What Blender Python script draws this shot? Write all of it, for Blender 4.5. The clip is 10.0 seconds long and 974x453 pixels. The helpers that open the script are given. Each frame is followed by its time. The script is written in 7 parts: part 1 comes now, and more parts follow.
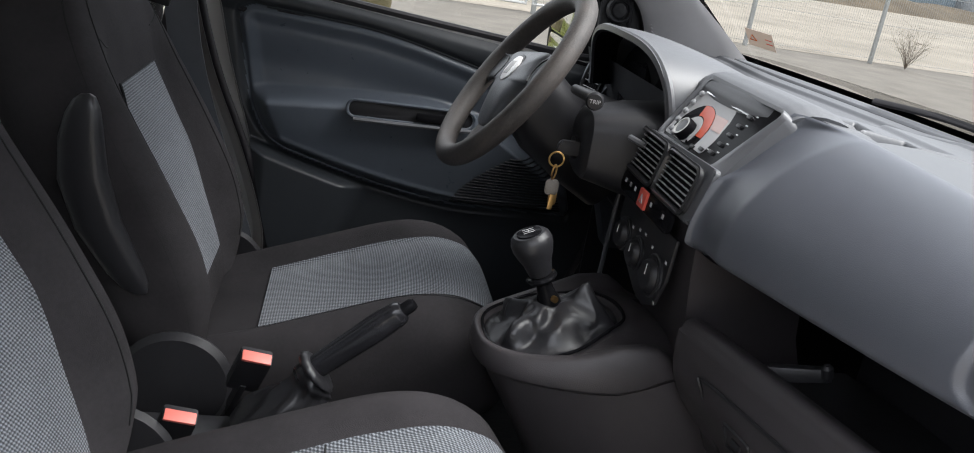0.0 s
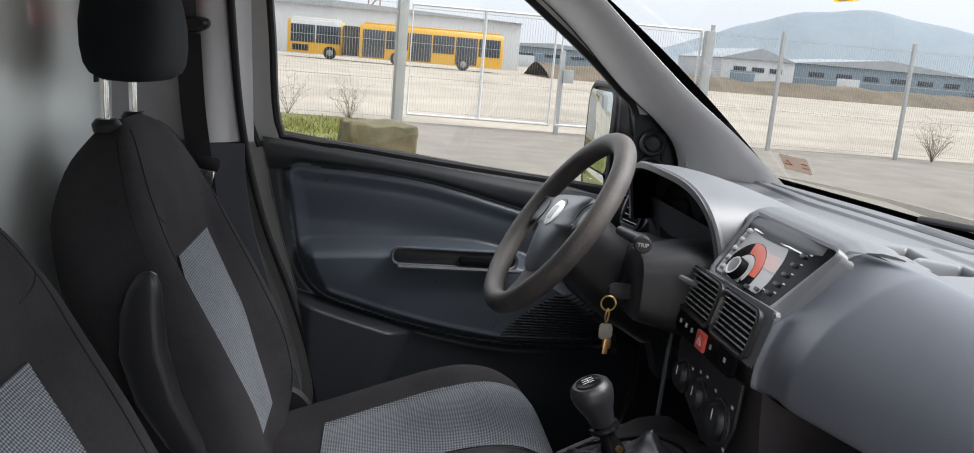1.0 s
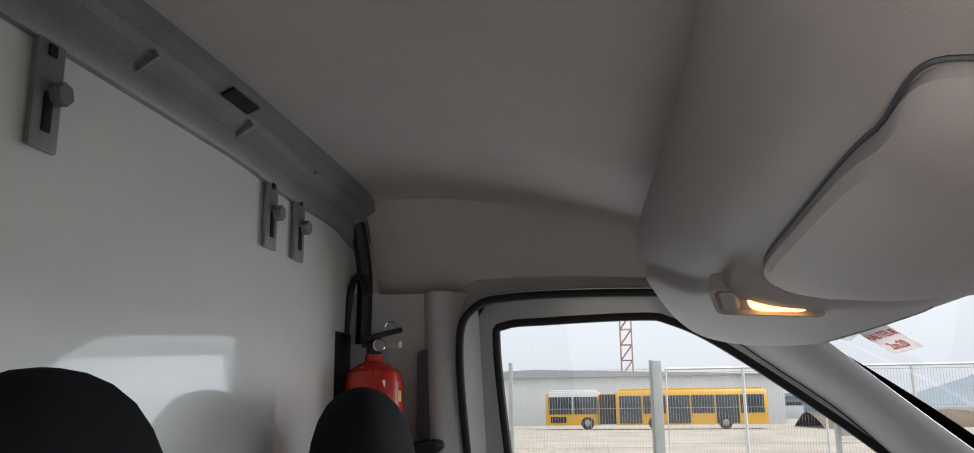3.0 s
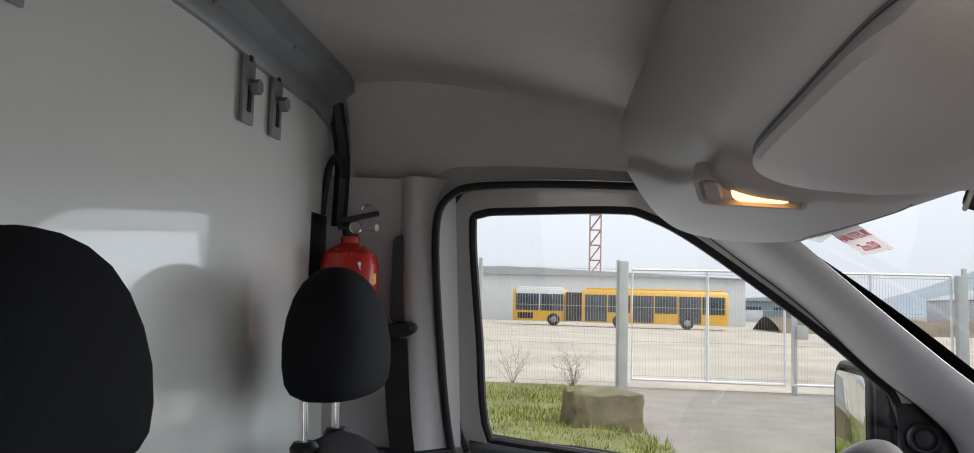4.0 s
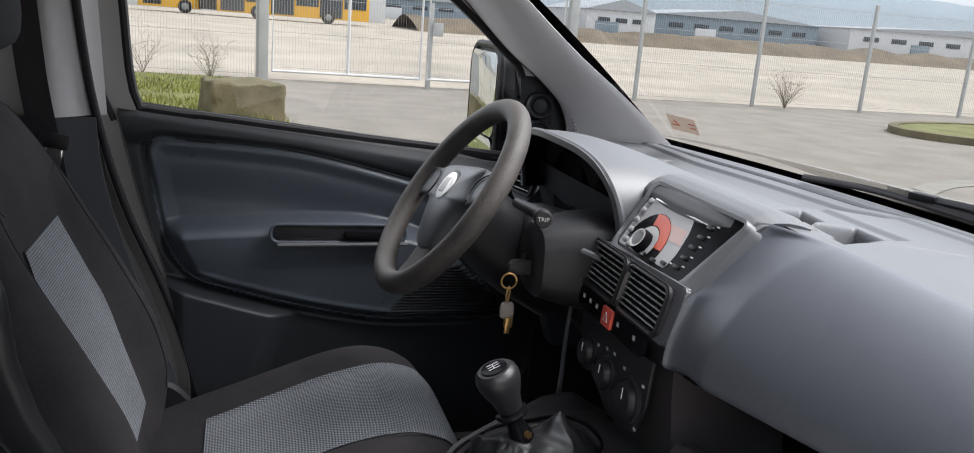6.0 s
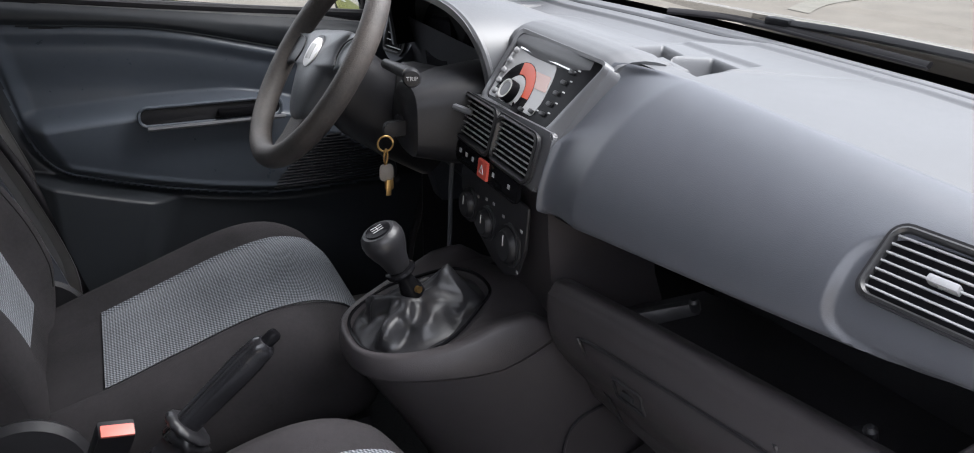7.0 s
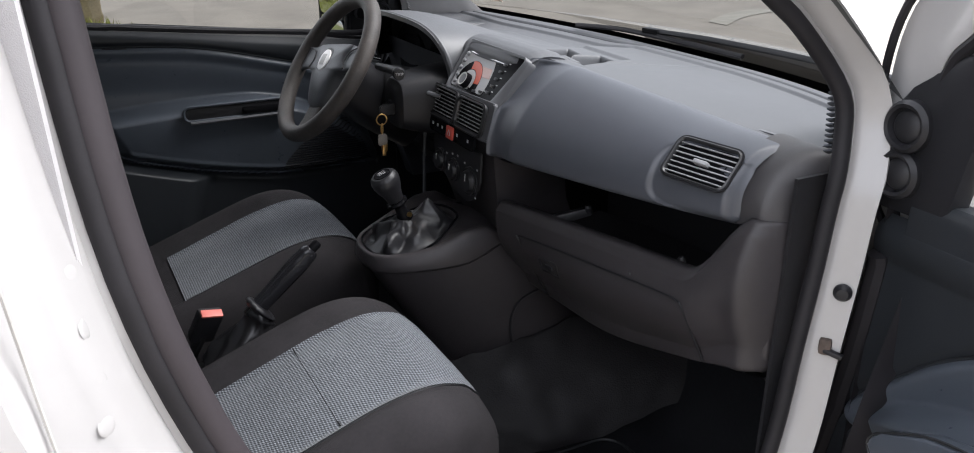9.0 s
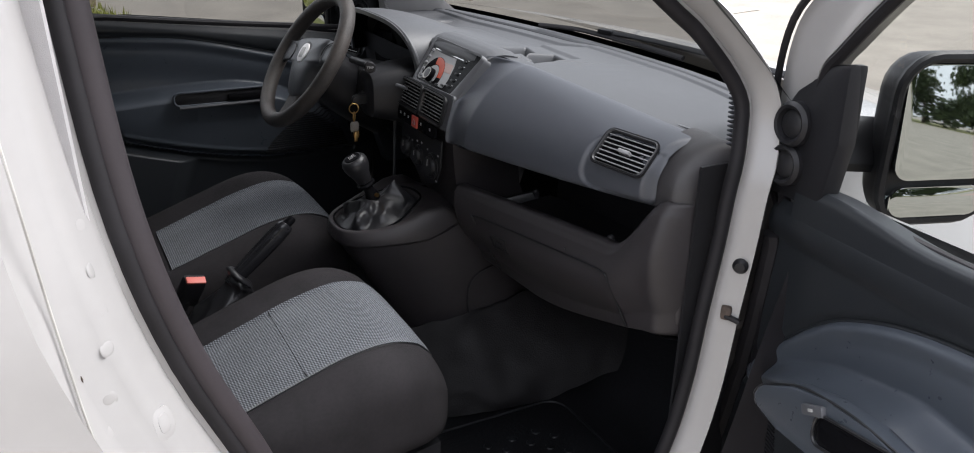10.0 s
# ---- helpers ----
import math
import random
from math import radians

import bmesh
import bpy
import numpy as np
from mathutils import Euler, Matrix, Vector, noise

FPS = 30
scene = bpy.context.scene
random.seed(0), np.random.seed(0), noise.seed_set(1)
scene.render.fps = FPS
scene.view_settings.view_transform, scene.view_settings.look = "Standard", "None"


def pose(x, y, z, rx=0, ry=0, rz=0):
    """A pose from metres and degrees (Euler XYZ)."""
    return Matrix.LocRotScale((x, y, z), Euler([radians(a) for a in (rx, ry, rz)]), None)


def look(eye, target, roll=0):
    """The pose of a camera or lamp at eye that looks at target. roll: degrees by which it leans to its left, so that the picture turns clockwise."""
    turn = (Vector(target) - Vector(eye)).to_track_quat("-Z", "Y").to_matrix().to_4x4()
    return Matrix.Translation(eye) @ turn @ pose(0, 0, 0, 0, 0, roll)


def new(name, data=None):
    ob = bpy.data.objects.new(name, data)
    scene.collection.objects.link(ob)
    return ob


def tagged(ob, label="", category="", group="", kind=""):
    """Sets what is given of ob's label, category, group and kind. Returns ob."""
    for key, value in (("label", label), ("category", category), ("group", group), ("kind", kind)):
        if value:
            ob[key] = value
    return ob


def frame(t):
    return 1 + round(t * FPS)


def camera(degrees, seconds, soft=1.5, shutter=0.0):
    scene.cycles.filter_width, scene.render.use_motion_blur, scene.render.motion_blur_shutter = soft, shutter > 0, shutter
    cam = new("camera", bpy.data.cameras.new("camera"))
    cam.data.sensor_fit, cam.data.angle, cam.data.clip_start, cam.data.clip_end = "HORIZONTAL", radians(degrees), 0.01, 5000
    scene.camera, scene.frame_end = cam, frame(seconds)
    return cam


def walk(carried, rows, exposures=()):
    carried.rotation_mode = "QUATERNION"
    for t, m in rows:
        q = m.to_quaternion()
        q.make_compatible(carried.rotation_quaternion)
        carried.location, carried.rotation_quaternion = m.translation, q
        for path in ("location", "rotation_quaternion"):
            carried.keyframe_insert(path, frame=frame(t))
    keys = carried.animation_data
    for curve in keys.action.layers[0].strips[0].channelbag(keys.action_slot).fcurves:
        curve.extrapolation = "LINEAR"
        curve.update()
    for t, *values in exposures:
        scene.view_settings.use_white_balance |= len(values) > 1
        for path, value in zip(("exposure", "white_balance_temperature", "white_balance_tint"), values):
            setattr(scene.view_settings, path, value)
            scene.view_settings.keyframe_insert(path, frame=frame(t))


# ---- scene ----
cam = camera(59.8, 10.0, soft=1.0)
PATH = [
    (0, (-0.426, -1.074, 1.369), (-0.063, 0.781, 0.714), 9.3),
    (0.5, (-0.443, -1.064, 1.383), (-0.100, 0.804, 0.756), 9.1),
    (1, (-0.460, -1.061, 1.413), (-0.192, 0.880, 1.015), 4.9),
    (1.5, (-0.451, -1.028, 1.425), (-0.297, 0.964, 1.348), 0.7),
    (2, (-0.435, -0.970, 1.444), (-0.507, 1.022, 1.602), -2.3),
    (2.5, (-0.427, -0.930, 1.471), (-0.695, 1.020, 1.822), -2.0),
    (2.7, (-0.421, -0.930, 1.488), (-0.733, 0.998, 1.917), -1.4),
    (3.8, (-0.441, -0.921, 1.489), (-0.773, 1.023, 1.817), 0.2),
    (4, (-0.437, -0.918, 1.474), (-0.716, 1.055, 1.658), 1.5),
    (4.5, (-0.441, -0.917, 1.462), (-0.461, 1.078, 1.324), 1.6),
    (5, (-0.452, -0.938, 1.443), (-0.157, 1.007, 1.088), 2.3),
    (5.2, (-0.462, -0.963, 1.441), (-0.065, 0.953, 1.030), 3.0),
    (6.3, (-0.473, -0.972, 1.424), (0.124, 0.860, 0.886), 3.9),
    (6.5, (-0.467, -0.971, 1.435), (0.165, 0.826, 0.824), 2.9),
    (7, (-0.445, -0.997, 1.438), (0.307, 0.678, 0.647), 0.9),
    (7.5, (-0.461, -1.092, 1.463), (0.354, 0.517, 0.599), 0.4),
    (8, (-0.532, -1.250, 1.497), (0.296, 0.363, 0.651), 0.7),
    (8.5, (-0.614, -1.385, 1.514), (0.218, 0.256, 0.727), 0.5),
    (9, (-0.723, -1.519, 1.526), (0.145, 0.119, 0.775), 0.1),
    (9.5, (-0.775, -1.624, 1.557), (0.102, 0.005, 0.796), 0.3),
    (10, (-0.748, -1.712, 1.576), (0.138, -0.093, 0.806), 1.5),
]
walk(cam, [(t, look(eye, target, roll)) for t, eye, target, roll in PATH], [(0, 2.5, 6300, 10), (1.0, 2.62, 6300, 10), (2.0, 2.45, 6300, 10), (5.2, 2.5, 6250, 10), (6.5, 2.6, 6300, 12), (7.3, 2.8, 6200, 12), (8.5, 2.52, 6200, 12), (9.0, 2.1, 6250, 12), (9.5, 1.93, 6300, 12), (10, 1.75, 6300, 12)])

# ---------------------------------------------------------------- light
world = bpy.data.worlds.new("overcast_sky")
scene.world = world
world.use_nodes = True
wn, wl = world.node_tree.nodes, world.node_tree.links
wn.clear()
sky = wn.new("ShaderNodeTexSky")
sky.sky_type = "NISHITA"
sky.sun_disc = False
sky.sun_elevation, sky.sun_rotation = radians(58), radians(105)
sky.air_density, sky.dust_density, sky.ozone_density = 1.0, 6.0, 1.0
grey = wn.new("ShaderNodeHueSaturation")
grey.inputs["Saturation"].default_value = 0.25
wbg = wn.new("ShaderNodeBackground")
wbg.inputs["Strength"].default_value = 0.15
wout = wn.new("ShaderNodeOutputWorld")
veil = wn.new("ShaderNodeMix")  # even cloud cover in front of the clear sky
veil.data_type = "RGBA"
veil.inputs["Factor"].default_value = 0.72
veil.inputs["B"].default_value = (4.8, 4.85, 5.1, 1)
wl.new(sky.outputs[0], grey.inputs["Color"])
wl.new(grey.outputs[0], veil.inputs["A"])
wl.new(veil.outputs["Result"], wbg.inputs["Color"])
wl.new(wbg.outputs[0], wout.inputs["Surface"])
sun_data = bpy.data.lights.new("sun", "SUN")
sun_data.energy, sun_data.angle, sun_data.color = 1.9, radians(45), (1.0, 0.97, 0.93)
sun_lamp = new("sun", sun_data)
sun_lamp.matrix_world = look((6.1, -1.6, 10.1), (0, 0, 0))
# added fill lamps outside windscreen and driver's window, replacing sky light the panes absorb
for nm, eye, to, w, h, power in (("windscreen_fill", (0.36, 0.0, 1.47), (-0.20, 0.0, 0.64), 1.20, 0.72, 0.70), ("side_window_fill", (-0.30, 0.92, 1.44), (-0.30, 0.0, 1.10), 0.66, 0.38, 0.60)):
    area = bpy.data.lights.new(nm, "AREA")
    area.shape, area.size, area.size_y, area.energy, area.color = "RECTANGLE", w, h, power, (0.96, 0.98, 1.0)
    new(nm, area).matrix_world = look(eye, to)


# ---------------------------------------------------------------- materials
def shade(name, col, rough=0.5, metal=0.0, var=0.15, scale=6.0, grain=0.0, gscale=400.0, dirt=None, coat=0.0,
          spec=0.5, fine=0.0):
    """Painted, plastic, cloth or stone surface: two scales of colour change and a fine relief."""
    m = bpy.data.materials.new(name)
    m.use_nodes = True
    n, l = m.node_tree.nodes, m.node_tree.links
    b = n["Principled BSDF"]
    tc = n.new("ShaderNodeTexCoord")
    big = n.new("ShaderNodeTexNoise")
    big.inputs["Scale"].default_value, big.inputs["Detail"].default_value = scale, 6
    l.new(tc.outputs["Object"], big.inputs["Vector"])
    small = n.new("ShaderNodeTexNoise")
    small.inputs["Scale"].default_value, small.inputs["Detail"].default_value = scale * 14, 4
    l.new(tc.outputs["Object"], small.inputs["Vector"])
    mix = n.new("ShaderNodeMath")
    mix.operation = "MULTIPLY_ADD"
    mix.inputs[1].default_value = 0.5
    l.new(small.outputs[0], mix.inputs[0])
    l.new(big.outputs[0], mix.inputs[2])
    ramp = n.new("ShaderNodeValToRGB")
    lo = [c * (1 - var) for c in col]
    hi = [min(1, c * (1 + var)) for c in col]
    ramp.color_ramp.elements[0].position, ramp.color_ramp.elements[1].position = 0.45, 1.05
    ramp.color_ramp.elements[0].color = (*(dirt or lo), 1)
    ramp.color_ramp.elements[1].color = (*hi, 1)
    l.new(mix.outputs[0], ramp.inputs[0])
    l.new(ramp.outputs[0], b.inputs["Base Color"])
    rr = n.new("ShaderNodeMapRange")
    rr.inputs["To Min"].default_value, rr.inputs["To Max"].default_value = max(0.0, rough - 0.03), min(1, rough + 0.05)
    l.new(small.outputs[0], rr.inputs["Value"])
    l.new(rr.outputs[0], b.inputs["Roughness"])
    b.inputs["Metallic"].default_value = metal
    b.inputs["Coat Weight"].default_value = coat
    b.inputs["Coat Roughness"].default_value = 0.05
    b.inputs["Specular IOR Level"].default_value = spec
    if grain:
        g = n.new("ShaderNodeTexNoise")
        g.inputs["Scale"].default_value, g.inputs["Detail"].default_value = gscale, 3
        l.new(tc.outputs["Object"], g.inputs["Vector"])
        bu = n.new("ShaderNodeBump")
        bu.inputs["Strength"].default_value, bu.inputs["Distance"].default_value = grain, 0.002
        l.new(g.outputs[0], bu.inputs["Height"])
        l.new(bu.outputs[0], b.inputs["Normal"])
    return m


def weave(name, dark, light, pitch, mid=0.5):
    """Woven seat cloth: rows of light flecks on a dark ground."""
    m = bpy.data.materials.new(name)
    m.use_nodes = True
    n, l = m.node_tree.nodes, m.node_tree.links
    b = n["Principled BSDF"]
    tc = n.new("ShaderNodeTexCoord")
    sep = n.new("ShaderNodeSeparateXYZ")
    l.new(tc.outputs["UV"], sep.inputs[0])
    waves = []
    for i, k in ((0, 1.0), (1, 1.0)):
        mu = n.new("ShaderNodeMath")
        mu.operation = "MULTIPLY"
        mu.inputs[1].default_value = math.tau / pitch * k
        l.new(sep.outputs[i], mu.inputs[0])
        waves.append(mu)
    sx = n.new("ShaderNodeMath")
    sx.operation = "SINE"
    l.new(waves[0].outputs[0], sx.inputs[0])
    shift = n.new("ShaderNodeMath")
    shift.operation = "MULTIPLY_ADD"
    shift.inputs[1].default_value = 0.5
    l.new(waves[0].outputs[0], shift.inputs[0])
    l.new(waves[1].outputs[0], shift.inputs[2])
    sy = n.new("ShaderNodeMath")
    sy.operation = "SINE"
    l.new(shift.outputs[0], sy.inputs[0])
    pr = n.new("ShaderNodeMath")
    pr.operation = "ADD"
    l.new(sx.outputs[0], pr.inputs[0])
    l.new(sy.outputs[0], pr.inputs[1])
    wear = n.new("ShaderNodeTexNoise")
    wear.inputs["Scale"].default_value, wear.inputs["Detail"].default_value = 9, 5
    l.new(tc.outputs["Object"], wear.inputs["Vector"])
    ad = n.new("ShaderNodeMath")
    ad.operation = "MULTIPLY_ADD"
    ad.inputs[1].default_value = 1.4
    fuzz = n.new("ShaderNodeTexNoise")
    fuzz.inputs["Scale"].default_value, fuzz.inputs["Detail"].default_value = 420, 2
    l.new(tc.outputs["Object"], fuzz.inputs["Vector"])
    both = n.new("ShaderNodeMath")
    both.operation = "MULTIPLY_ADD"
    both.inputs[1].default_value = 2.6
    l.new(fuzz.outputs[0], both.inputs[0])
    l.new(wear.outputs[0], both.inputs[2])
    l.new(both.outputs[0], ad.inputs[0])
    l.new(pr.outputs[0], ad.inputs[2])
    ramp = n.new("ShaderNodeMapRange")
    ramp.inputs["From Min"].default_value, ramp.inputs["From Max"].default_value = 1.7, 4.3
    l.new(ad.outputs[0], ramp.inputs["Value"])
    mx = n.new("ShaderNodeMix")
    mx.data_type = "RGBA"
    l.new(ramp.outputs[0], mx.inputs["Factor"])
    mx.inputs["A"].default_value, mx.inputs["B"].default_value = (*dark, 1), (*light, 1)
    l.new(mx.outputs["Result"], b.inputs["Base Color"])
    b.inputs["Roughness"].default_value = 0.95
    b.inputs["Sheen Weight"].default_value = 0.15
    bu = n.new("ShaderNodeBump")
    bu.inputs["Strength"].default_value, bu.inputs["Distance"].default_value = 0.4, 0.001
    l.new(pr.outputs[0], bu.inputs["Height"])
    l.new(bu.outputs[0], b.inputs["Normal"])
    return m


def glass(name, col=(1, 1, 1), rough=0.0, clear=0.9):
    """Thin pane: mostly see-through, with the gloss of a smooth face."""
    m = bpy.data.materials.new(name)
    m.use_nodes = True
    n, l = m.node_tree.nodes, m.node_tree.links
    out = n["Material Output"]
    n.remove(n["Principled BSDF"])
    tr, gl, mx, fr = (n.new("ShaderNodeBsdfTransparent"), n.new("ShaderNodeBsdfGlossy"), n.new("ShaderNodeMixShader"),
                      n.new("ShaderNodeLayerWeight"))
    tr.inputs["Color"].default_value = (col[0] * clear, col[1] * clear, col[2] * clear, 1)
    gl.inputs["Roughness"].default_value = rough
    fr.inputs["Blend"].default_value = 0.5
    pw5 = n.new("ShaderNodeMath")
    pw5.operation = "POWER"
    pw5.inputs[1].default_value = 5
    l.new(fr.outputs["Facing"], pw5.inputs[0])
    sc = n.new("ShaderNodeMath")
    sc.operation = "MULTIPLY_ADD"
    sc.inputs[1].default_value, sc.inputs[2].default_value = 0.14, 0.03
    l.new(pw5.outputs[0], sc.inputs[0])
    l.new(sc.outputs[0], mx.inputs[0])
    l.new(tr.outputs[0], mx.inputs[1])
    l.new(gl.outputs[0], mx.inputs[2])
    l.new(mx.outputs[0], out.inputs["Surface"])
    return m


def paper(name, col):
    """Thin sticker that lets some daylight through."""
    m = shade(name, col, 0.5, var=0.06)
    n, l = m.node_tree.nodes, m.node_tree.links
    tl, mx = n.new("ShaderNodeBsdfTranslucent"), n.new("ShaderNodeMixShader")
    tl.inputs["Color"].default_value = (*col, 1)
    mx.inputs[0].default_value = 0.6
    l.new(n["Principled BSDF"].outputs[0], mx.inputs[1])
    l.new(tl.outputs[0], mx.inputs[2])
    l.new(mx.outputs[0], n["Material Output"].inputs["Surface"])
    return m


def lamp_mat(name, col, power):
    m = bpy.data.materials.new(name)
    m.use_nodes = True
    b = m.node_tree.nodes["Principled BSDF"]
    b.inputs["Emission Color"].default_value = (*col, 1)
    b.inputs["Emission Strength"].default_value = power
    b.inputs["Base Color"].default_value = (*col, 1)
    return m


DASH = shade("dash_grey_plastic", (0.068, 0.073, 0.086), 0.34, var=0.08, scale=3, grain=0.12, gscale=900)
DASHTOP = shade("dash_top_plastic", (0.076, 0.079, 0.086), 0.42, var=0.08, scale=3, grain=0.15, gscale=900)
DARK = shade("dark_grey_plastic", (0.018, 0.018, 0.020), 0.34, var=0.15, scale=5, grain=0.25, gscale=900, spec=0.35)
CONSOLE = shade("console_plastic", (0.034, 0.031, 0.033), 0.36, var=0.15, scale=5, grain=0.25, gscale=900, spec=0.35)
BLACK = shade("black_plastic", (0.014, 0.014, 0.016), 0.40, var=0.2, scale=8, grain=0.08, gscale=700, spec=0.3)
DOORDARK = shade("door_frame_plastic", (0.020, 0.0225, 0.026), 0.36, var=0.08, scale=4, grain=0.07, gscale=900, spec=0.4)
DOORTRIM = shade("door_trim_plastic", (0.070, 0.081, 0.098), 0.28, var=0.08, scale=4, grain=0.07, gscale=900)
VENTGREY = shade("vent_grey_plastic", (0.30, 0.305, 0.315), 0.26, var=0.1, scale=8)
STACKGREY = shade("satin_grey_plastic", (0.095, 0.098, 0.106), 0.30, var=0.06, scale=5, grain=0.08, gscale=900)
VENTFRAME = shade("vent_frame_plastic", (0.022, 0.0225, 0.024), 0.30, var=0.1, scale=8)
# near-black that paints the shade inside vents and instrument hood
VOID = shade("recess_shade_black", (0.004, 0.004, 0.005), 0.9, var=0.1, spec=0.1)
BADGE = shade("silver_badge", (0.85, 0.84, 0.84), 0.30, metal=0.0, var=0.05)
ENDGREY = shade("warm_dark_plastic", (0.040, 0.038, 0.040), 0.42, var=0.1, scale=4, grain=0.25, gscale=900)
SEALGREY = shade("warm_grey_seal", (0.032, 0.027, 0.030), 0.6, var=0.12, scale=12, spec=0.3)
SEAMGREY = shade("seam_sealer", (0.36, 0.35, 0.33), 0.5, var=0.15, scale=30)
GLOSS = shade("gloss_black", (0.006, 0.006, 0.007), 0.12, var=0.2, coat=0.0, spec=0.045)
RUBBER = shade("rubber_seal", (0.013, 0.012, 0.014), 0.62, var=0.2, scale=20, spec=0.3)
MATTING = shade("floor_rubber_mat", (0.008, 0.0085, 0.010), 0.5, var=0.3, scale=9, grain=0.5, gscale=120, spec=0.2)
WHITE = shade("white_car_paint", (0.345, 0.338, 0.333), 0.22, var=0.04, scale=2.5, coat=0.5)
PANEL = shade("white_bulkhead_paint", (0.85, 0.88, 0.845), 0.34, var=0.03, scale=2, coat=1.0)
PANEL.node_tree.nodes["Principled BSDF"].inputs["Coat IOR"].default_value = 1.9
LINER = shade("grey_headliner_felt", (0.44, 0.415, 0.40), 0.95, var=0.06, scale=5, grain=0.5, gscale=500, spec=0.2)
SHELF = shade("warm_grey_plastic", (0.27, 0.248, 0.245), 0.55, var=0.05, scale=4, grain=0.2, gscale=800)
PILLAR = shade("pillar_grey_plastic", (0.40, 0.39, 0.395), 0.55, var=0.06, scale=4, grain=0.3, gscale=800)
PILLARLOW = shade("pillar_dark_plastic", (0.05, 0.055, 0.065), 0.5, var=0.1, scale=4, grain=0.3, gscale=800)
CLOTH = shade("dark_seat_cloth", (0.031, 0.029, 0.031), 0.95, var=0.2, scale=12, grain=0.6, gscale=1400, spec=0.12)
SEAM = shade("seam_thread", (0.006, 0.006, 0.007), 0.95, var=0.1)
HEADCLOTH = shade("headrest_cloth", (0.010, 0.011, 0.013), 0.9, var=0.15, scale=12, grain=0.6, gscale=1400, spec=0.12)
WEAVE = weave("grey_woven_cloth", (0.030, 0.034, 0.041), (0.225, 0.243, 0.270), 0.0050)
CHROME = shade("bright_metal", (0.75, 0.75, 0.74), 0.18, metal=1.0, var=0.05)
STEEL = shade("galvanised_steel", (0.28, 0.29, 0.29), 0.5, metal=0.7, var=0.2, scale=20)
SATIN = shade("satin_silver_plastic", (0.42, 0.42, 0.41), 0.35, var=0.05)
RED = shade("red_plastic", (0.55, 0.075, 0.050), 0.4, var=0.08)
REDPAINT = shade("red_enamel", (0.55, 0.025, 0.015), 0.25, var=0.06, coat=0.4)
BRASS = shade("brass", (0.62, 0.40, 0.16), 0.3, metal=1.0, var=0.1)
WHEELSKIN = shade("worn_wheel_rubber", (0.050, 0.043, 0.039), 0.6, var=0.35, scale=14, grain=0.4, gscale=500, dirt=(0.02, 0.019, 0.019))
LEATHER = shade("black_leatherette", (0.016, 0.016, 0.018), 0.33, var=0.15, scale=10, grain=0.10, gscale=400)
# two copies of one glass, darkened unequally to dim the bright outside
LIGHTGLASS = glass("less_dimmed_door_glass", (0.97, 1.0, 0.99), clear=0.52)
GLASS = glass("dimmed_window_glass", (0.97, 1.0, 1.0), clear=0.27)
MIRROR = shade("mirror_silver", (0.62, 0.66, 0.65), 0.02, metal=1.0, var=0.0)


# ---------------------------------------------------------------- mesh tools
BASE = {}


def thing(name, label, category, base=(0, 0, 0), group="", kind=""):
    ob = new(name)
    ob.empty_display_size = 0.05
    ob.location = base
    BASE[ob] = Vector(base)
    return tagged(ob, label, category, group, kind)


def to_mesh(name, bm, mat, angle=35):
    bmesh.ops.recalc_face_normals(bm, faces=bm.faces)
    me = bpy.data.meshes.new(name)
    bm.to_mesh(me)
    bm.free()
    for p in me.polygons:
        p.use_smooth = True
    me.set_sharp_from_angle(angle=radians(angle))
    for m in (mat if isinstance(mat, (list, tuple)) else [mat]):
        me.materials.append(m)
    return me


def part(name, bm, mat, parent, label="", angle=35):
    """Links bm, given in world places, as one mesh under a thing or a part."""
    base = BASE[parent]
    bm.transform(Matrix.Translation(-base))
    ob = new(name, to_mesh(name, bm, mat, angle))
    ob.parent = parent
    BASE[ob] = base
    return tagged(ob, label)


def solo(name, bm, mat, label, category, kind="", angle=35, group=""):
    ob = new(name, to_mesh(name, bm, mat, angle))
    BASE[ob] = Vector((0, 0, 0))
    return tagged(ob, label, category, group, kind)


def V(*a):
    return Vector(a)


def lerp(a, b, t):
    return a + (b - a) * t


def smooth(a, b, x):
    t = min(1, max(0, (x - a) / (b - a)))
    return t * t * (3 - 2 * t)


def curve_at(keys, x):
    """Smooth value at x from a short list of (x, value), without overshoot."""
    if x <= keys[0][0]:
        return keys[0][1]
    if x >= keys[-1][0]:
        return keys[-1][1]
    n = len(keys)
    i = max(k for k in range(n - 1) if keys[k][0] <= x)
    gap = [keys[k + 1][0] - keys[k][0] for k in range(n - 1)]
    rise = [(keys[k + 1][1] - keys[k][1]) / gap[k] for k in range(n - 1)]

    def tangent(k):
        if k == 0 or k == n - 1:
            return rise[0] if k == 0 else rise[-1]
        a, b = rise[k - 1], rise[k]
        return 0.0 if a * b <= 0 else (gap[k - 1] + gap[k]) * 3 / ((gap[k - 1] + 2 * gap[k]) / b + (2 * gap[k - 1] + gap[k]) / a)

    t = (x - keys[i][0]) / gap[i]
    m0, m1 = tangent(i) * gap[i], tangent(i + 1) * gap[i]
    return (2 * t ** 3 - 3 * t * t + 1) * keys[i][1] + (t ** 3 - 2 * t * t + t) * m0 + (3 * t * t - 2 * t ** 3) * keys[i + 1][1] + (t ** 3 - t * t) * m1


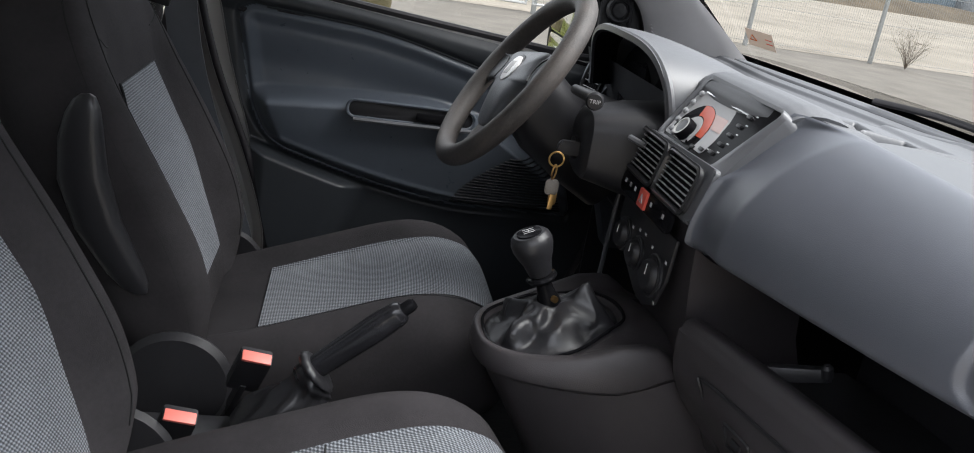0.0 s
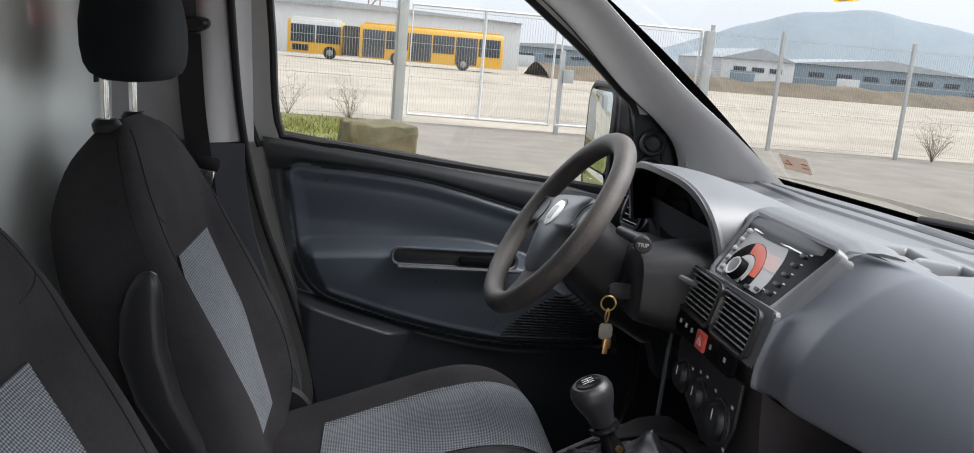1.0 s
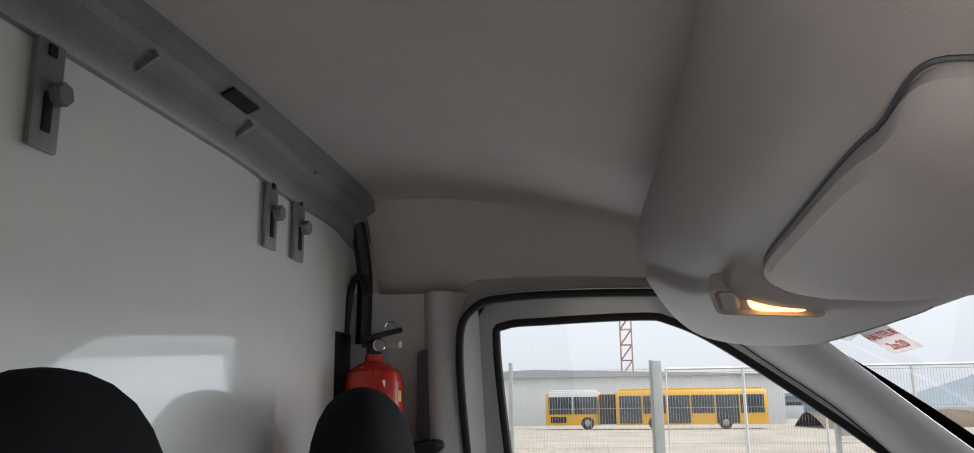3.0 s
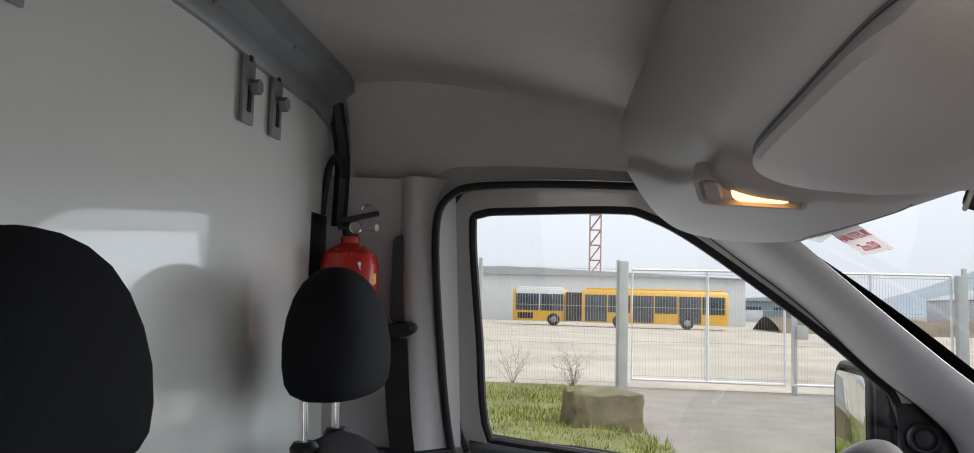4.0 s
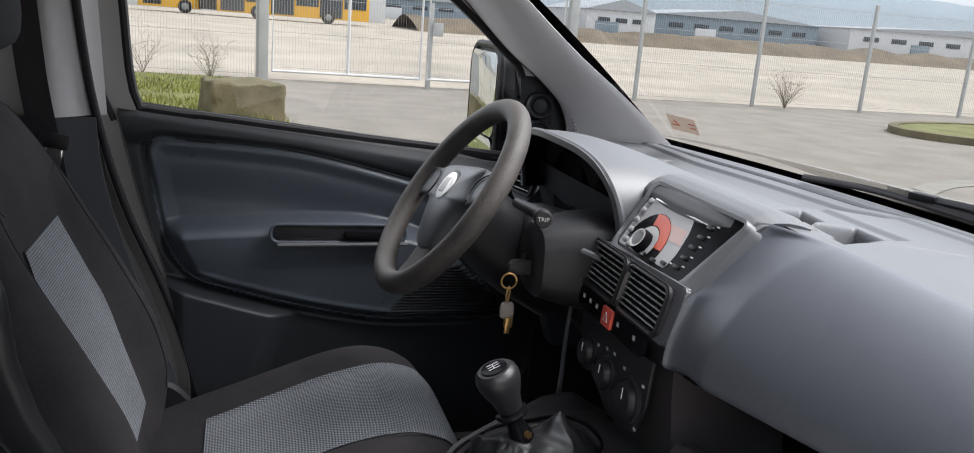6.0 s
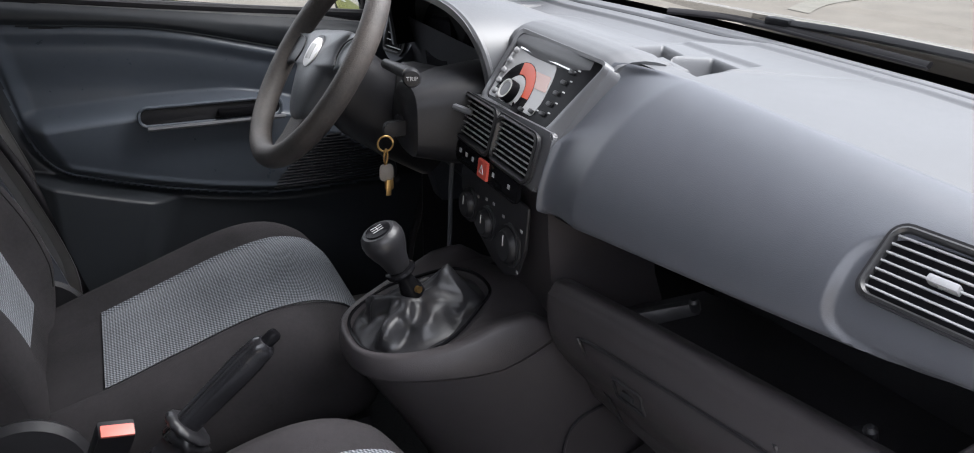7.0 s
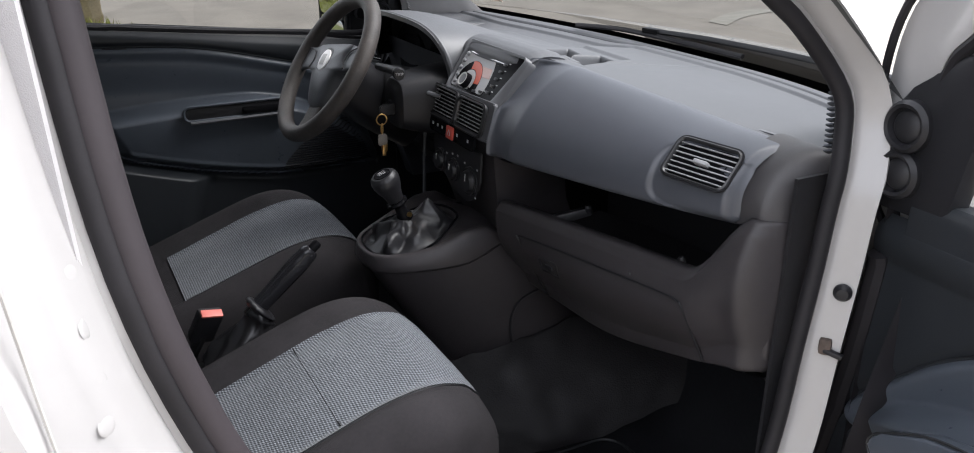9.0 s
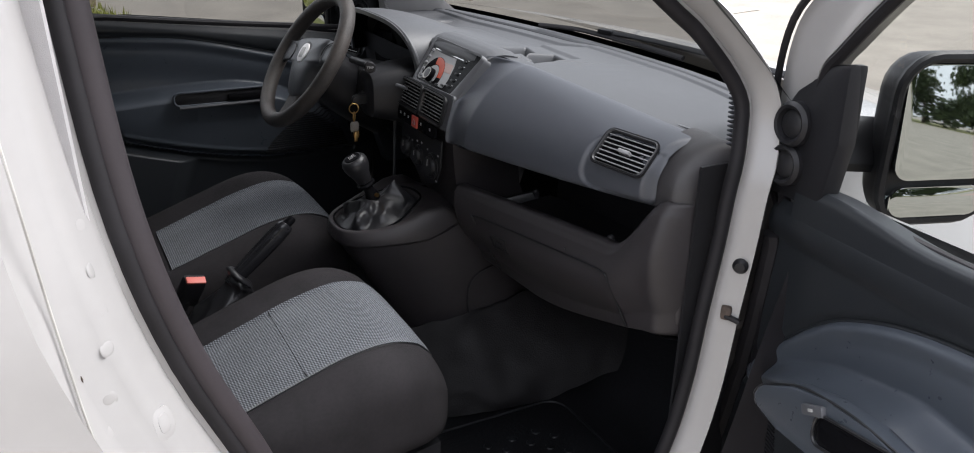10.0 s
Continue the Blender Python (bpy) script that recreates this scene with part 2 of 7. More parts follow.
def grid(fn, nu, nv, bm=None, uv=None, thick=0.0):
    bm = bm or bmesh.new()
    rows = [[bm.verts.new(fn(i / nu, j / nv)) for j in range(nv + 1)] for i in range(nu + 1)]
    lay = bm.loops.layers.uv.verify() if uv else None
    faces = []
    for i in range(nu):
        for j in range(nv):
            f = bm.faces.new((rows[i][j], rows[i + 1][j], rows[i + 1][j + 1], rows[i][j + 1]))
            faces.append(f)
            if uv:
                for lp, (a, b) in zip(f.loops, ((i, j), (i + 1, j), (i + 1, j + 1), (i, j + 1))):
                    lp[lay].uv = (a / nu * uv[0], b / nv * uv[1])
    if thick:
        bmesh.ops.recalc_face_normals(bm, faces=bm.faces)
        bmesh.ops.solidify(bm, geom=faces, thickness=thick)
    return bm


def loft(rings, bm=None, cap=True):
    bm = bm or bmesh.new()
    vs = [[bm.verts.new(p) for p in r] for r in rings]
    k = len(rings[0])
    for a, b in zip(vs, vs[1:]):
        for i in range(k):
            bm.faces.new((a[i], a[(i + 1) % k], b[(i + 1) % k], b[i]))
    if cap:
        bm.faces.new(vs[0])
        bm.faces.new(vs[-1])
    return bm


def basis(axis):
    z = Vector(axis).normalized()
    x = z.orthogonal().normalized()
    return x, z.cross(x), z


def lathe(profile, origin=(0, 0, 0), axis=(0, 0, 1), seg=32, bm=None, cap=True):
    """Turned shape from (radius, height) pairs."""
    x, y, z = basis(axis)
    o = Vector(origin)
    return loft([[o + z * h + (x * math.cos(a) + y * math.sin(a)) * max(r, 1e-4)
                  for a in (math.tau * i / seg for i in range(seg))] for r, h in profile], bm, cap)


def tube(pts, r, seg=10, closed=False, bm=None, flat=1.0):
    """Round bar along points; r may be a list."""
    bm = bm or bmesh.new()
    pts = [Vector(p) for p in pts]
    n = len(pts)
    rings = []
    ref = None
    for i, p in enumerate(pts):
        a = pts[(i - 1) % n] if closed or i else pts[0]
        b = pts[(i + 1) % n] if closed or i < n - 1 else pts[-1]
        t = (b - a).normalized()
        ref = t.orthogonal().normalized() if ref is None else (ref - t * ref.dot(t)).normalized()
        c = t.cross(ref)
        rad = r[i] if isinstance(r, (list, tuple)) else r
        rings.append([p + (ref * math.cos(w) + c * math.sin(w) * flat) * rad for w in (math.tau * k / seg for k in range(seg))])
    vs = [[bm.verts.new(q) for q in ring] for ring in rings]
    for i in range(n if closed else n - 1):
        a, b = vs[i], vs[(i + 1) % n]
        off = 0
        if closed and i == n - 1:
            off = min(range(seg), key=lambda o: (a[0].co - b[o].co).length)
        for k in range(seg):
            bm.faces.new((a[k], a[(k + 1) % seg], b[(k + 1 + off) % seg], b[(k + off) % seg]))
    if not closed:
        bm.faces.new(vs[0])
        bm.faces.new(vs[-1])
    return bm


def bez(pts, n=24, closed=False):
    """Smooth line through points (Catmull-Rom)."""
    pts = [Vector(p) for p in pts]
    k = len(pts)
    out = []
    spans = k if closed else k - 1
    for s in range(spans):
        p1, p2 = pts[s], pts[(s + 1) % k]
        p0 = pts[(s - 1) % k] if closed or s else p1
        p3 = pts[(s + 2) % k] if closed or s < k - 2 else p2
        m = max(1, n // spans)
        for i in range(m):
            t = i / m
            out.append(0.5 * ((2 * p1) + (p2 - p0) * t + (2 * p0 - 5 * p1 + 4 * p2 - p3) * t * t + (3 * p1 - p0 - 3 * p2 + p3) * t ** 3))
    if not closed:
        out.append(pts[-1])
    return out


def rbox(size, m=Matrix(), bev=0.004, bm=None, seg=2):
    """Box with rounded edges, at the pose m."""
    b = bmesh.new()
    bmesh.ops.create_cube(b, size=1.0)
    bmesh.ops.scale(b, vec=size, verts=b.verts)
    if bev:
        bmesh.ops.bevel(b, geom=b.edges[:], offset=bev, segments=seg, affect="EDGES", profile=0.6)
    b.transform(m)
    if bm is None:
        return b
    tmp = bpy.data.meshes.new("tmp")
    b.to_mesh(tmp)
    b.free()
    bm.from_mesh(tmp)
    bpy.data.meshes.remove(tmp)
    return bm


def at(x, y, z, rx=0, ry=0, rz=0):
    return pose(x, y, z, rx, ry, rz)


def prism(poly, lift, bev=0.0, bm=None, seg=2):
    """Solid from a flat outline of world points and a thickness vector."""
    b = bmesh.new()
    bot = [b.verts.new(p) for p in poly]
    top = [b.verts.new(Vector(p) + Vector(lift)) for p in poly]
    k = len(poly)
    b.faces.new(bot)
    b.faces.new(top)
    for i in range(k):
        b.faces.new((bot[i], bot[(i + 1) % k], top[(i + 1) % k], top[i]))
    if bev:
        bmesh.ops.bevel(b, geom=b.edges[:], offset=bev, segments=seg, affect="EDGES", profile=0.6)
    if bm is None:
        return b
    tmp = bpy.data.meshes.new("tmp")
    b.to_mesh(tmp)
    b.free()
    bm.from_mesh(tmp)
    bpy.data.meshes.remove(tmp)
    return bm


def band(inner, outer, lift, bm=None, closed=True):
    """Flat frame between two outlines of the same count, with thickness."""
    bm = bm or bmesh.new()
    k = len(inner)
    a = [bm.verts.new(p) for p in inner]
    b = [bm.verts.new(p) for p in outer]
    c = [bm.verts.new(Vector(p) + Vector(lift)) for p in inner]
    d = [bm.verts.new(Vector(p) + Vector(lift)) for p in outer]
    for i in range(k if closed else k - 1):
        j = (i + 1) % k
        for q in ((a[i], a[j], b[j], b[i]), (c[i], d[i], d[j], c[j]), (a[i], c[i], c[j], a[j]), (b[i], b[j], d[j], d[i])):
            bm.faces.new(q)
    return bm


def rrect(w, h, r, n=5):
    """Rounded rectangle outline in the plane."""
    out = []
    for cx, cy, a0 in ((w / 2 - r, h / 2 - r, 0), (-w / 2 + r, h / 2 - r, 90), (-w / 2 + r, -h / 2 + r, 180), (w / 2 - r, -h / 2 + r, 270)):
        for i in range(n + 1):
            a = radians(a0 + 90 * i / n)
            out.append((cx + r * math.cos(a), cy + r * math.sin(a)))
    return out


def words(text, size, m, mat, parent, name="lettering", depth=0.0004):
    """Raised letters in the built-in font, turned into a mesh."""
    cu = bpy.data.curves.new("text", "FONT")
    cu.body, cu.size, cu.extrude, cu.align_x, cu.align_y = text, size, depth, "CENTER", "CENTER"
    cu.resolution_u = 2
    ob = bpy.data.objects.new("text", cu)
    scene.collection.objects.link(ob)
    bpy.context.view_layer.update()
    me = bpy.data.meshes.new_from_object(ob.evaluated_get(bpy.context.evaluated_depsgraph_get()))
    bpy.data.objects.remove(ob)
    bpy.data.curves.remove(cu)
    bm = bmesh.new()
    bm.from_mesh(me)
    bpy.data.meshes.remove(me)
    bm.transform(m)
    return part(name, bm, mat, parent)


# ---------------------------------------------------------------- the van's shell
def solo_grid(name, fn, nu, nv, mat, label, category, thick=0.0, kind="structure"):
    return solo(name, grid(fn, nu, nv, thick=thick), mat, label, category, kind)


FLOOR_Z = 0.42
solo("floor", rbox((2.4, 1.56, 0.06), at(-0.35, 0, FLOOR_Z - 0.03), 0.01), MATTING, "black rubber matting on the cab floor", "floor", "structure")


def toe_board(u, v):
    y = lerp(-0.74, 0.74, u)
    x = lerp(0.12, 0.62, v)
    return V(x, y, FLOOR_Z + 0.005 + 0.36 * smooth(0.35, 1.0, v))


solo_grid("wall_toe_board", toe_board, 20, 16, MATTING, "black carpeted toe board under the dashboard", "footwell", 0.02)


solo("wall_firewall", grid(lambda u, v: V(0.60, lerp(-0.76, 0.76, u), lerp(FLOOR_Z - 0.03, 1.12, v)), 4, 4, thick=0.02), MATTING, "black sound deadening on the firewall", "firewall", "structure")


def wind_b(y):
    return V(0.66 - 0.44 * (abs(y) / 0.68) ** 2.2 * 0.5, y, 1.155 + 0.035 * (abs(y) / 0.68) ** 2)


def wind_t(y):
    return V(-0.03 - 0.06 * (abs(y) / 0.66) ** 2, y * 0.97, 1.625 - 0.02 * (abs(y) / 0.66) ** 2)


def windscreen_at(y, v):
    a, b = wind_b(y), wind_t(y)
    p = a.lerp(b, v)
    p.z += 0.02 * math.sin(math.pi * v)
    return p


ws = solo_grid("window_1", lambda u, v: windscreen_at(lerp(-0.80, 0.80, u), lerp(-0.05, 1.06, v)), 32, 12, GLASS,
               "sloping windscreen with stickers, darkened to dim the outside", "windscreen")
ws.visible_shadow = False
# black printed border round the windscreen
bm = bmesh.new()
for lo, hi in ((-0.06, 0.004), (0.99, 1.07)):
    grid(lambda u, v: windscreen_at(lerp(-0.73, 0.73, u), lerp(lo, hi, v)) + V(0.004, 0, 0.004), 28, 2, bm)
for ya, yb in ((-0.675, -0.73), (0.712, 0.80)):
    grid(lambda u, v: windscreen_at(lerp(ya, yb, v), lerp(0, 1, u)) + V(0.004, 0, 0.004), 12, 2, bm)
solo("trim_windscreen_border", bm, RUBBER, "black printed border of the windscreen", "trim", "structure")


# ceiling: felt liner, rising towards the tall load bay
def liner(u, v):
    y = lerp(-0.80, 0.80, u)
    x = lerp(-0.945, -0.10, v)
    edge = smooth(0.62, 0.80, abs(y))
    z = lerp(1.93, 1.80, smooth(0.1, 1.0, v)) - 0.02 * (y / 0.7) ** 2
    return V(x, y, z - edge * (z - 1.70) - 0.02 * smooth(0.7, 1, v))


solo_grid("ceiling", liner, 40, 24, LINER, "grey felt headliner of the cab", "headliner", 0.01)
solo("roof_skin", grid(lambda u, v: V(lerp(-2.6, -0.02, v), lerp(-0.80, 0.80, u), 2.03 - 0.36 * smooth(0.75, 1.0, v) - 0.05 * (2 * u - 1) ** 2), 12, 24, thick=0.01),
     WHITE, "white painted roof of the van", "roof", "structure")

# bulkhead behind the seats
bm = grid(lambda u, v: V(-1.005, lerp(-0.78, 0.74, u), lerp(FLOOR_Z, 1.93, v)), 20, 20, thick=0.02)
solo("wall_bulkhead", bm, PANEL, "white glossy bulkhead between cab and load bay", "bulkhead", "structure")
# steel cross rail at the top of the bulkhead
prof = [(-1.0, 1.846), (-0.976, 1.846), (-0.971, 1.853), (-0.966, 1.876), (-0.950, 1.886), (-0.945, 1.898), (-0.925, 1.906), (-0.918, 1.965), (-1.0, 1.965)]
bm = loft([[V(x, y, z - 0.012 * smooth(0.15, 0.35, y) - 0.03 * smooth(0.55, 0.75, abs(y))) for x, z in prof] for y in [lerp(-0.76, 0.74, i / 20) for i in range(21)]])
rail = thing("roof_rail", "grey painted steel cross rail under the roof", "rail", (-1.0, 0, 1.9))
part("beam", bm, shade("grey_primer", (0.20, 0.21, 0.22), 0.45, var=0.2, scale=12), rail)
for y in (0.075, -0.32):
    part("slot_plug", prism([V(-0.935 + 0.009 * b, y + a, 1.9015 + 0.0036 * b) for a, b in rrect(0.075, 2.0, 0.02)], (0.001, 0, -0.004)), BLACK, rail)
for i in range(6):
    y = lerp(-0.6, 0.62, i / 5)
    part("rib", rbox((0.034, 0.006, 0.012), at(-0.958, y, 1.880, 0, -30, 0), 0.002), STEEL, rail)


def bracket(y):
    b = thing("bracket", "bare steel hanging bracket with slotted holes", "bracket", (-1.0, y, 1.8), "brackets on the bulkhead")
    part("plate", rbox((0.006, 0.040, 0.120), at(-0.978, y, 1.797), 0.002), STEEL, b)
    part("bolt", lathe([(0, 0), (0.012, 0), (0.012, 0.014), (0, 0.014)], (-0.975, y + 0.008, 1.795), (1, 0, 0), 6), STEEL, b)
    part("slot", rbox((0.003, 0.012, 0.04), at(-0.9745, y, 1.775), 0.001), BLACK, b)
    part("slot", rbox((0.003, 0.012, 0.012), at(-0.9745, y, 1.838), 0.001), BLACK, b)
    return b


for y in (0.279, 0.391, -0.24):
    bracket(y)

def facing(p, back, up=(0, 0, 1)):
    """Pose at p whose z axis points along back and whose x axis runs to the car's right."""
    z = Vector(back).normalized()
    x = Vector(up).cross(z).normalized()
    y = z.cross(x)
    return Matrix.Translation(p) @ Matrix((x, y, z)).transposed().to_4x4()


# overhead console with reading lamp and visor
OH = [(-0.36, 1.80), (-0.41, 1.765), (-0.418, 1.735), (-0.40, 1.69), (-0.355, 1.63), (-0.30, 1.60), (-0.20, 1.59), (-0.105, 1.602), (-0.06, 1.63), (-0.05, 1.66)]


def overhead(u, v):
    y = lerp(-0.66, 0.56, u)
    k = v * (len(OH) - 1)
    i = min(int(k), len(OH) - 2)
    t = k - i
    p0, p1, p2, p3 = OH[max(0, i - 1)], OH[i], OH[i + 1], OH[min(len(OH) - 1, i + 2)]
    x, z = (0.5 * (2 * b + (c - a) * t + (2 * a - 5 * b + 4 * c - d) * t * t + (3 * b - a - 3 * c + d) * t ** 3) for a, b, c, d in zip(p0, p1, p2, p3))
    x += 0.045 * smooth(0.45, -0.40, y) * smooth(0.75, 0.1, v)
    # lamp housing hangs a little lower than the visor bay
    z -= 0.005 * smooth(-0.150, -0.095, y) * smooth(0.30, 0.46, v)
    v0 = lerp(0.30, 0.455, smooth(0.46, -0.10, y))
    bulge = 0.011 * smooth(v0, v0 + 0.018, v) * smooth(0.86, 0.70, v) * smooth(-0.150, -0.110, y)
    x, z = x - 0.55 * bulge, z - 0.85 * bulge
    e = max(smooth(0.36, 0.56, y), smooth(0.54, 0.66, -y))
    x = lerp(x, -0.24 + (x + 0.24) * 0.45 - 0.06, e * 0.75)
    z = z + 0.04 * e * (1 - smooth(1.60, 1.75, z)) + 0.05 * max(0, e - 0.8)
    return V(x, y, z)


oh = thing("overhead_console", "warm grey plastic overhead shelf with reading lamp", "overhead console", (-0.25, 0, 1.66))
oh_body = grid(overhead, 100, 120)
for u0 in (1, 0):
    oh_body.faces.new([oh_body.verts.new(overhead(u0, j / 120)) for j in range(121)])
bmesh.ops.remove_doubles(oh_body, verts=oh_body.verts, dist=0.0005)
part("body", oh_body, SHELF, oh)
# joint of the end cap
part("cap_joint", tube([overhead(lerp(0.905, 0.93, j / 30), lerp(0.18, 0.80, j / 30)) for j in range(31)], 0.0018, 6), DARK, oh)
part("front_joint", tube([overhead(lerp(0.50, 0.90, j / 30), 0.735 + 0.02 * math.sin(j / 5)) for j in range(31)], 0.0016, 6), PILLARLOW, oh)


# sun visors, folded up into the shelf's underside
def visor(y0, y1, name_label):
    """Padded flap between two widths, with rounded corners and a swollen middle."""
    v_ = thing("sun_visor", name_label, "sun visor", overhead(0.5, 0.6), "sun visors")
    ua, ub = (y0 + 0.66) / 1.22, (y1 + 0.66) / 1.22

    def face(a, b, up):
        # a, b in -1..1 on a rounded square
        u, v = lerp(ua, ub, (a + 1) / 2), lerp(0.50, 0.795, (b + 1) / 2)
        p = overhead(u, v)
        n = (overhead(u, v + 0.02) - overhead(u, v - 0.02)).cross(V(0, 1, 0)).normalized()
        n = n if n.z < 0 else -n
        return p + n * up
    rings = []
    for r, up in ((1.0, -0.004), (1.0, 0.006), (0.97, 0.012), (0.9, 0.016), (0.6, 0.018), (0.2, 0.019), (0.01, 0.019)):
        rings.append([face(r * cx, r * cy, up) for cx, cy in (sup2(math.tau * i / 64, 5 if r > 0.5 else 3) for i in range(64))])
    part("flap", loft(rings, cap=False), SHELF, v_)
    part("gap", tube([face(1.015 * cx, 1.015 * cy, 0.001) for cx, cy in (sup2(math.tau * i / 64, 5) for i in range(64))], 0.0014, 6, True), PILLARLOW, v_, "dark gap round the visor")
    part("clip", rbox((0.018, 0.03, 0.012), Matrix.Translation(face(0.86 if y0 < 0 else -0.86, 0.96, 0.012)), 0.003), SHELF, v_)
    return v_


def sup2(a, n):
    c, s = math.cos(a), math.sin(a)
    return math.copysign(abs(c) ** (2 / n), c), math.copysign(abs(s) ** (2 / n), s)


visor(-0.60, -0.152, "warm grey sun visor folded up on the passenger side")
# reading lamp
dome = thing("reading_lamp", "lit amber reading lamp in grey bezel", "lamp", (-0.29, 0.0, 1.595))
ln_ = V(-0.30, -0.50, -0.81).normalized()
lx = V(0.93, -0.36, -0.05)
lx = (lx - ln_ * lx.dot(ln_)).normalized()
ly = ln_.cross(lx)


def lamp_pad(w, d, r, da, rings):
    """Cushion of a rounded outline in the lamp's plane, as rings of scale and height."""
    c = V(-0.300, -0.077, 1.588)
    return loft([[c + lx * (a * k + da) + ly * (b * k) + ln_ * h for a, b in rrect(w, d, r)] for k, h in rings], cap=False)


part("bezel", lamp_pad(0.110, 0.040, 0.009, 0, ((1.04, -0.020), (1.0, -0.002), (0.96, 0.001), (0.87, 0.001), (0.84, -0.005), (0.1, -0.006))), SHELF, dome)
LAMP = lamp_mat("lamp_glow", (1.0, 0.46, 0.12), 1.1)
part("lens", lamp_pad(0.056, 0.026, 0.008, 0.010, ((1.0, -0.005), (1.0, -0.001), (0.9, 0.001), (0.5, 0.002), (0.02, 0.002))), LAMP, dome, "glowing amber lens")
part("switch", lamp_pad(0.016, 0.026, 0.004, -0.036, ((1.0, -0.005), (1.0, 0.0), (0.9, 0.0015), (0.5, 0.002), (0.02, 0.002))), SHELF, dome)


# ---------------------------------------------------------------- pillars and side walls
def pillar_a(u, v):
    """Driver's windscreen pillar trim: u from the roof down to the dashboard, v from the windscreen to the door."""
    zo = lerp(1.690, 1.165, u)
    a = V(curve_at([(1.165, 0.455), (1.278, 0.312), (1.367, 0.187), (1.476, 0.052), (1.585, -0.076), (1.66, -0.165)], zo), lerp(0.640, 0.685, u), zo)
    b = V(curve_at([(1.165, 0.226), (1.20, 0.224), (1.25, 0.206), (1.30, 0.160), (1.363, 0.078), (1.491, -0.062), (1.588, -0.194), (1.69, -0.33)], zo), lerp(0.755, 0.785, smooth(0, 0.6, u)), zo)
    bow = math.sin(math.pi * v) ** 0.7
    return a.lerp(b, v) + V(-0.006, -0.020, -0.004) * bow


solo("trim_pillar_front_driver", grid(pillar_a, 40, 12, thick=0.006), PILLAR, "grey plastic windscreen pillar trim", "pillar trim", "structure")
solo("trim_pillar_front_gap", tube([pillar_a(i / 30, 0.985) + V(-0.002, 0.004, 0) for i in range(31)], 0.006, 8), RUBBER, "black gap beside the pillar trim", "trim", "structure")

# slotted demister grille at the foot of each windscreen pillar
def pillar_grille(s):
    g = thing("demister_grille", "ribbed grey side-window demister outlet", "grille", (0.24, s * 0.74, 1.24), "side demister outlets")
    a, b = (V(0.218, 0.770, 1.272), V(0.238, 0.763, 1.19)) if s > 0 else (V(0.228, -0.735, 1.262), V(0.236, -0.735, 1.178))
    for i in range(12):
        p = a.lerp(b, i / 11)
        part("slat", rbox((0.012, 0.012, 0.003), Matrix.Translation(p) @ pose(0, 0, 0, s * 20, 25, 0), 0.001), PILLAR if s > 0 else PILLARLOW, g)
    part("backing", tube([a + V(0.008, s * 0.010, 0), b + V(0.008, s * 0.010, 0)], 0.010, 8), BLACK, g)


pillar_grille(1)
pillar_grille(-1)


# door opening outline, in x and z (front foot, up the windscreen pillar, roof, down the centre pillar)
def opening(s):
    """The centre pillar stands a little further back on the driver side."""
    pts = [(0.06, 0.46), (0.155, 0.62), (0.205, 0.82), (0.235, 1.0), (0.26, 1.18), (0.235, 1.29), (0.12, 1.42), (-0.16, 1.61), (-0.30, 1.685),
            (-0.42, 1.70), (-0.62, 1.70), (-0.70, 1.68), (-0.728, 1.61), (-0.72, 1.40), (-0.70, 1.20), (-0.655, 1.02), (-0.58, 0.83), (-0.53, 0.66), (-0.52, 0.52), (-0.46, 0.46)]
    if s < 0:
        pts[:8] = [(0.06, 0.46), (0.14, 0.62), (0.175, 0.75), (0.192, 0.90), (0.207, 1.02), (0.216, 1.12), (0.230, 1.20), (0.226, 1.27), (0.150, 1.36), (0.074, 1.42), (-0.16, 1.61)]
    return [(x - (0.035 if s > 0 and x < -0.5 else 0), z) for x, z in pts]


def side_y(z, s, y0):
    return s * (y0 - 0.085 * max(0, z - 1.15) / 0.5)


def offset2(poly, d):
    """Outline moved outwards by d."""
    k = len(poly)
    cx, cz = sum(p[0] for p in poly) / k, sum(p[1] for p in poly) / k
    out = []
    for i in range(k):
        a, b, c = poly[i - 1], poly[i], poly[(i + 1) % k]
        t = Vector((c[0] - a[0], c[1] - a[1])).normalized()
        n = Vector((t.y, -t.x))
        if n.dot(Vector((b[0] - cx, b[1] - cz))) < 0:
            n = -n
        out.append((b[0] + n.x * d, b[1] + n.y * d))
    return out


def dense(poly, n=100):
    return [(p.x, p.y) for p in bez([V(a, b, 0) for a, b in poly], n, True)]


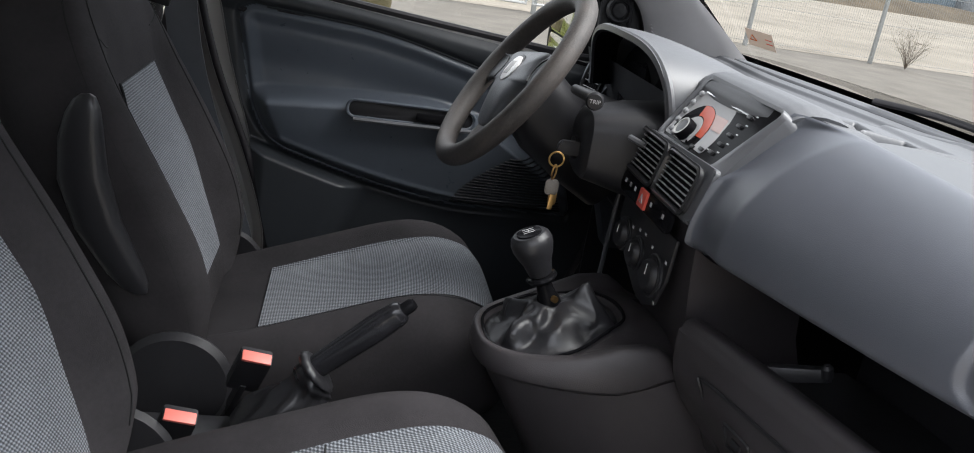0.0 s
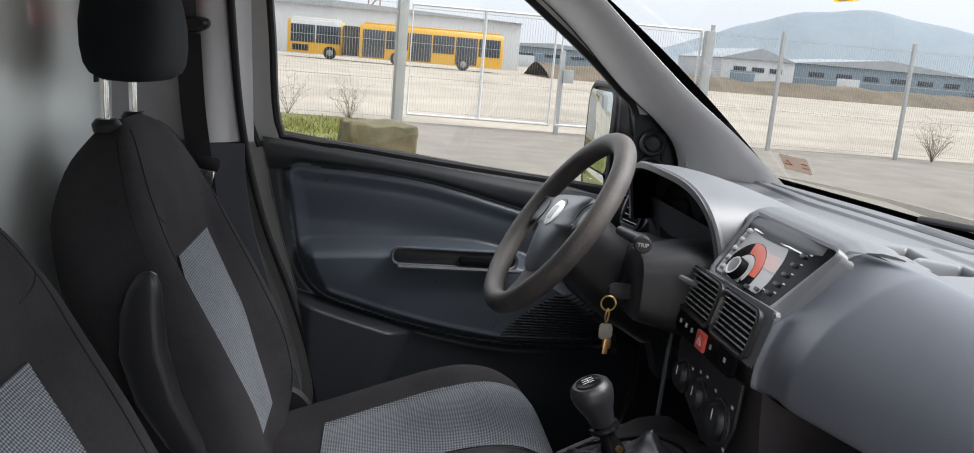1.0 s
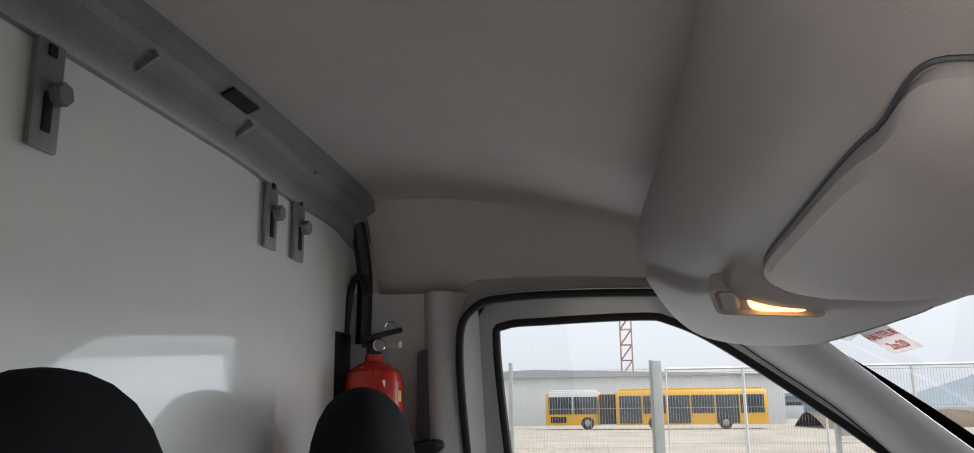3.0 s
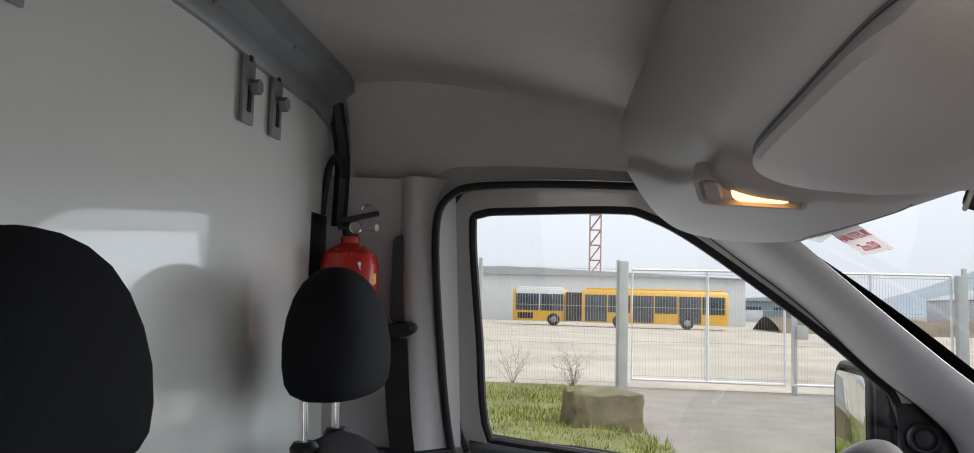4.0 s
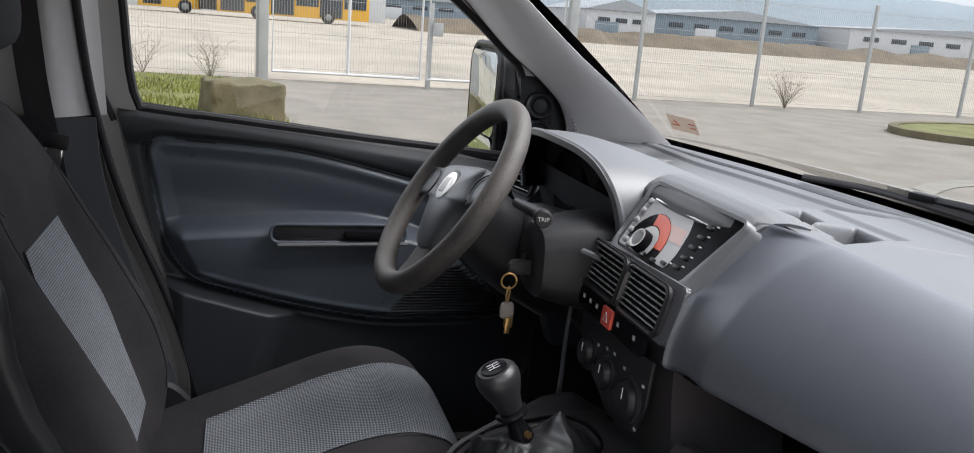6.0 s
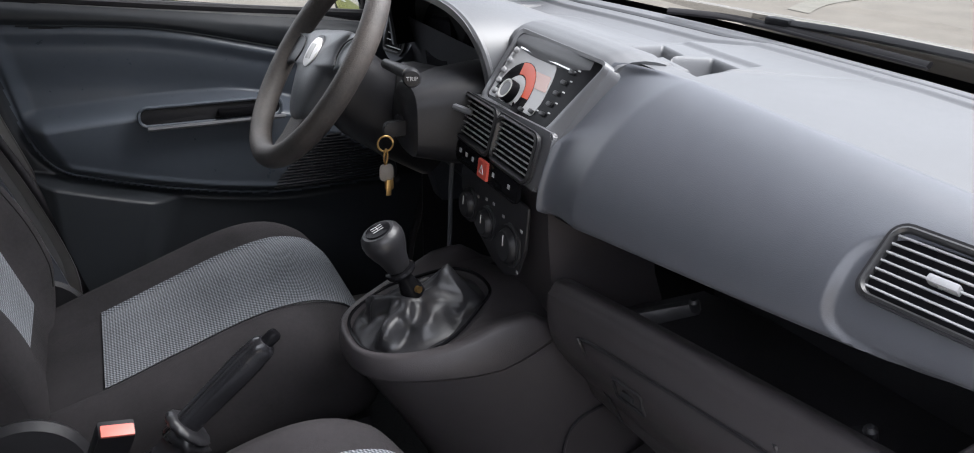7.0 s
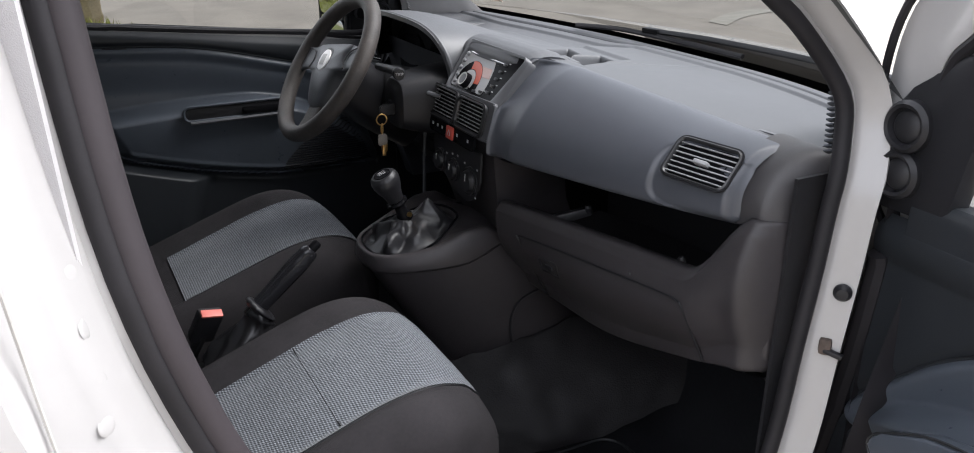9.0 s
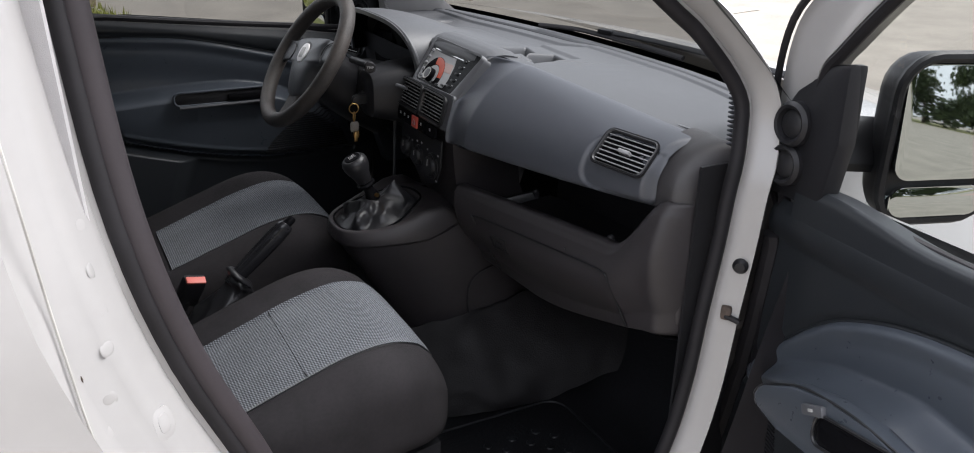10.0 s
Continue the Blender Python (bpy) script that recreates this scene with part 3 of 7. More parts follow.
for s, nm in ((1, "driver"), (-1, "passenger")):
    op = dense(opening(s))
    # painted frame of the door opening: a flange, a jamb and the outer skin
    steps = ((0.0, 0.775), (0.012, 0.775), (0.018, 0.798), (0.030, 0.810), (0.033, 0.817), (0.050, 0.833), (0.060, 0.835), (0.064, 0.842), (0.082, 0.846), (0.088, 0.857), (0.10, 0.875), (0.105, 0.884), (0.13, 0.893))
    rings = []
    for d, yy in steps:
        row = []
        for (x0, z0), (x, z) in zip(op, offset2(op, d)):
            # the driver's windscreen pillar is slimmer than the rest of the frame
            k = 1 - (0.85 * smooth(-0.40, -0.15, x0) * smooth(1.12, 1.25, z0) if s > 0 else 0)
            if s < 0 and x0 > -0.05 and d > 0.036:
                # the jamb by the hinges ends in a narrow return
                k, over = (0.036 + 0.02 * (d - 0.036)) / d, d - 0.036
                row.append(V(lerp(x0, x, k), side_y(z, s, 0.820 - 0.3 * over), lerp(z0, z, k)))
                continue
            row.append(V(lerp(x0, x, k), side_y(z, s, yy), lerp(z0, z, k)))
        rings.append(row)
    bm = bmesh.new()
    vs = [[bm.verts.new(p) for p in r] for r in rings]
    for a, b in zip(vs, vs[1:]):
        for i in range(len(op)):
            j = (i + 1) % len(op)
            bm.faces.new((a[i], a[j], b[j], b[i]))
    solo("wall_door_frame_" + nm, bm, WHITE, "white painted steel frame of the door opening", "door frame", "structure", 70)
    solo("trim_door_seal_" + nm, tube([V(x, side_y(z, s, 0.772), z) for x, z in offset2(op, 0.002 if s > 0 else -0.006)], 0.008 if s > 0 else 0.012, 12, True), RUBBER,
         "black rubber seal round the door opening", "door seal", "structure")

# dark sheet added over the white jamb as the shade of the door gap
gap_in = [(p, q, lerp(0.028, 0.075, smooth(0.68, 1.12, p[1]))) for p, q in zip(dense(opening(-1), 160), offset2(dense(opening(-1), 160), 1.0)) if p[0] > 0.0 and p[1] < 1.13]
solo("trim_gap_shade_passenger", grid(lambda u, v: (lambda e, k: V(lerp(e[0][0], e[1][0], k), side_y(e[0][1], -1, 0.862 + 0.045 * v), lerp(e[0][1], e[1][1], k)))(gap_in[round(u * (len(gap_in) - 1))], lerp(gap_in[round(u * (len(gap_in) - 1))][2], 0.17, v)), len(gap_in) - 1, 3), RUBBER,
     "added dark sheet for the shade in the door gap", "trim", "structure")
strip = [p for p in offset2(dense(opening(-1), 160), -0.022) if p[0] < -0.45 and 0.55 < p[1] < 1.62]
solo("trim_pillar_strip_passenger", tube([V(x, side_y(z, -1, 0.766), z) for x, z in strip], 0.017, 12), SEALGREY, "warm grey pillar trim strip beside the seal", "trim", "structure")

# outer side of the van behind the doors
for s, nm in ((1, "driver"), (-1, "passenger")):
    def skin(u, v, s=s):
        z = lerp(0.30, 1.80, v)
        xr = curve_at([(0.30, -0.50), (0.66, -0.625), (0.83, -0.675), (1.02, -0.755), (1.20, -0.80), (1.4, -0.82), (1.8, -0.82)], z)
        x = lerp(-2.6, xr + 0.004, u)
        step = 0.0
        return V(x, side_y(z, s, 0.905 - 0.012 * smooth(0.9, 1.0, u)) , z)
    solo("wall_side_panel_" + nm, grid(skin, 30, 30), WHITE, "white painted side panel of the van", "side panel", "structure")
    solo("wall_upper_side_" + nm, grid(lambda u, v, s=s: V(lerp(-2.6, -0.74, u), s * lerp(0.80, 0.76, v), lerp(1.68, 2.0, v)), 8, 6, thick=0.01), PANEL,
         "painted upper side of the cab", "side panel", "structure")

# kick panels beside the footwells
for s, nm in ((1, "driver"), (-1, "passenger")):
    solo("wall_kick_panel_" + nm, grid(lambda u, v, s=s: V(lerp(0.17, 0.62, u), s * 0.746, lerp(FLOOR_Z, 1.15, v)), 4, 6, thick=0.006), DARK,
         "dark plastic kick panel beside the footwell", "kick panel", "structure")

# centre pillar trims inside
for s, nm in ((1, "driver"), (-1, "passenger")):
    def pillar_b(u, v, s=s):
        """Recess for the belt behind a rounded front strip."""
        x = lerp(-1.0, -0.742 + 0.02 * (1 - v), u)
        y = curve_at([(-1.0, 0.715), (-0.86, 0.750), (-0.838, 0.748), (-0.822, 0.722), (-0.808, 0.716), (-0.79, 0.726), (-0.742, 0.776), (-0.70, 0.80)], x)
        return V(x, s * (y - 0.03 * v), lerp(1.19, 1.72, v))

    solo("trim_pillar_upper_" + nm, grid(pillar_b, 40, 12, thick=0.006), PILLAR, "light grey plastic centre pillar trim", "pillar trim", "structure")
    solo("trim_pillar_lower_" + nm, grid(lambda u, v, s=s: V(lerp(-1.0, lerp(-0.56, -0.735, smooth(0, 1, v)), u), s * (lerp(0.69, 0.758, smooth(0, 1, u))), lerp(FLOOR_Z, 1.187, v)),
         10, 12, thick=0.008), PILLARLOW, "dark grey plastic lower centre pillar trim", "pillar trim", "structure")


# ---------------------------------------------------------------- doors
def window_outline():
    return [(-0.66, 1.205), (-0.685, 1.42), (-0.70, 1.62), (-0.685, 1.652), (-0.60, 1.658), (-0.42, 1.662), (-0.36, 1.652), (-0.26, 1.60), (-0.05, 1.45), (0.065, 1.355), (0.105, 1.315), (0.125, 1.24), (0.128, 1.16), (0.118, 1.134),
            (-0.05, 1.147), (-0.30, 1.170), (-0.55, 1.196)]


def glass_y(z):
    return 0.832 - 0.11 * (z - 1.2)


def belt(x):
    return 1.20 - 0.088 * (x + 0.66) / 0.75


# outline of the inset panel and crest of the arm rest along the door
LINING = {"top": [(-0.66, 1.150), (-0.4, 1.132), (-0.16, 1.082), (-0.03, 1.040), (0.05, 0.965), (0.10, 0.87), (0.135, 0.76)],
          "arm": [(-0.64, 0.958), (-0.42, 0.972), (-0.25, 0.976), (-0.12, 0.955), (-0.02, 0.905), (0.06, 0.85), (0.13, 0.79)], "end": 0.15, "run": 0.10}
OPEN_LINING = {"top": [(-0.66, 1.110), (-0.4, 1.095), (-0.284, 1.076), (-0.168, 1.046), (-0.042, 0.992), (0.029, 0.944), (0.106, 0.873), (0.155, 0.825), (0.217, 0.749)],
               "arm": [(-0.64, 0.945), (-0.236, 0.950), (-0.133, 0.926), (-0.056, 0.902), (0.009, 0.873), (0.061, 0.846), (0.146, 0.791), (0.21, 0.74)], "end": 0.205, "run": 0.20}


def panel_top(x):
    return curve_at(LINING["top"], x)


def panel_rear(z):
    return curve_at([(0.80, -0.555), (0.85, -0.582), (0.95, -0.626), (1.12, -0.655)], z)


def arm_top(x):
    return curve_at(LINING["arm"], x)


def pocket_top(x):
    return 0.748 + 0.10 * max(0, (-0.12 - x) / 0.45) ** 1.5


def inset(x, z):
    """Distance inside the rounded outline of the inset panel."""
    d1, d2, d3 = (panel_top(x) - z) * lerp(0.95, 0.62, smooth(-0.12, 0.07, x)), x - panel_rear(z), z - pocket_top(x)
    r = 0.035
    a = r - math.hypot(r - d1, r - d2) if d1 < r and d2 < r else min(d1, d2)
    return r - math.hypot(r - a, r - d3) if a < r and d3 < r else min(a, d3)


def trim_y(x, z):
    """Depth of the door lining: broad belt, groove, inset panel with a soft lip, arm rest bulge, lower pocket."""
    d = inset(x, z)
    zb = belt(x)
    y = 0.806 - 0.010 * math.sin(math.pi * min(1, max(0, (zb - z) / 0.07))) + 0.006 * smooth(0.02, 0.0, zb - z)
    k = smooth(-0.004, 0.006, d)
    y = lerp(y, 0.799 + 0.012 * smooth(0.004, 0.040, d) + 0.016 * smooth(0.04, 0.13, panel_top(x) - z), k)
    y += 0.010 * math.exp(-(d / 0.0075) ** 2)
    zc, zl = arm_top(x), pocket_top(x)
    crest_up = smooth(zc + 0.020, zc - 0.016, z)
    drop = min(1, max(0, (zc - z) / (zc - zl + 1e-6)))
    fade = smooth(0.0, 0.045, x - panel_rear(z)) * smooth(0.0, 0.03, z - zl) * smooth(LINING["end"], LINING["end"] - LINING["run"], x)
    y -= crest_up * fade * (0.068 - 0.030 * drop ** 1.4)
    low = smooth(0.0, -0.02, z - zl)
    y -= 0.05 * low * smooth(-0.36, -0.44, x - 0.35 * (z - 0.72)) * smooth(-0.66, -0.58, x)
    return y


def door(s, turn, name, label):
    hinge = V(0.25, s * 0.75, 0.8)
    d = thing(name, label, "car door", hinge, kind="structure")

    def P(x, y, z):
        return V(x, s * y, z)

    def rear(z):
        return curve_at([(0.44, -0.50), (0.60, -0.555), (0.85, -0.615), (1.02, -0.665), (1.2, -0.705)], z)

    def front(z):
        return curve_at([(0.46, 0.335), (0.70, 0.272), (0.90, 0.235), (1.12, 0.212)], z) - (0.034 if turn else 0)

    def lining(u, v):
        z0 = lerp(0.46, 1.0, v)
        x = lerp(rear(z0 if v < 1 else 1.0), 0.20, u)
        z = lerp(0.46, belt(x), v)
        x = lerp(rear(z), front(z), u)
        return P(x, trim_y(x, z), z)

    bm = grid(lining, 300, 230)
    for f in bm.faces:
        c = f.calc_center_median()
        f.material_index = 0 if inset(c.x, c.z) > -0.001 else 1
    part("lining", bm, [DOORTRIM, DOORDARK], d, angle=70)
    rim_x = [lerp(-0.60, LINING["end"] - 0.02, i / 60) for i in range(61)]
    part("panel_groove", tube([P(x, trim_y(x, panel_top(x)) + 0.0005, panel_top(x)) for x in rim_x], 0.0032, 8), DOORDARK, d, "dark groove along the inset panel")
    if turn:
        # rounded top of the lining, rising to the mirror corner
        def belt_cap(u, v):
            x = lerp(rear(1.19) + 0.02, 0.125, u)
            lift = 0.020 * smooth(-0.20, 0.05, x)
            y, dz = curve_at([(0, 0.798), (0.3, 0.799), (0.6, 0.809), (1, 0.836)], v), curve_at([(0, -0.03), (0.3, 0.004), (0.6, 0.015), (1, 0.014)], v)
            return P(x, y, belt(x) + dz + lift * smooth(0, 0.6, v))
        part("belt_cap", grid(belt_cap, 60, 14), DOORDARK, d, "dark rounded top of the lining")
    part("glass_seal", tube([P(x, 0.826, belt(x) + 0.006) for x in [lerp(-0.66, 0.12, i / 20) for i in range(21)]], 0.007, 6), RUBBER, d)
    part("inner_edge", grid(lambda u, v: P(rear(lerp(0.44, 1.20, v)) + lerp(0.012, -0.085, u), 0.822, lerp(0.44, 1.20, v)), 3, 20), WHITE, d)
    # outer skin
    def skin(u, v):
        z = lerp(0.36, 1.19, v)
        return P(lerp(rear(z) - 0.03, 0.19 if turn else 0.235, u), 0.897 - 0.06 * (2 * v - 1) ** 4 * 0.3, min(z, belt(lerp(rear(z), 0.2, u)) + 0.01))
    part("outer_skin", grid(skin, 16, 16), WHITE, d, "white painted outer skin")
    for x0, zz in ((0.2, 0),):
        part("front_edge", grid(lambda u, v: P(lerp(0.172 if turn else 0.205, 0.19 if turn else 0.235, u), lerp(0.80, 0.895, u), lerp(0.40, 1.14, v)), 4, 10), RUBBER, d, "black rubber front edge")
    part("rear_edge", grid(lambda u, v: P(rear(lerp(0.40, 1.19, v)) - 0.03 * u, lerp(0.80, 0.895, u), lerp(0.40, 1.19, v)), 4, 14), WHITE, d, "white painted door edge")
    part("front_seal", tube([P(front(z) - 0.014, trim_y(front(z) - 0.014, z) - 0.002, z) for z in [lerp(0.46, 1.04 if turn else 1.105, i / 40) for i in range(41)]], 0.016 if turn else 0.011, 8), RUBBER, d, "black rubber seal")
    # window frame, seal and glass
    win = [(a, b) for a, b in dense(window_outline(), 96)]
    o1, o2, rim_ = offset2(win, 0.012), offset2(win, 0.055), offset2(win, 0.058)
    if turn:
        # broad frame along the windscreen pillar
        o2 = [(lerp(a, c, smooth(-0.38, -0.12, e)), lerp(b, d_, smooth(-0.38, -0.12, e))) for (a, b), (c, d_), (e, _) in zip(o2, offset2(win, 0.100), win)]
        rim_ = [(lerp(a, c, smooth(-0.38, -0.12, e)), lerp(b, d_, smooth(-0.38, -0.12, e))) for (a, b), (c, d_), (e, _) in zip(rim_, offset2(win, 0.104), win)]
    cut = [i for i, (a, b) in enumerate(win) if b > belt(a) + (0.02 if turn else -0.045)]
    def outline(pl, dy):
        return [P(a, glass_y(b) + dy, max(b, belt(a) - 0.03)) for a, b in pl]
    fr = part("window_frame", band(*([outline(o, -0.02)[i] for i in cut] for o in (o1, o2)), (0, s * 0.045, 0), closed=False), WHITE, d, "white painted window frame")
    part("window_seal", tube([P(a, glass_y(b) - 0.012, max(b, belt(a) - 0.0)) for a, b in offset2(win, 0.006)], 0.0095, 8, True), RUBBER, d)
    part("frame_seal", tube([P(rim_[i][0], glass_y(rim_[i][1]) - 0.028, rim_[i][1]) for i in cut], 0.006, 8), RUBBER, d)
    pane = bmesh.new()
    pane.faces.new([pane.verts.new(P(a, glass_y(b), b)) for a, b in offset2(win, 0.01)])
    bmesh.ops.triangulate(pane, faces=pane.faces)
    pn = part("pane", pane, LIGHTGLASS if turn else GLASS, d, "side window glass, darkened to dim the outside")
    pn.visible_shadow = False
    # black corner piece with two tweeters
    sail = [(0.122, 1.13), (0.122, 1.26), (0.095, 1.345), (0.14, 1.335), (0.232, 1.275), (0.255, 1.10)]
    if turn:
        sail = [(0.062, 1.12), (0.040, 1.23), (0.045, 1.345), (0.088, 1.336), (0.130, 1.312), (0.165, 1.280), (0.200, 1.245), (0.228, 1.10)]
    part("mirror_corner", prism([P(a, 0.80, b) for a, b in sail], (0, s * 0.03, 0), 0.008), BLACK, d)
    for x, z, r, knob in ((0.150, 1.232, 0.035, False), (0.152, 1.166, 0.034, False)) if turn else ((0.158, 1.246, 0.030, False), (0.160, 1.187, 0.030, True)):
        tw = part("tweeter", lathe([(r, 0), (r, 0.016), (r * 0.85, 0.022), (r * 0.72, 0.020), (r * 0.66, 0.012), (0, 0.012)], P(x, 0.80, z), (-0.25, -s, 0.05), 28), BLACK, d)
        if knob:
            part("knob", lathe([(0.012, 0.012), (0.011, 0.026), (0.008, 0.029), (0, 0.029)], P(x, 0.80, z), (-0.25, -s, 0.05), 16), GLOSS, tw)
        else:
            part("grille_disc", lathe([(r * 0.6, 0.013), (r * 0.5, 0.016), (0, 0.018)], P(x, 0.80, z), (-0.25, -s, 0.05), 20), DARK, tw)
    # arm rest with pull handle recess
    if not turn:
        rec = part("pull_recess", prism([P(-0.275 + a, 0.744, 0.967 + b) for a, b in rrect(0.27, 0.030, 0.012)], (0, s * 0.03, 0), 0.003), BLACK, d)
        part("recess_rim", tube([P(-0.275 + a, 0.743, 0.967 + b) for a, b in rrect(0.278, 0.038, 0.016)], 0.0036, 8, True), DOORTRIM, rec)
        part("latch_lever", rbox((0.10, 0.012, 0.018), at(-0.215, s * 0.741, 0.964), 0.005), GLOSS, rec)
        part("trim_line", tube([P(x, 0.739, 0.944 + 0.006 * (x + 0.3)) for x in [lerp(-0.40, -0.13, i / 8) for i in range(9)]], 0.0045, 8), STACKGREY, rec, "satin grey lower lip")
    # speaker grille
    bm = bmesh.new()
    for i in range(18):
        z = (0.655 if turn else 0.765) + 0.0072 * i
        x0 = (0.060 if turn else -0.16) + 0.12 * (i / 17) ** 1.5 * (0.3 if turn else 1)
        x1 = (0.165 if turn else 0.108) - 0.0035 * i * (0.5 if turn else 1)
        tube([P(x, trim_y(x, z) - 0.001, z) for x in [lerp(x0, x1, k / 9) for k in range(10)]], 0.0024, 5, bm=bm)
    part("speaker_grille", bm, BLACK, d, "ribbed speaker grille")
    # door mirror outside
    arm = part("mirror_arm", tube(bez([P(0.15, 0.86, 1.20), P(0.15, 0.93, 1.195), P(0.145, 1.00, 1.19)], 8), [0.05] * 9, 12, flat=0.5), BLACK, d)
    my, mw = (1.010, 0.25) if s > 0 else (1.015, 0.20)
    mz, mh = (1.222, 0.29) if s > 0 else (1.216, 0.262)
    hs = []
    for dx, f in ((-0.03, 1.0), (0.0, 1.0), (0.03, 0.95), (0.06, 0.84), (0.08, 0.66), (0.09, 0.4)):
        hs.append([P(0.125 + dx, my + 0.35 * max(0, dx) + a * f, mz + b * f) for a, b in rrect(mw, mh, 0.055)])
    house = part("mirror_housing", loft(hs), BLACK, d)
    part("mirror_rim", tube([P(0.092, my + a, mz + b) for a, b in rrect(mw - 0.006, mh - 0.006, 0.055)], 0.009, 8, True), BLACK, house)
    for nm, zc, hh, w in (("mirror_glass", mz + 0.030, mh * 0.67, mw - 0.026), ("wide_angle_glass", mz - 0.096, 0.048, mw - 0.036)):
        part(nm, prism([P(0.093 + (0.07 * b if turn else 0), my + a, zc + b) for a, b in rrect(w, hh, 0.025)], (-0.010, 0, 0), 0.001), MIRROR, house)
    if turn:
        d.rotation_euler.z = radians(turn)
        d.location = (0.261, -0.717, 0.8)
        # arm rest panel with window switch and pull handle
        pan = [(0.030, 0.828), (0.022, 0.846), (0.004, 0.861), (-0.068, 0.907), (-0.144, 0.934), (-0.24, 0.953), (-0.40, 0.962), (-0.44, 0.945), (-0.40, 0.90), (-0.26, 0.862), (-0.116, 0.831), (-0.045, 0.817), (0.014, 0.814)]
        tray = part("switch_panel", prism([P(a, 0.728, b) for a, b in pan], (0, s * 0.03, 0), 0.006, seg=3), DOORTRIM, d)
        part("panel_rim", tube(bez([P(a, 0.731, b) for a, b in pan], 60, True), 0.0020, 6, True), VENTFRAME, tray)
        part("window_switch", rbox((0.052, 0.010, 0.016), at(-0.132, s * 0.725, 0.908, 0, 28, 0), 0.004), STACKGREY, tray)
        part("switch_mark", rbox((0.010, 0.002, 0.004), at(-0.132, s * 0.7195, 0.909, 0, 28, 0), 0), SATIN, tray)
        part("pull_cup", prism([P(-0.225 + a, 0.726, 0.911 + b - 0.30 * a) for a, b in rrect(0.17, 0.044, 0.016)], (0, s * 0.010, 0), 0.002), GLOSS, tray)
        part("cup_rim", tube([P(-0.225 + a, 0.725, 0.911 + b - 0.30 * a) for a, b in rrect(0.175, 0.049, 0.018)], 0.0025, 6, True), VENTFRAME, tray)
    return d


door(1, 0, "door_1", "closed driver's door with dark grey lining")
LINING.update(OPEN_LINING)
door(-1, 72, "door_2", "open passenger door with dark grey lining")


# ---------------------------------------------------------------- seats
def sup(a, n):
    c, s = math.cos(a), math.sin(a)
    return math.copysign(abs(c) ** (2 / n), c), math.copysign(abs(s) ** (2 / n), s)


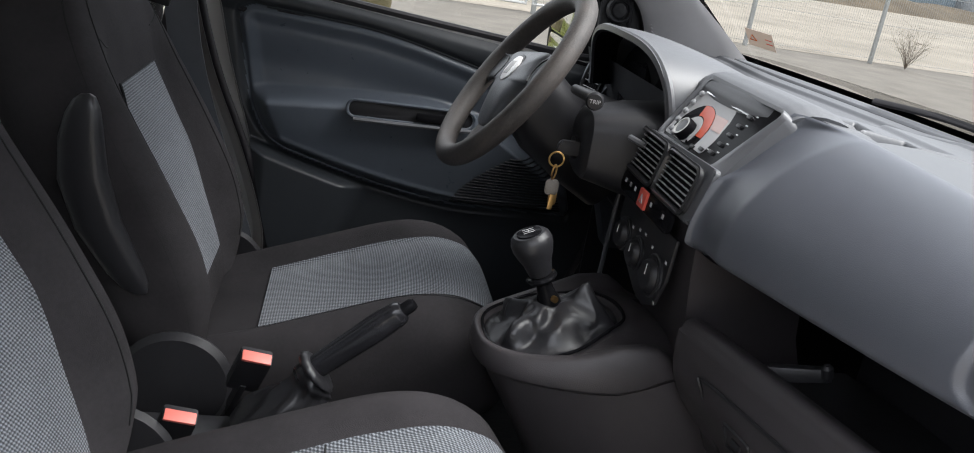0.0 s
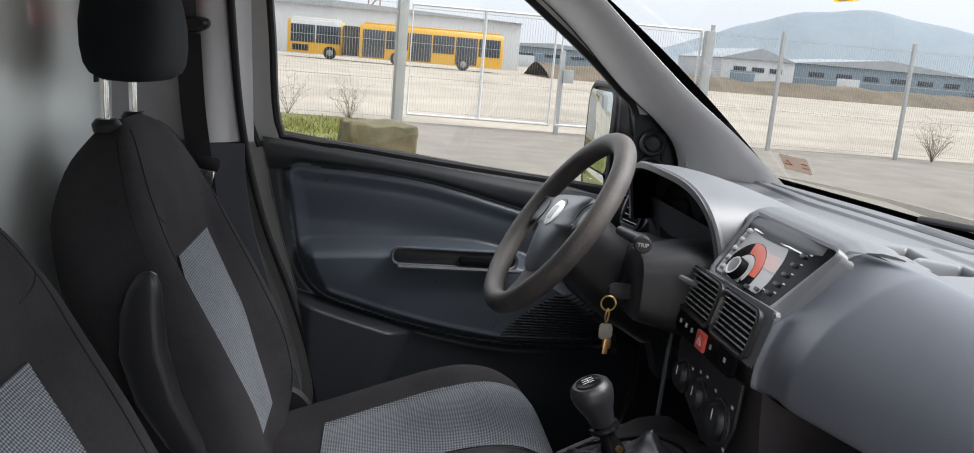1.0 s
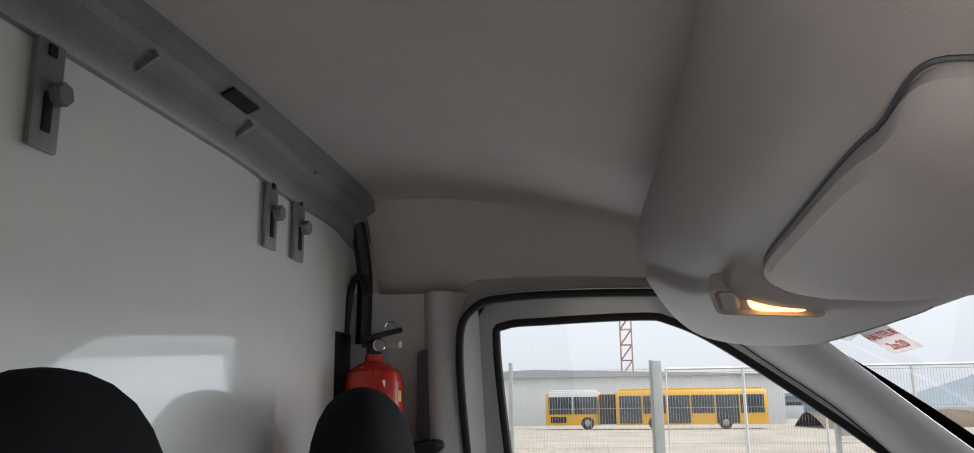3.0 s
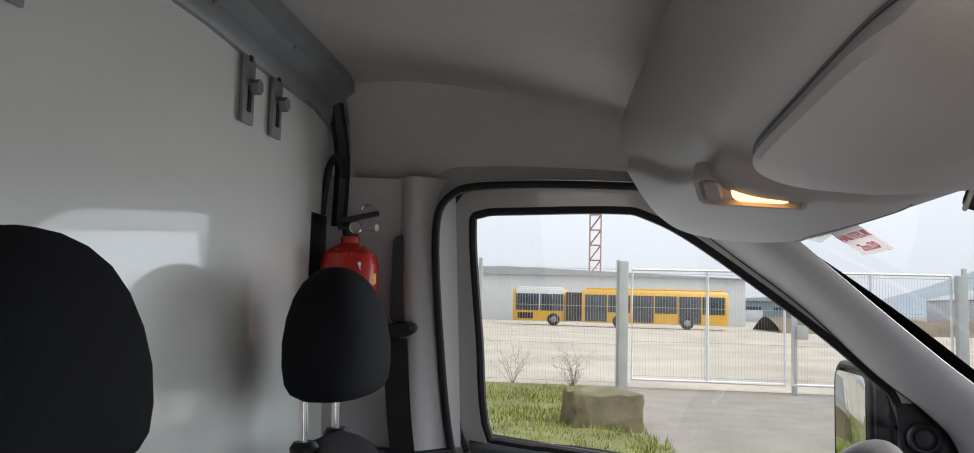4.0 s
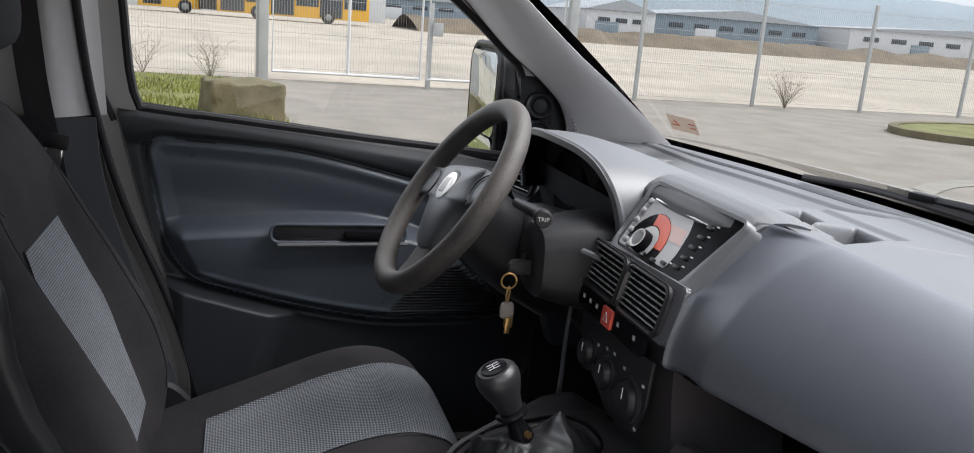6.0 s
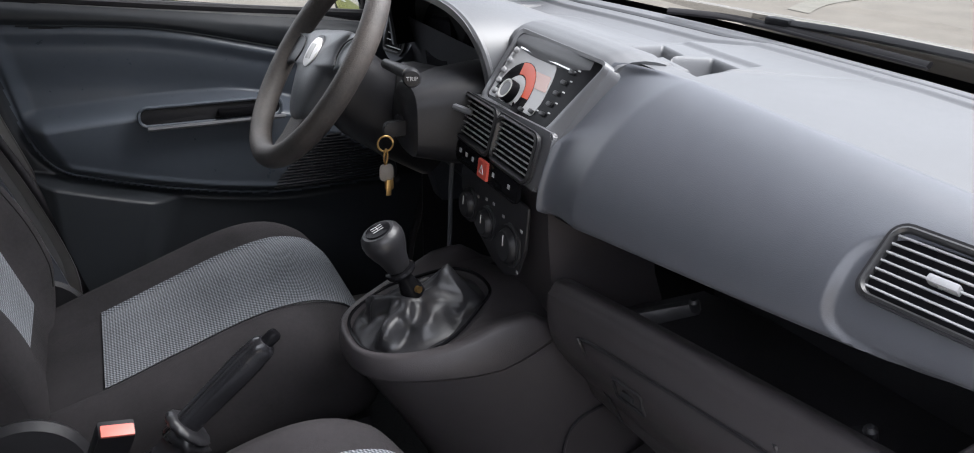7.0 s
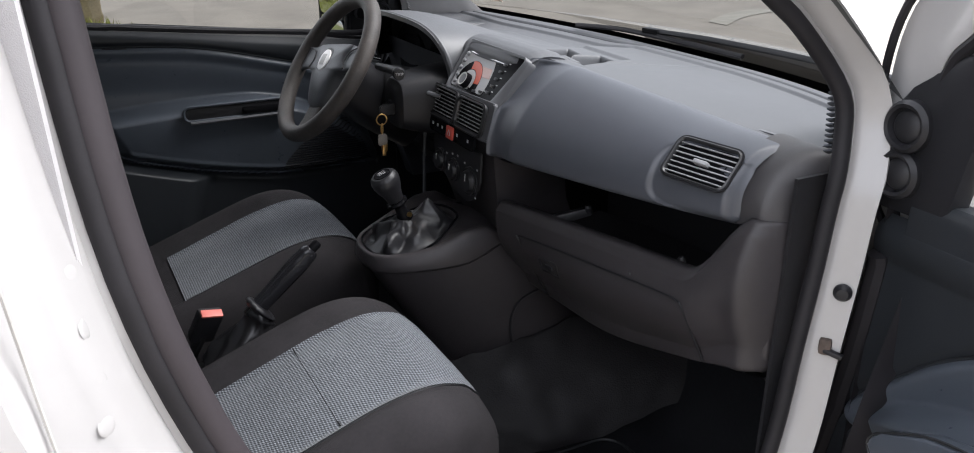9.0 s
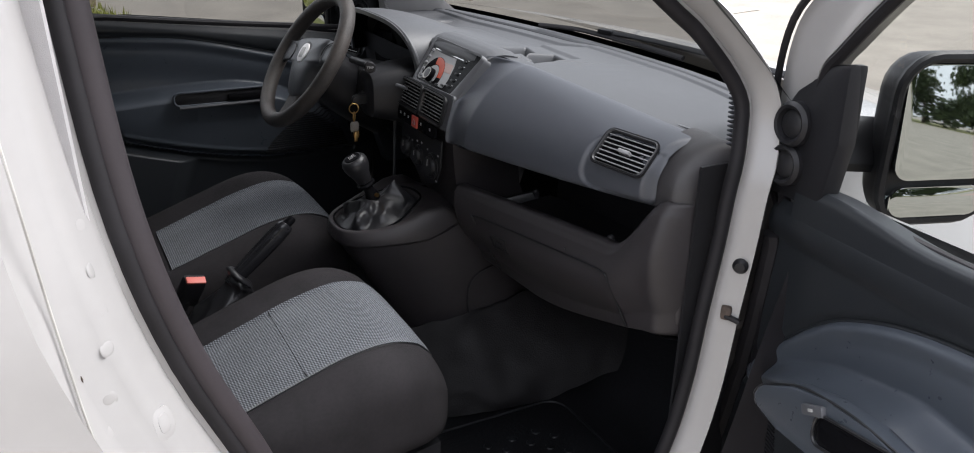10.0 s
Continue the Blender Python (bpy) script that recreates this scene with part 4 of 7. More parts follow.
def seat(y0, name, label, with_arm, dx):
    st = thing(name, label, "car seat", (-0.42, y0, FLOOR_Z), "front seats")
    N, SEG = 3.6, 80

    def cush(x):
        """half width, top, bottom of the cushion at x"""
        w = curve_at([(-0.70, 0.215), (-0.5, 0.242), (-0.25, 0.248), (-0.17, 0.240), (-0.13, 0.218), (-0.104, 0.180), (-0.090, 0.12)], x)
        top = curve_at([(-0.70, 0.625), (-0.53, 0.676), (-0.41, 0.720), (-0.30, 0.758), (-0.21, 0.775), (-0.16, 0.767), (-0.125, 0.738), (-0.104, 0.697), (-0.090, 0.645)], x)
        bot = curve_at([(-0.70, 0.53), (-0.3, 0.55), (-0.13, 0.56), (-0.100, 0.580), (-0.090, 0.60)], x)
        return w, top, bot

    def cush_pt(x, cy, cz):
        w, top, bot = cush(x)
        zc, h = (top + bot) / 2, (top - bot) / 2
        z = zc + h * cz
        if cz > 0:
            z += cz * (0.046 * smooth(0.50, 0.78, abs(cy)) * curve_at([(-0.70, 0.8), (-0.5, 1.0), (-0.30, 1.0), (-0.20, 0.6), (-0.13, 0.0)], x) - 0.003 * (1 - cy * cy))
        return V(x, y0 + w * cy, z)

    xs = [-0.70, -0.69] + [lerp(-0.68, -0.16, i / 26) for i in range(27)] + [-0.150, -0.140, -0.130, -0.121, -0.113, -0.106, -0.100, -0.096, -0.093, -0.090]
    rings = [[cush_pt(x, *sup(math.tau * i / SEG, N)) for i in range(SEG)] for x in xs]
    cu = part("cushion", loft(rings), CLOTH, st, "dark cloth cushion")

    def top_at(x, cy, up=0.002):
        cz = (1 - abs(cy) ** N) ** (1 / N)
        return cush_pt(x, cy, cz) + V(0, 0, up)

    def panel(u, k):
        """Point of the woven insert's outline: u from the rear to the rounded front, k across."""
        return lerp(-0.53, -0.103 - 0.012 * abs(k) ** 2.5, u), 0.60 * k - 0.045

    part("centre_panel", grid(lambda u, v: top_at(*panel(u, 2 * v - 1), 0.004), 44, 28, uv=(0.45, 0.27)), WEAVE, cu, "grey woven insert")
    # seams
    for sgn in (-1, 1):
        part("seam", tube([top_at(*panel(i / 20, sgn), 0.001) for i in range(21)], 0.0016, 6), BLACK, cu)
        part("side_seam", tube([cush_pt(x, sgn * 0.975, 0.45) for x in xs[2:-2]], 0.0018, 6), SEAM, cu)
    if y0 < 0:
        part("cross_seam", tube([top_at(-0.36, lerp(-0.55, 0.55, i / 12), 0.003) for i in range(13)], 0.0013, 6), SEAM, cu)
    # base and runners
    part("side_shield", loft([[V(x, y0 + w * cy * 0.92, z) for cy, z in ((-1, 0.50), (-1, 0.57), (1, 0.57), (1, 0.50))] for x, w in ((-0.68, 0.22), (-0.3, 0.25), (-0.13, 0.22))]), DARK, st)
    part("pedestal", rbox((0.42, 0.40, 0.12), at(-0.42, y0, 0.475), 0.02), BLACK, st)
    for sgn in (-1, 1):
        part("runner", rbox((0.52, 0.03, 0.03), at(-0.40, y0 + sgn * 0.19, FLOOR_Z + 0.015), 0.004), STEEL, st)
    # backrest
    O, U, F = V(-0.637, y0, 0.655), V(-0.36, 0, 0.933).normalized(), V(0.933, 0, 0.36).normalized()
    L = 0.65

    def back(t):
        """half width, depth of the side wings, depth of the hollow middle, depth behind"""
        w = curve_at([(0, 0.19), (0.06, 0.222), (0.2, 0.236), (0.5, 0.240), (0.70, 0.232), (0.80, 0.210), (0.88, 0.172), (0.95, 0.125), (1.0, 0.06)], t)
        wing = curve_at([(0, 0.040), (0.06, 0.066), (0.15, 0.098), (0.27, 0.108), (0.43, 0.096), (0.65, 0.070), (0.80, 0.056), (0.93, 0.046), (0.98, 0.032), (1.0, 0.018)], t)
        mid = curve_at([(0, 0.020), (0.1, 0.030), (0.65, 0.034), (0.80, 0.052), (0.93, 0.046), (0.98, 0.032), (1.0, 0.018)], t)
        rear = curve_at([(0, 0.06), (0.08, 0.11), (0.5, 0.145), (0.80, 0.125), (0.92, 0.085), (1.0, 0.02)], t)
        return w, wing, mid, rear

    def back_pt(t, cy, cf):
        w, wing, mid, rear = back(t)
        f = lerp(mid, wing, smooth(0.58, 0.88, abs(cy))) * cf ** 0.75 if cf > 0 else rear * cf
        return O + U * (t * L) + F * f + V(0, w * cy, 0)

    ts = [0, 0.02, 0.05] + [0.08 + 0.82 * i / 30 for i in range(31)] + [0.92, 0.94, 0.955, 0.97, 0.985, 1.0]
    ring = [sup(math.tau * i / 104, 3.4) for i in range(104)]
    bk = part("backrest", loft([[back_pt(t, *q) for q in ring] for t in ts]), CLOTH, st, "dark cloth backrest")

    def front_at(t, cy, up=0.004):
        return back_pt(t, cy, (1 - abs(cy) ** 3.4) ** (1 / 3.4)) + F * up

    def insert_half(t):
        return curve_at([(0.0, 0.40), (0.15, 0.54), (0.4, 0.62), (0.65, 0.46)], t)

    part("centre_panel", grid(lambda u, v: front_at(lerp(0.10, 0.655, u), (2 * v - 1) * insert_half(lerp(0.10, 0.655, u))), 40, 20, uv=(0.42, 0.26)), WEAVE, bk, "grey woven insert")
    for sgn in (-1, 1):
        part("seam", tube([front_at(t, sgn * insert_half(t), 0.001) for t in (lerp(0.10, 0.655, i / 24) for i in range(25))], 0.0012, 6), SEAM, bk)
        part("wing_seam", tube([front_at(t, sgn * 0.80, 0.0) for t in (lerp(0.08, 0.97, i / 30) for i in range(31))], 0.0014, 6), SEAM, bk)
        part("cross_seam", tube([front_at(0.745 + 0.03 * (i / 8) ** 2, sgn * lerp(0.56, 0.80, i / 8), 0.0) for i in range(9)], 0.0013, 6), SEAM, bk)
        part("edge_seam", tube([back_pt(t, sgn * 0.985, 0.35) for t in ts[2:-3]], 0.0016, 6), SEAM, bk)
    part("top_seam", tube([front_at(0.656, lerp(-0.46, 0.46, i / 12), 0.001) for i in range(13)], 0.0013, 6), SEAM, bk)
    # headrest on two posts
    H = O + U * L
    HU = V(-0.05, 0, 1).normalized()
    hr = part("headrest", loft([[H + HU * h + V(0.03 + cf * th, w * 1.06 * cy, 0) for cy, cf in (sup(math.tau * i / 48, 2.6) for i in range(48))]
                                for h, w, th in ((0.064, 0.07, 0.02), (0.067, 0.105, 0.042), (0.076, 0.126, 0.056), (0.090, 0.135, 0.063), (0.115, 0.137, 0.067), (0.15, 0.132, 0.068), (0.185, 0.120, 0.064),
                                                 (0.215, 0.104, 0.056), (0.238, 0.085, 0.045), (0.254, 0.062, 0.031), (0.263, 0.036, 0.017), (0.266, 0.012, 0.005))]), HEADCLOTH, st, "black cloth headrest")
    for sgn in (-1, 1):
        po = part("post", tube([H + V(0, sgn * 0.075, -0.06), H + HU * 0.11 + V(0, sgn * 0.075, 0)], 0.0065, 12), CHROME, st, "bright steel headrest post")
        part("collar", lathe([(0.0, -0.012), (0.02, -0.012), (0.022, 0.0), (0.016, 0.008), (0, 0.008)], H + V(0, sgn * 0.075, -0.002), HU, 18), BLACK, po)
    # hinge covers
    for sgn in (-1, 1):
        part("hinge_cover", lathe([(0, 0), (0.085, 0), (0.09, 0.012), (0.08, 0.022), (0, 0.024)], V(-0.64, y0 + sgn * 0.222, 0.63), (0, sgn, 0), 30), DARK, st)
    if with_arm:
        ar = []
        for t, r in ((0, 0.008), (0.04, 0.016), (0.12, 0.022), (0.35, 0.028), (0.6, 0.029), (0.8, 0.026), (0.92, 0.020), (0.98, 0.013), (1, 0.006)):
            p = V(-0.685, y0 - 0.275, 0.80) + V(-0.075, -0.002, 0.285) * t + V(-0.035, 0, 0) * math.sin(math.pi * t)
            ar.append([p + V(0.95 * cf * r * 1.15, cy * r * 0.62, 0.2 * cf * r) for cy, cf in (sup(math.tau * i / 20, 3) for i in range(20))])
        part("armrest", loft(ar), LEATHER, st, "black folded-up arm rest")
    st.location.x += dx
    return st


seat(0.375, "driver_seat", "dark cloth driver seat with grey woven panels", True, 0.0)
seat(-0.300, "passenger_seat", "dark cloth passenger seat with grey woven panels", False, -0.045)


# ---------------------------------------------------------------- dashboard
def stack_x(z):
    return curve_at([(0.86, 0.05), (0.91, 0.022), (0.98, 0.012), (1.05, 0.006), (1.12, 0.022), (1.135, 0.040), (1.215, 0.098), (1.228, 0.112)], z)


def valley(y):
    """Groove behind the rounded crest of the passenger face."""
    q = min(1, max(0, (-y - 0.14) / 0.54))
    return V(0.138 + 0.098 * q ** 0.8, y, 1.222 - 0.052 * q ** 0.9)


def face_low(y):
    q = min(1, max(0, (-y - 0.16) / 0.54))
    return V(0.004 + 0.124 * q ** 0.75, y, 1.030 + 0.032 * q ** 2)


def roll(a, b, v, out=0.055, low=0.045):
    """Rounded dashboard section from the groove a over the crest and down to b."""
    p1, p2 = a + V(-out, 0, 0.016), b + V(-low, 0, 0.075)
    w = 1 - v
    return a * w ** 3 + p1 * (3 * w * w * v) + p2 * (3 * w * v * v) + b * v ** 3


dash = thing("dashboard", "grey grained plastic dashboard with rounded passenger face", "dashboard", (0.3, 0, 1.0))


def pad_edge(y):
    """Rear edge of the upper pad: passenger groove, radio brow, then the shelf under the instrument hood."""
    if y < -0.14:
        return valley(y) + V(-0.004, 0, -0.004)
    k = smooth(0.105, 0.15, y)
    return V(lerp(0.150, 0.175, k), y, lerp(1.219, 1.185, k))


def pocket(p, quad, slope):
    """Depth below the rim of a four-cornered pocket with a steep wall; slope deepens it forward."""
    sd = -9
    for (ax, ay), (bx, by) in zip(quad, quad[1:] + quad[:1]):
        dx, dy = bx - ax, by - ay
        n = math.hypot(dx, dy)
        sd = max(sd, ((p.x - ax) * dy - (p.y - ay) * dx) / n)
    return smooth(0.006, -0.009, sd) * slope


POCKETS = (([(0.205, 0.012), (0.208, -0.058), (0.300, -0.002), (0.322, 0.072)], 0.044),
           ([(0.250, -0.034), (0.214, -0.160), (0.334, -0.088), (0.350, -0.012)], 0.046))
BASIN = [(0.185, 0.135), (0.19, -0.185), (0.375, -0.085), (0.395, 0.12)]


def top_pad(u, v):
    y = curve_at([(0, -0.70), (0.2, -0.21), (0.8, 0.19), (1, 0.70)], u) if 0.2 <= u <= 0.8 else (lerp(-0.70, -0.21, u / 0.2) if u < 0.2 else lerp(0.19, 0.70, (u - 0.8) / 0.2))
    if 0.2 <= u <= 0.8:
        y = lerp(-0.21, 0.19, (u - 0.2) / 0.6)
    a = pad_edge(y)
    b = wind_b(y) + V(-0.03, 0, -0.004)
    p = a.lerp(b, v)
    p.z -= (0.020 * smooth(0.13, 0.25, y) + 0.003) * math.sin(math.pi * v) * smooth(0.72, 0.55, abs(y)) * smooth(-0.2, -0.12, y)
    p.z += 0.004 * math.sin(math.pi * min(1, v * 1.1)) * smooth(-0.14, -0.25, y)
    # step up to the windscreen outlet
    p.z += 0.006 * smooth(0.80, 0.825, v) - 0.007 * smooth(0.885, 0.90, v) + 0.006 * smooth(0.925, 0.94, v)
    # shallow basin with two deeper pockets in the middle
    p.z -= pocket(p, BASIN, 0.007)
    for quad, slope in POCKETS:
        p.z -= pocket(p, quad, slope)
    return p


part("top_pad", grid(top_pad, 270, 170), DASHTOP, dash, "light grey upper pad", 75)
part("pad_end", rbox((0.36, 0.20, 0.05), at(0.30, 0.690, 1.148, 0, 3, 0), 0.018, seg=3), DASHTOP, dash)
part("outlet_slot", tube([top_pad(u, 0.905) + V(0, 0, 0.001) for u in [lerp(0.05, 0.95, i / 60) for i in range(61)]], 0.0045, 6), BLACK, dash, "dark windscreen outlet slot")
amk = top_pad(0.0347, 0.09)
part("airbag_mark", rbox((0.007, 0.045, 0.0016), at(amk.x, amk.y, amk.z + 0.0006, 0, 0, 5), 0.0006), STACKGREY, dash)


def pass_face(u, v):
    y = lerp(-0.139, -0.675, u)
    p = roll(valley(min(y, -0.1401)), face_low(y), v)
    # facet that joins the radio surround
    z0 = lerp(1.220, 1.03, v)
    e0 = V(stack_x(z0) + 0.001, -0.139, z0)
    k = min(1, u / lerp(0.17, 0.13, v))
    q = e0.lerp(p, k)
    q.x += 0.012 * math.sin(math.pi * k) * smooth(0.0, 0.12, v) - 0.004 * math.sin(math.pi * min(1, k * 4))
    p = q if k < 1 else p
    # lower lip rolls under, outer end rolls forward
    p.x += 0.03 * smooth(0.9, 1.0, v) ** 2
    p.x += 0.022 * smooth(0.965, 1.0, u) ** 2
    # flat seat round the air vent
    e = ((y + 0.603) / 0.074) ** 4 + ((p.z - 1.110) / 0.046) ** 4
    p.x += 0.007 * smooth(1.4, 0.9, e)
    return p


part("passenger_face", grid(pass_face, 160, 80), DASH, dash, "blue-grey passenger face", 50)
part("passenger_shelf_roof", grid(lambda u, v: face_low(lerp(-0.135, -0.70, u)) + V(0.03 + 0.22 * v, 0, 0.0), 20, 4), BLACK, dash)


# outer end of the dashboard by the door: set back from the face, then turning forward
def end_cap(u, v):
    y = lerp(-0.640, -0.700, min(1, u / 0.4))
    p = roll(valley(y) + V(0.020, 0, 0.004), face_low(y) + V(0.024, 0, 0.004 - 0.045 * smooth(0.3, 0.7, u)), v, 0.045, 0.02)
    a = math.pi / 2 * max(0, (u - 0.4) / 0.6)
    return p + V(0.17 * (1 - math.cos(a)), -0.054 * math.sin(a), 0)


part("end_cap", grid(end_cap, 60, 40), ENDGREY, dash, "warm grey outer end", 80)
part("end_filler", prism([V(x, -0.735, z) for x, z in [(0.17, 1.055), (0.165, 0.86), (0.24, 0.76), (0.46, 0.78), (0.46, 1.14), (0.30, 1.15), (0.22, 1.12)]], (0, 0.05, 0), 0.012, seg=3), CONSOLE, dash)
part("end_panel", prism([V(x, 0.69, z) for x, z in [(0.10, 1.03), (0.13, 1.10), (0.22, 1.16), (0.40, 1.17), (0.43, 0.98), (0.30, 0.72), (0.2, 0.72)]], (0, 0.075, 0), 0.012), DASH, dash)


# glove tray: open shelf above a closed box
def lip(y):
    q = min(1, max(0, (-y - 0.15) / 0.55))
    return V(0.028 + 0.085 * q ** 0.9 + 0.02 * smooth(0.85, 1, q), y, 0.930 + 0.035 * q + 0.10 * smooth(0.82, 1.0, q) ** 1.5)


def glove_front(u, v):
    y = lerp(-0.145, -0.702, min(1, u / 0.86))
    w = max(0, (u - 0.86) / 0.14)
    a = lip(y)
    low = V(0.115 + 0.03 * u, y, 0.735 + 0.09 * smooth(0.3, 1.0, u))
    if v < 0.14:
        # broad rounded rim
        k = v / 0.14
        p = (a + V(0.034, 0, 0.010)).lerp(a, k) + V(-0.006, 0, 0.010) * math.sin(math.pi * k)
    else:
        k = (v - 0.14) / 0.86
        p = a.lerp(low, k) + V(-0.022, 0, 0.0) * math.sin(math.pi * min(1, k * 1.3)) + V(-0.003, 0, 0)
        p.x += 0.05 * smooth(0.9, 1.0, k) ** 2
    p += V(0.18 * (1 - math.cos(math.pi / 2 * w)), -0.050 * math.sin(math.pi / 2 * w), 0)
    return p


part("glove_front", grid(glove_front, 110, 60), CONSOLE, dash, "dark lower glove box front", 40)
part("tray_floor", grid(lambda u, v: lip(lerp(-0.145, -0.70, u)) + V(0.030 + 0.22 * v, 0, 0.006 - 0.055 * smooth(0, 0.25, v)), 40, 10), DARK, dash)
part("tray_back", grid(lambda u, v: V(0.30, lerp(-0.14, -0.70, u), lerp(0.86, 1.06, v)), 4, 4), DARK, dash)
for y in (-0.285, -0.555):
    part("tray_rib", prism([V(0.075, y + 0.045, 0.932), V(0.155, y + 0.004, 0.955), V(0.16, y, 0.940), V(0.08, y + 0.035, 0.915)], (0.004, 0.012, 0), 0.003), DARK, dash)
    part("tray_peg", lathe([(0.007, 0), (0.007, 0.012), (0.004, 0.016), (0, 0.016)], V(0.155, y + 0.006, 0.945), (-0.3, 0, 1), 12), DARK, dash)
part("underside", grid(lambda u, v: V(lerp(0.16, 0.45, v), lerp(-0.145, -0.72, u), lerp(0.745 + 0.08 * smooth(0.3, 1, u), 0.72, v)), 10, 6), BLACK, dash)
# closed box lid outline and catch
lidp = [glove_front(u, v) + V(-0.002, 0, 0) for u, v in ((0.115, 0.92), (0.115, 0.36), (0.125, 0.30), (0.30, 0.285), (0.50, 0.285), (0.68, 0.30), (0.73, 0.33), (0.75, 0.42), (0.77, 0.92))]
part("lid_gap", tube(bez(lidp, 60), 0.0022, 6), BLACK, dash)
hl = [glove_front(lerp(0.20, 0.275, a), lerp(0.42, 0.54, b)) + V(-0.001, 0, 0) for a, b in ((0, 0), (0.5, 0), (1, 0), (1, 0.5), (1, 1), (0.5, 1), (0, 1), (0, 0.5))]
catch = part("catch", tube(bez(hl, 30, True), 0.0022, 6, True), DARK, dash)
c = glove_front(0.237, 0.48)
part("catch_tab", rbox((0.006, 0.020, 0.010), at(c.x - 0.001, c.y, c.z, 0, -8, 12), 0.003), DARK, catch)


# ---------------------------------------------------------------- air vents
def vent(w, h, m, slats, knob=True, label="black slatted air vent"):
    """Outlet in its own plane: x across, y up, z towards the cabin."""
    v = thing("air_vent", label, "air vent", m.translation, "air vents")
    base = BASE[v]
    r = min(w, h) * 0.2
    f0, f1, f2 = rrect(w + 0.005, h + 0.005, r + 0.002), rrect(w, h, r), rrect(w - 0.008, h - 0.008, r * 0.85)
    part("gap_ring", band([m @ V(a, b, -0.001) for a, b in f1], [m @ V(a, b, -0.001) for a, b in f0], m.to_3x3() @ V(0, 0, 0.0025)), BLACK, v)
    part("frame", loft([[m @ V(a, b, -0.010) for a, b in rrect(w - 0.010, h - 0.010, r * 0.8)], [m @ V(a, b, 0.001) for a, b in f2], [m @ V(a, b, 0.0035) for a, b in rrect(w - 0.004, h - 0.004, r * 0.92)],
                        [m @ V(a, b, 0.002) for a, b in f1], [m @ V(a, b, -0.006) for a, b in f1]], cap=False), VENTFRAME, v)
    # shallow near-black plate in place of the shaded duct
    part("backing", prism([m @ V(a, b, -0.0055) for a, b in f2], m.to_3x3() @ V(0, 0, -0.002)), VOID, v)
    for i in range(slats):
        y = lerp(-h / 2 + 0.010, h / 2 - 0.010, i / (slats - 1))
        part("slat", rbox((w - 0.009, 0.0018, 0.0030), m @ at(0, y, -0.0022, 0), 0.0005), VENTGREY, v)
    for i in range(5):
        x = lerp(-w / 2 + 0.02, w / 2 - 0.02, i / 4)
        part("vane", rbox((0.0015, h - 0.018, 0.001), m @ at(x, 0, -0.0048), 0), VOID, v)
    if knob:
        part("tab", rbox((0.026, 0.007, 0.012), m @ at(0, 0, -0.001), 0.002), VENTGREY, v)
    return v


stack = thing("centre_stack", "black and grey centre stack with radio and heater dials", "centre console", (0.03, 0, 1.05))


rm = facing(V(0.0625, -0.020, 1.1733), V(-0.81, 0, 0.585))
rn = rm.to_3x3() @ V(0, 0, 1)


def plate(pts, h0, h1, name, mat, owner, label="", bev=0.0):
    """Flat piece on the radio face between two heights."""
    return part(name, prism([rm @ V(a, b, h0) for a, b in pts], rn * (h1 - h0), bev), mat, owner, label)


def rounded(pts, r, n=5):
    """Polygon with its corners rounded."""
    out = []
    k = len(pts)
    for i in range(k):
        p, a, b = Vector(pts[i]), Vector(pts[i - 1]), Vector(pts[(i + 1) % k])
        p0, p1 = p + (a - p).normalized() * r, p + (b - p).normalized() * r
        for j in range(n + 1):
            t = j / n
            q = p0 * (1 - t) ** 2 + p * (2 * t * (1 - t)) + p1 * t * t
            out.append((q.x, q.y))
    return out


# satin grey frame round the radio, thick and rounded
r_in = rounded([(-0.0945, -0.050), (0.0875, -0.050), (0.122, 0.052), (-0.104, 0.052)], 0.010)
r_mid = rounded([(-0.103, -0.058), (0.098, -0.058), (0.127, 0.056), (-0.113, 0.058)], 0.014)
r_out = rounded([(-0.111, -0.062), (0.119, -0.068), (0.131, 0.056), (-0.124, 0.060)], 0.014)
part("surround", loft([[rm @ V(a, b, z) for a, b in pl] for pl, z in ((r_in, -0.006), (r_in, 0.0045), (r_mid, 0.006), (r_out, 0.0005), (r_out, -0.045))], cap=False), STACKGREY, stack, "satin grey surround", 40)
radio = thing("car_radio", "glossy black built-in car radio with round knob", "radio", rm.translation)
plate(r_in, -0.006, 0.002, "face", GLOSS, radio)
SILVERPR = shade("silver_print", (0.42, 0.42, 0.43), 0.25, var=0.03)
sil = rounded([(-0.0925, -0.046), (-0.100, 0.024), (-0.085, 0.032), (0.026, 0.029), (0.036, 0.010), (0.043, -0.022), (0.040, -0.044), (0.012, -0.044), (-0.004, -0.020), (-0.016, -0.044)], 0.006)
plate(sil, 0.002, 0.0026, "silver_area", shade("dull_silver_print", (0.34, 0.34, 0.35), 0.35, var=0.05), radio)
RDISP = shade("red_display", (0.50, 0.07, 0.03), 0.2, var=0.05)


def ring_seg(c, r0, r1, a0, a1):
    n = 16
    return [(c[0] + r * math.cos(radians(a)), c[1] + r * math.sin(radians(a))) for r, rng in ((r1, range(n + 1)), (r0, range(n, -1, -1))) for a in (lerp(a0, a1, i / n) for i in rng)]


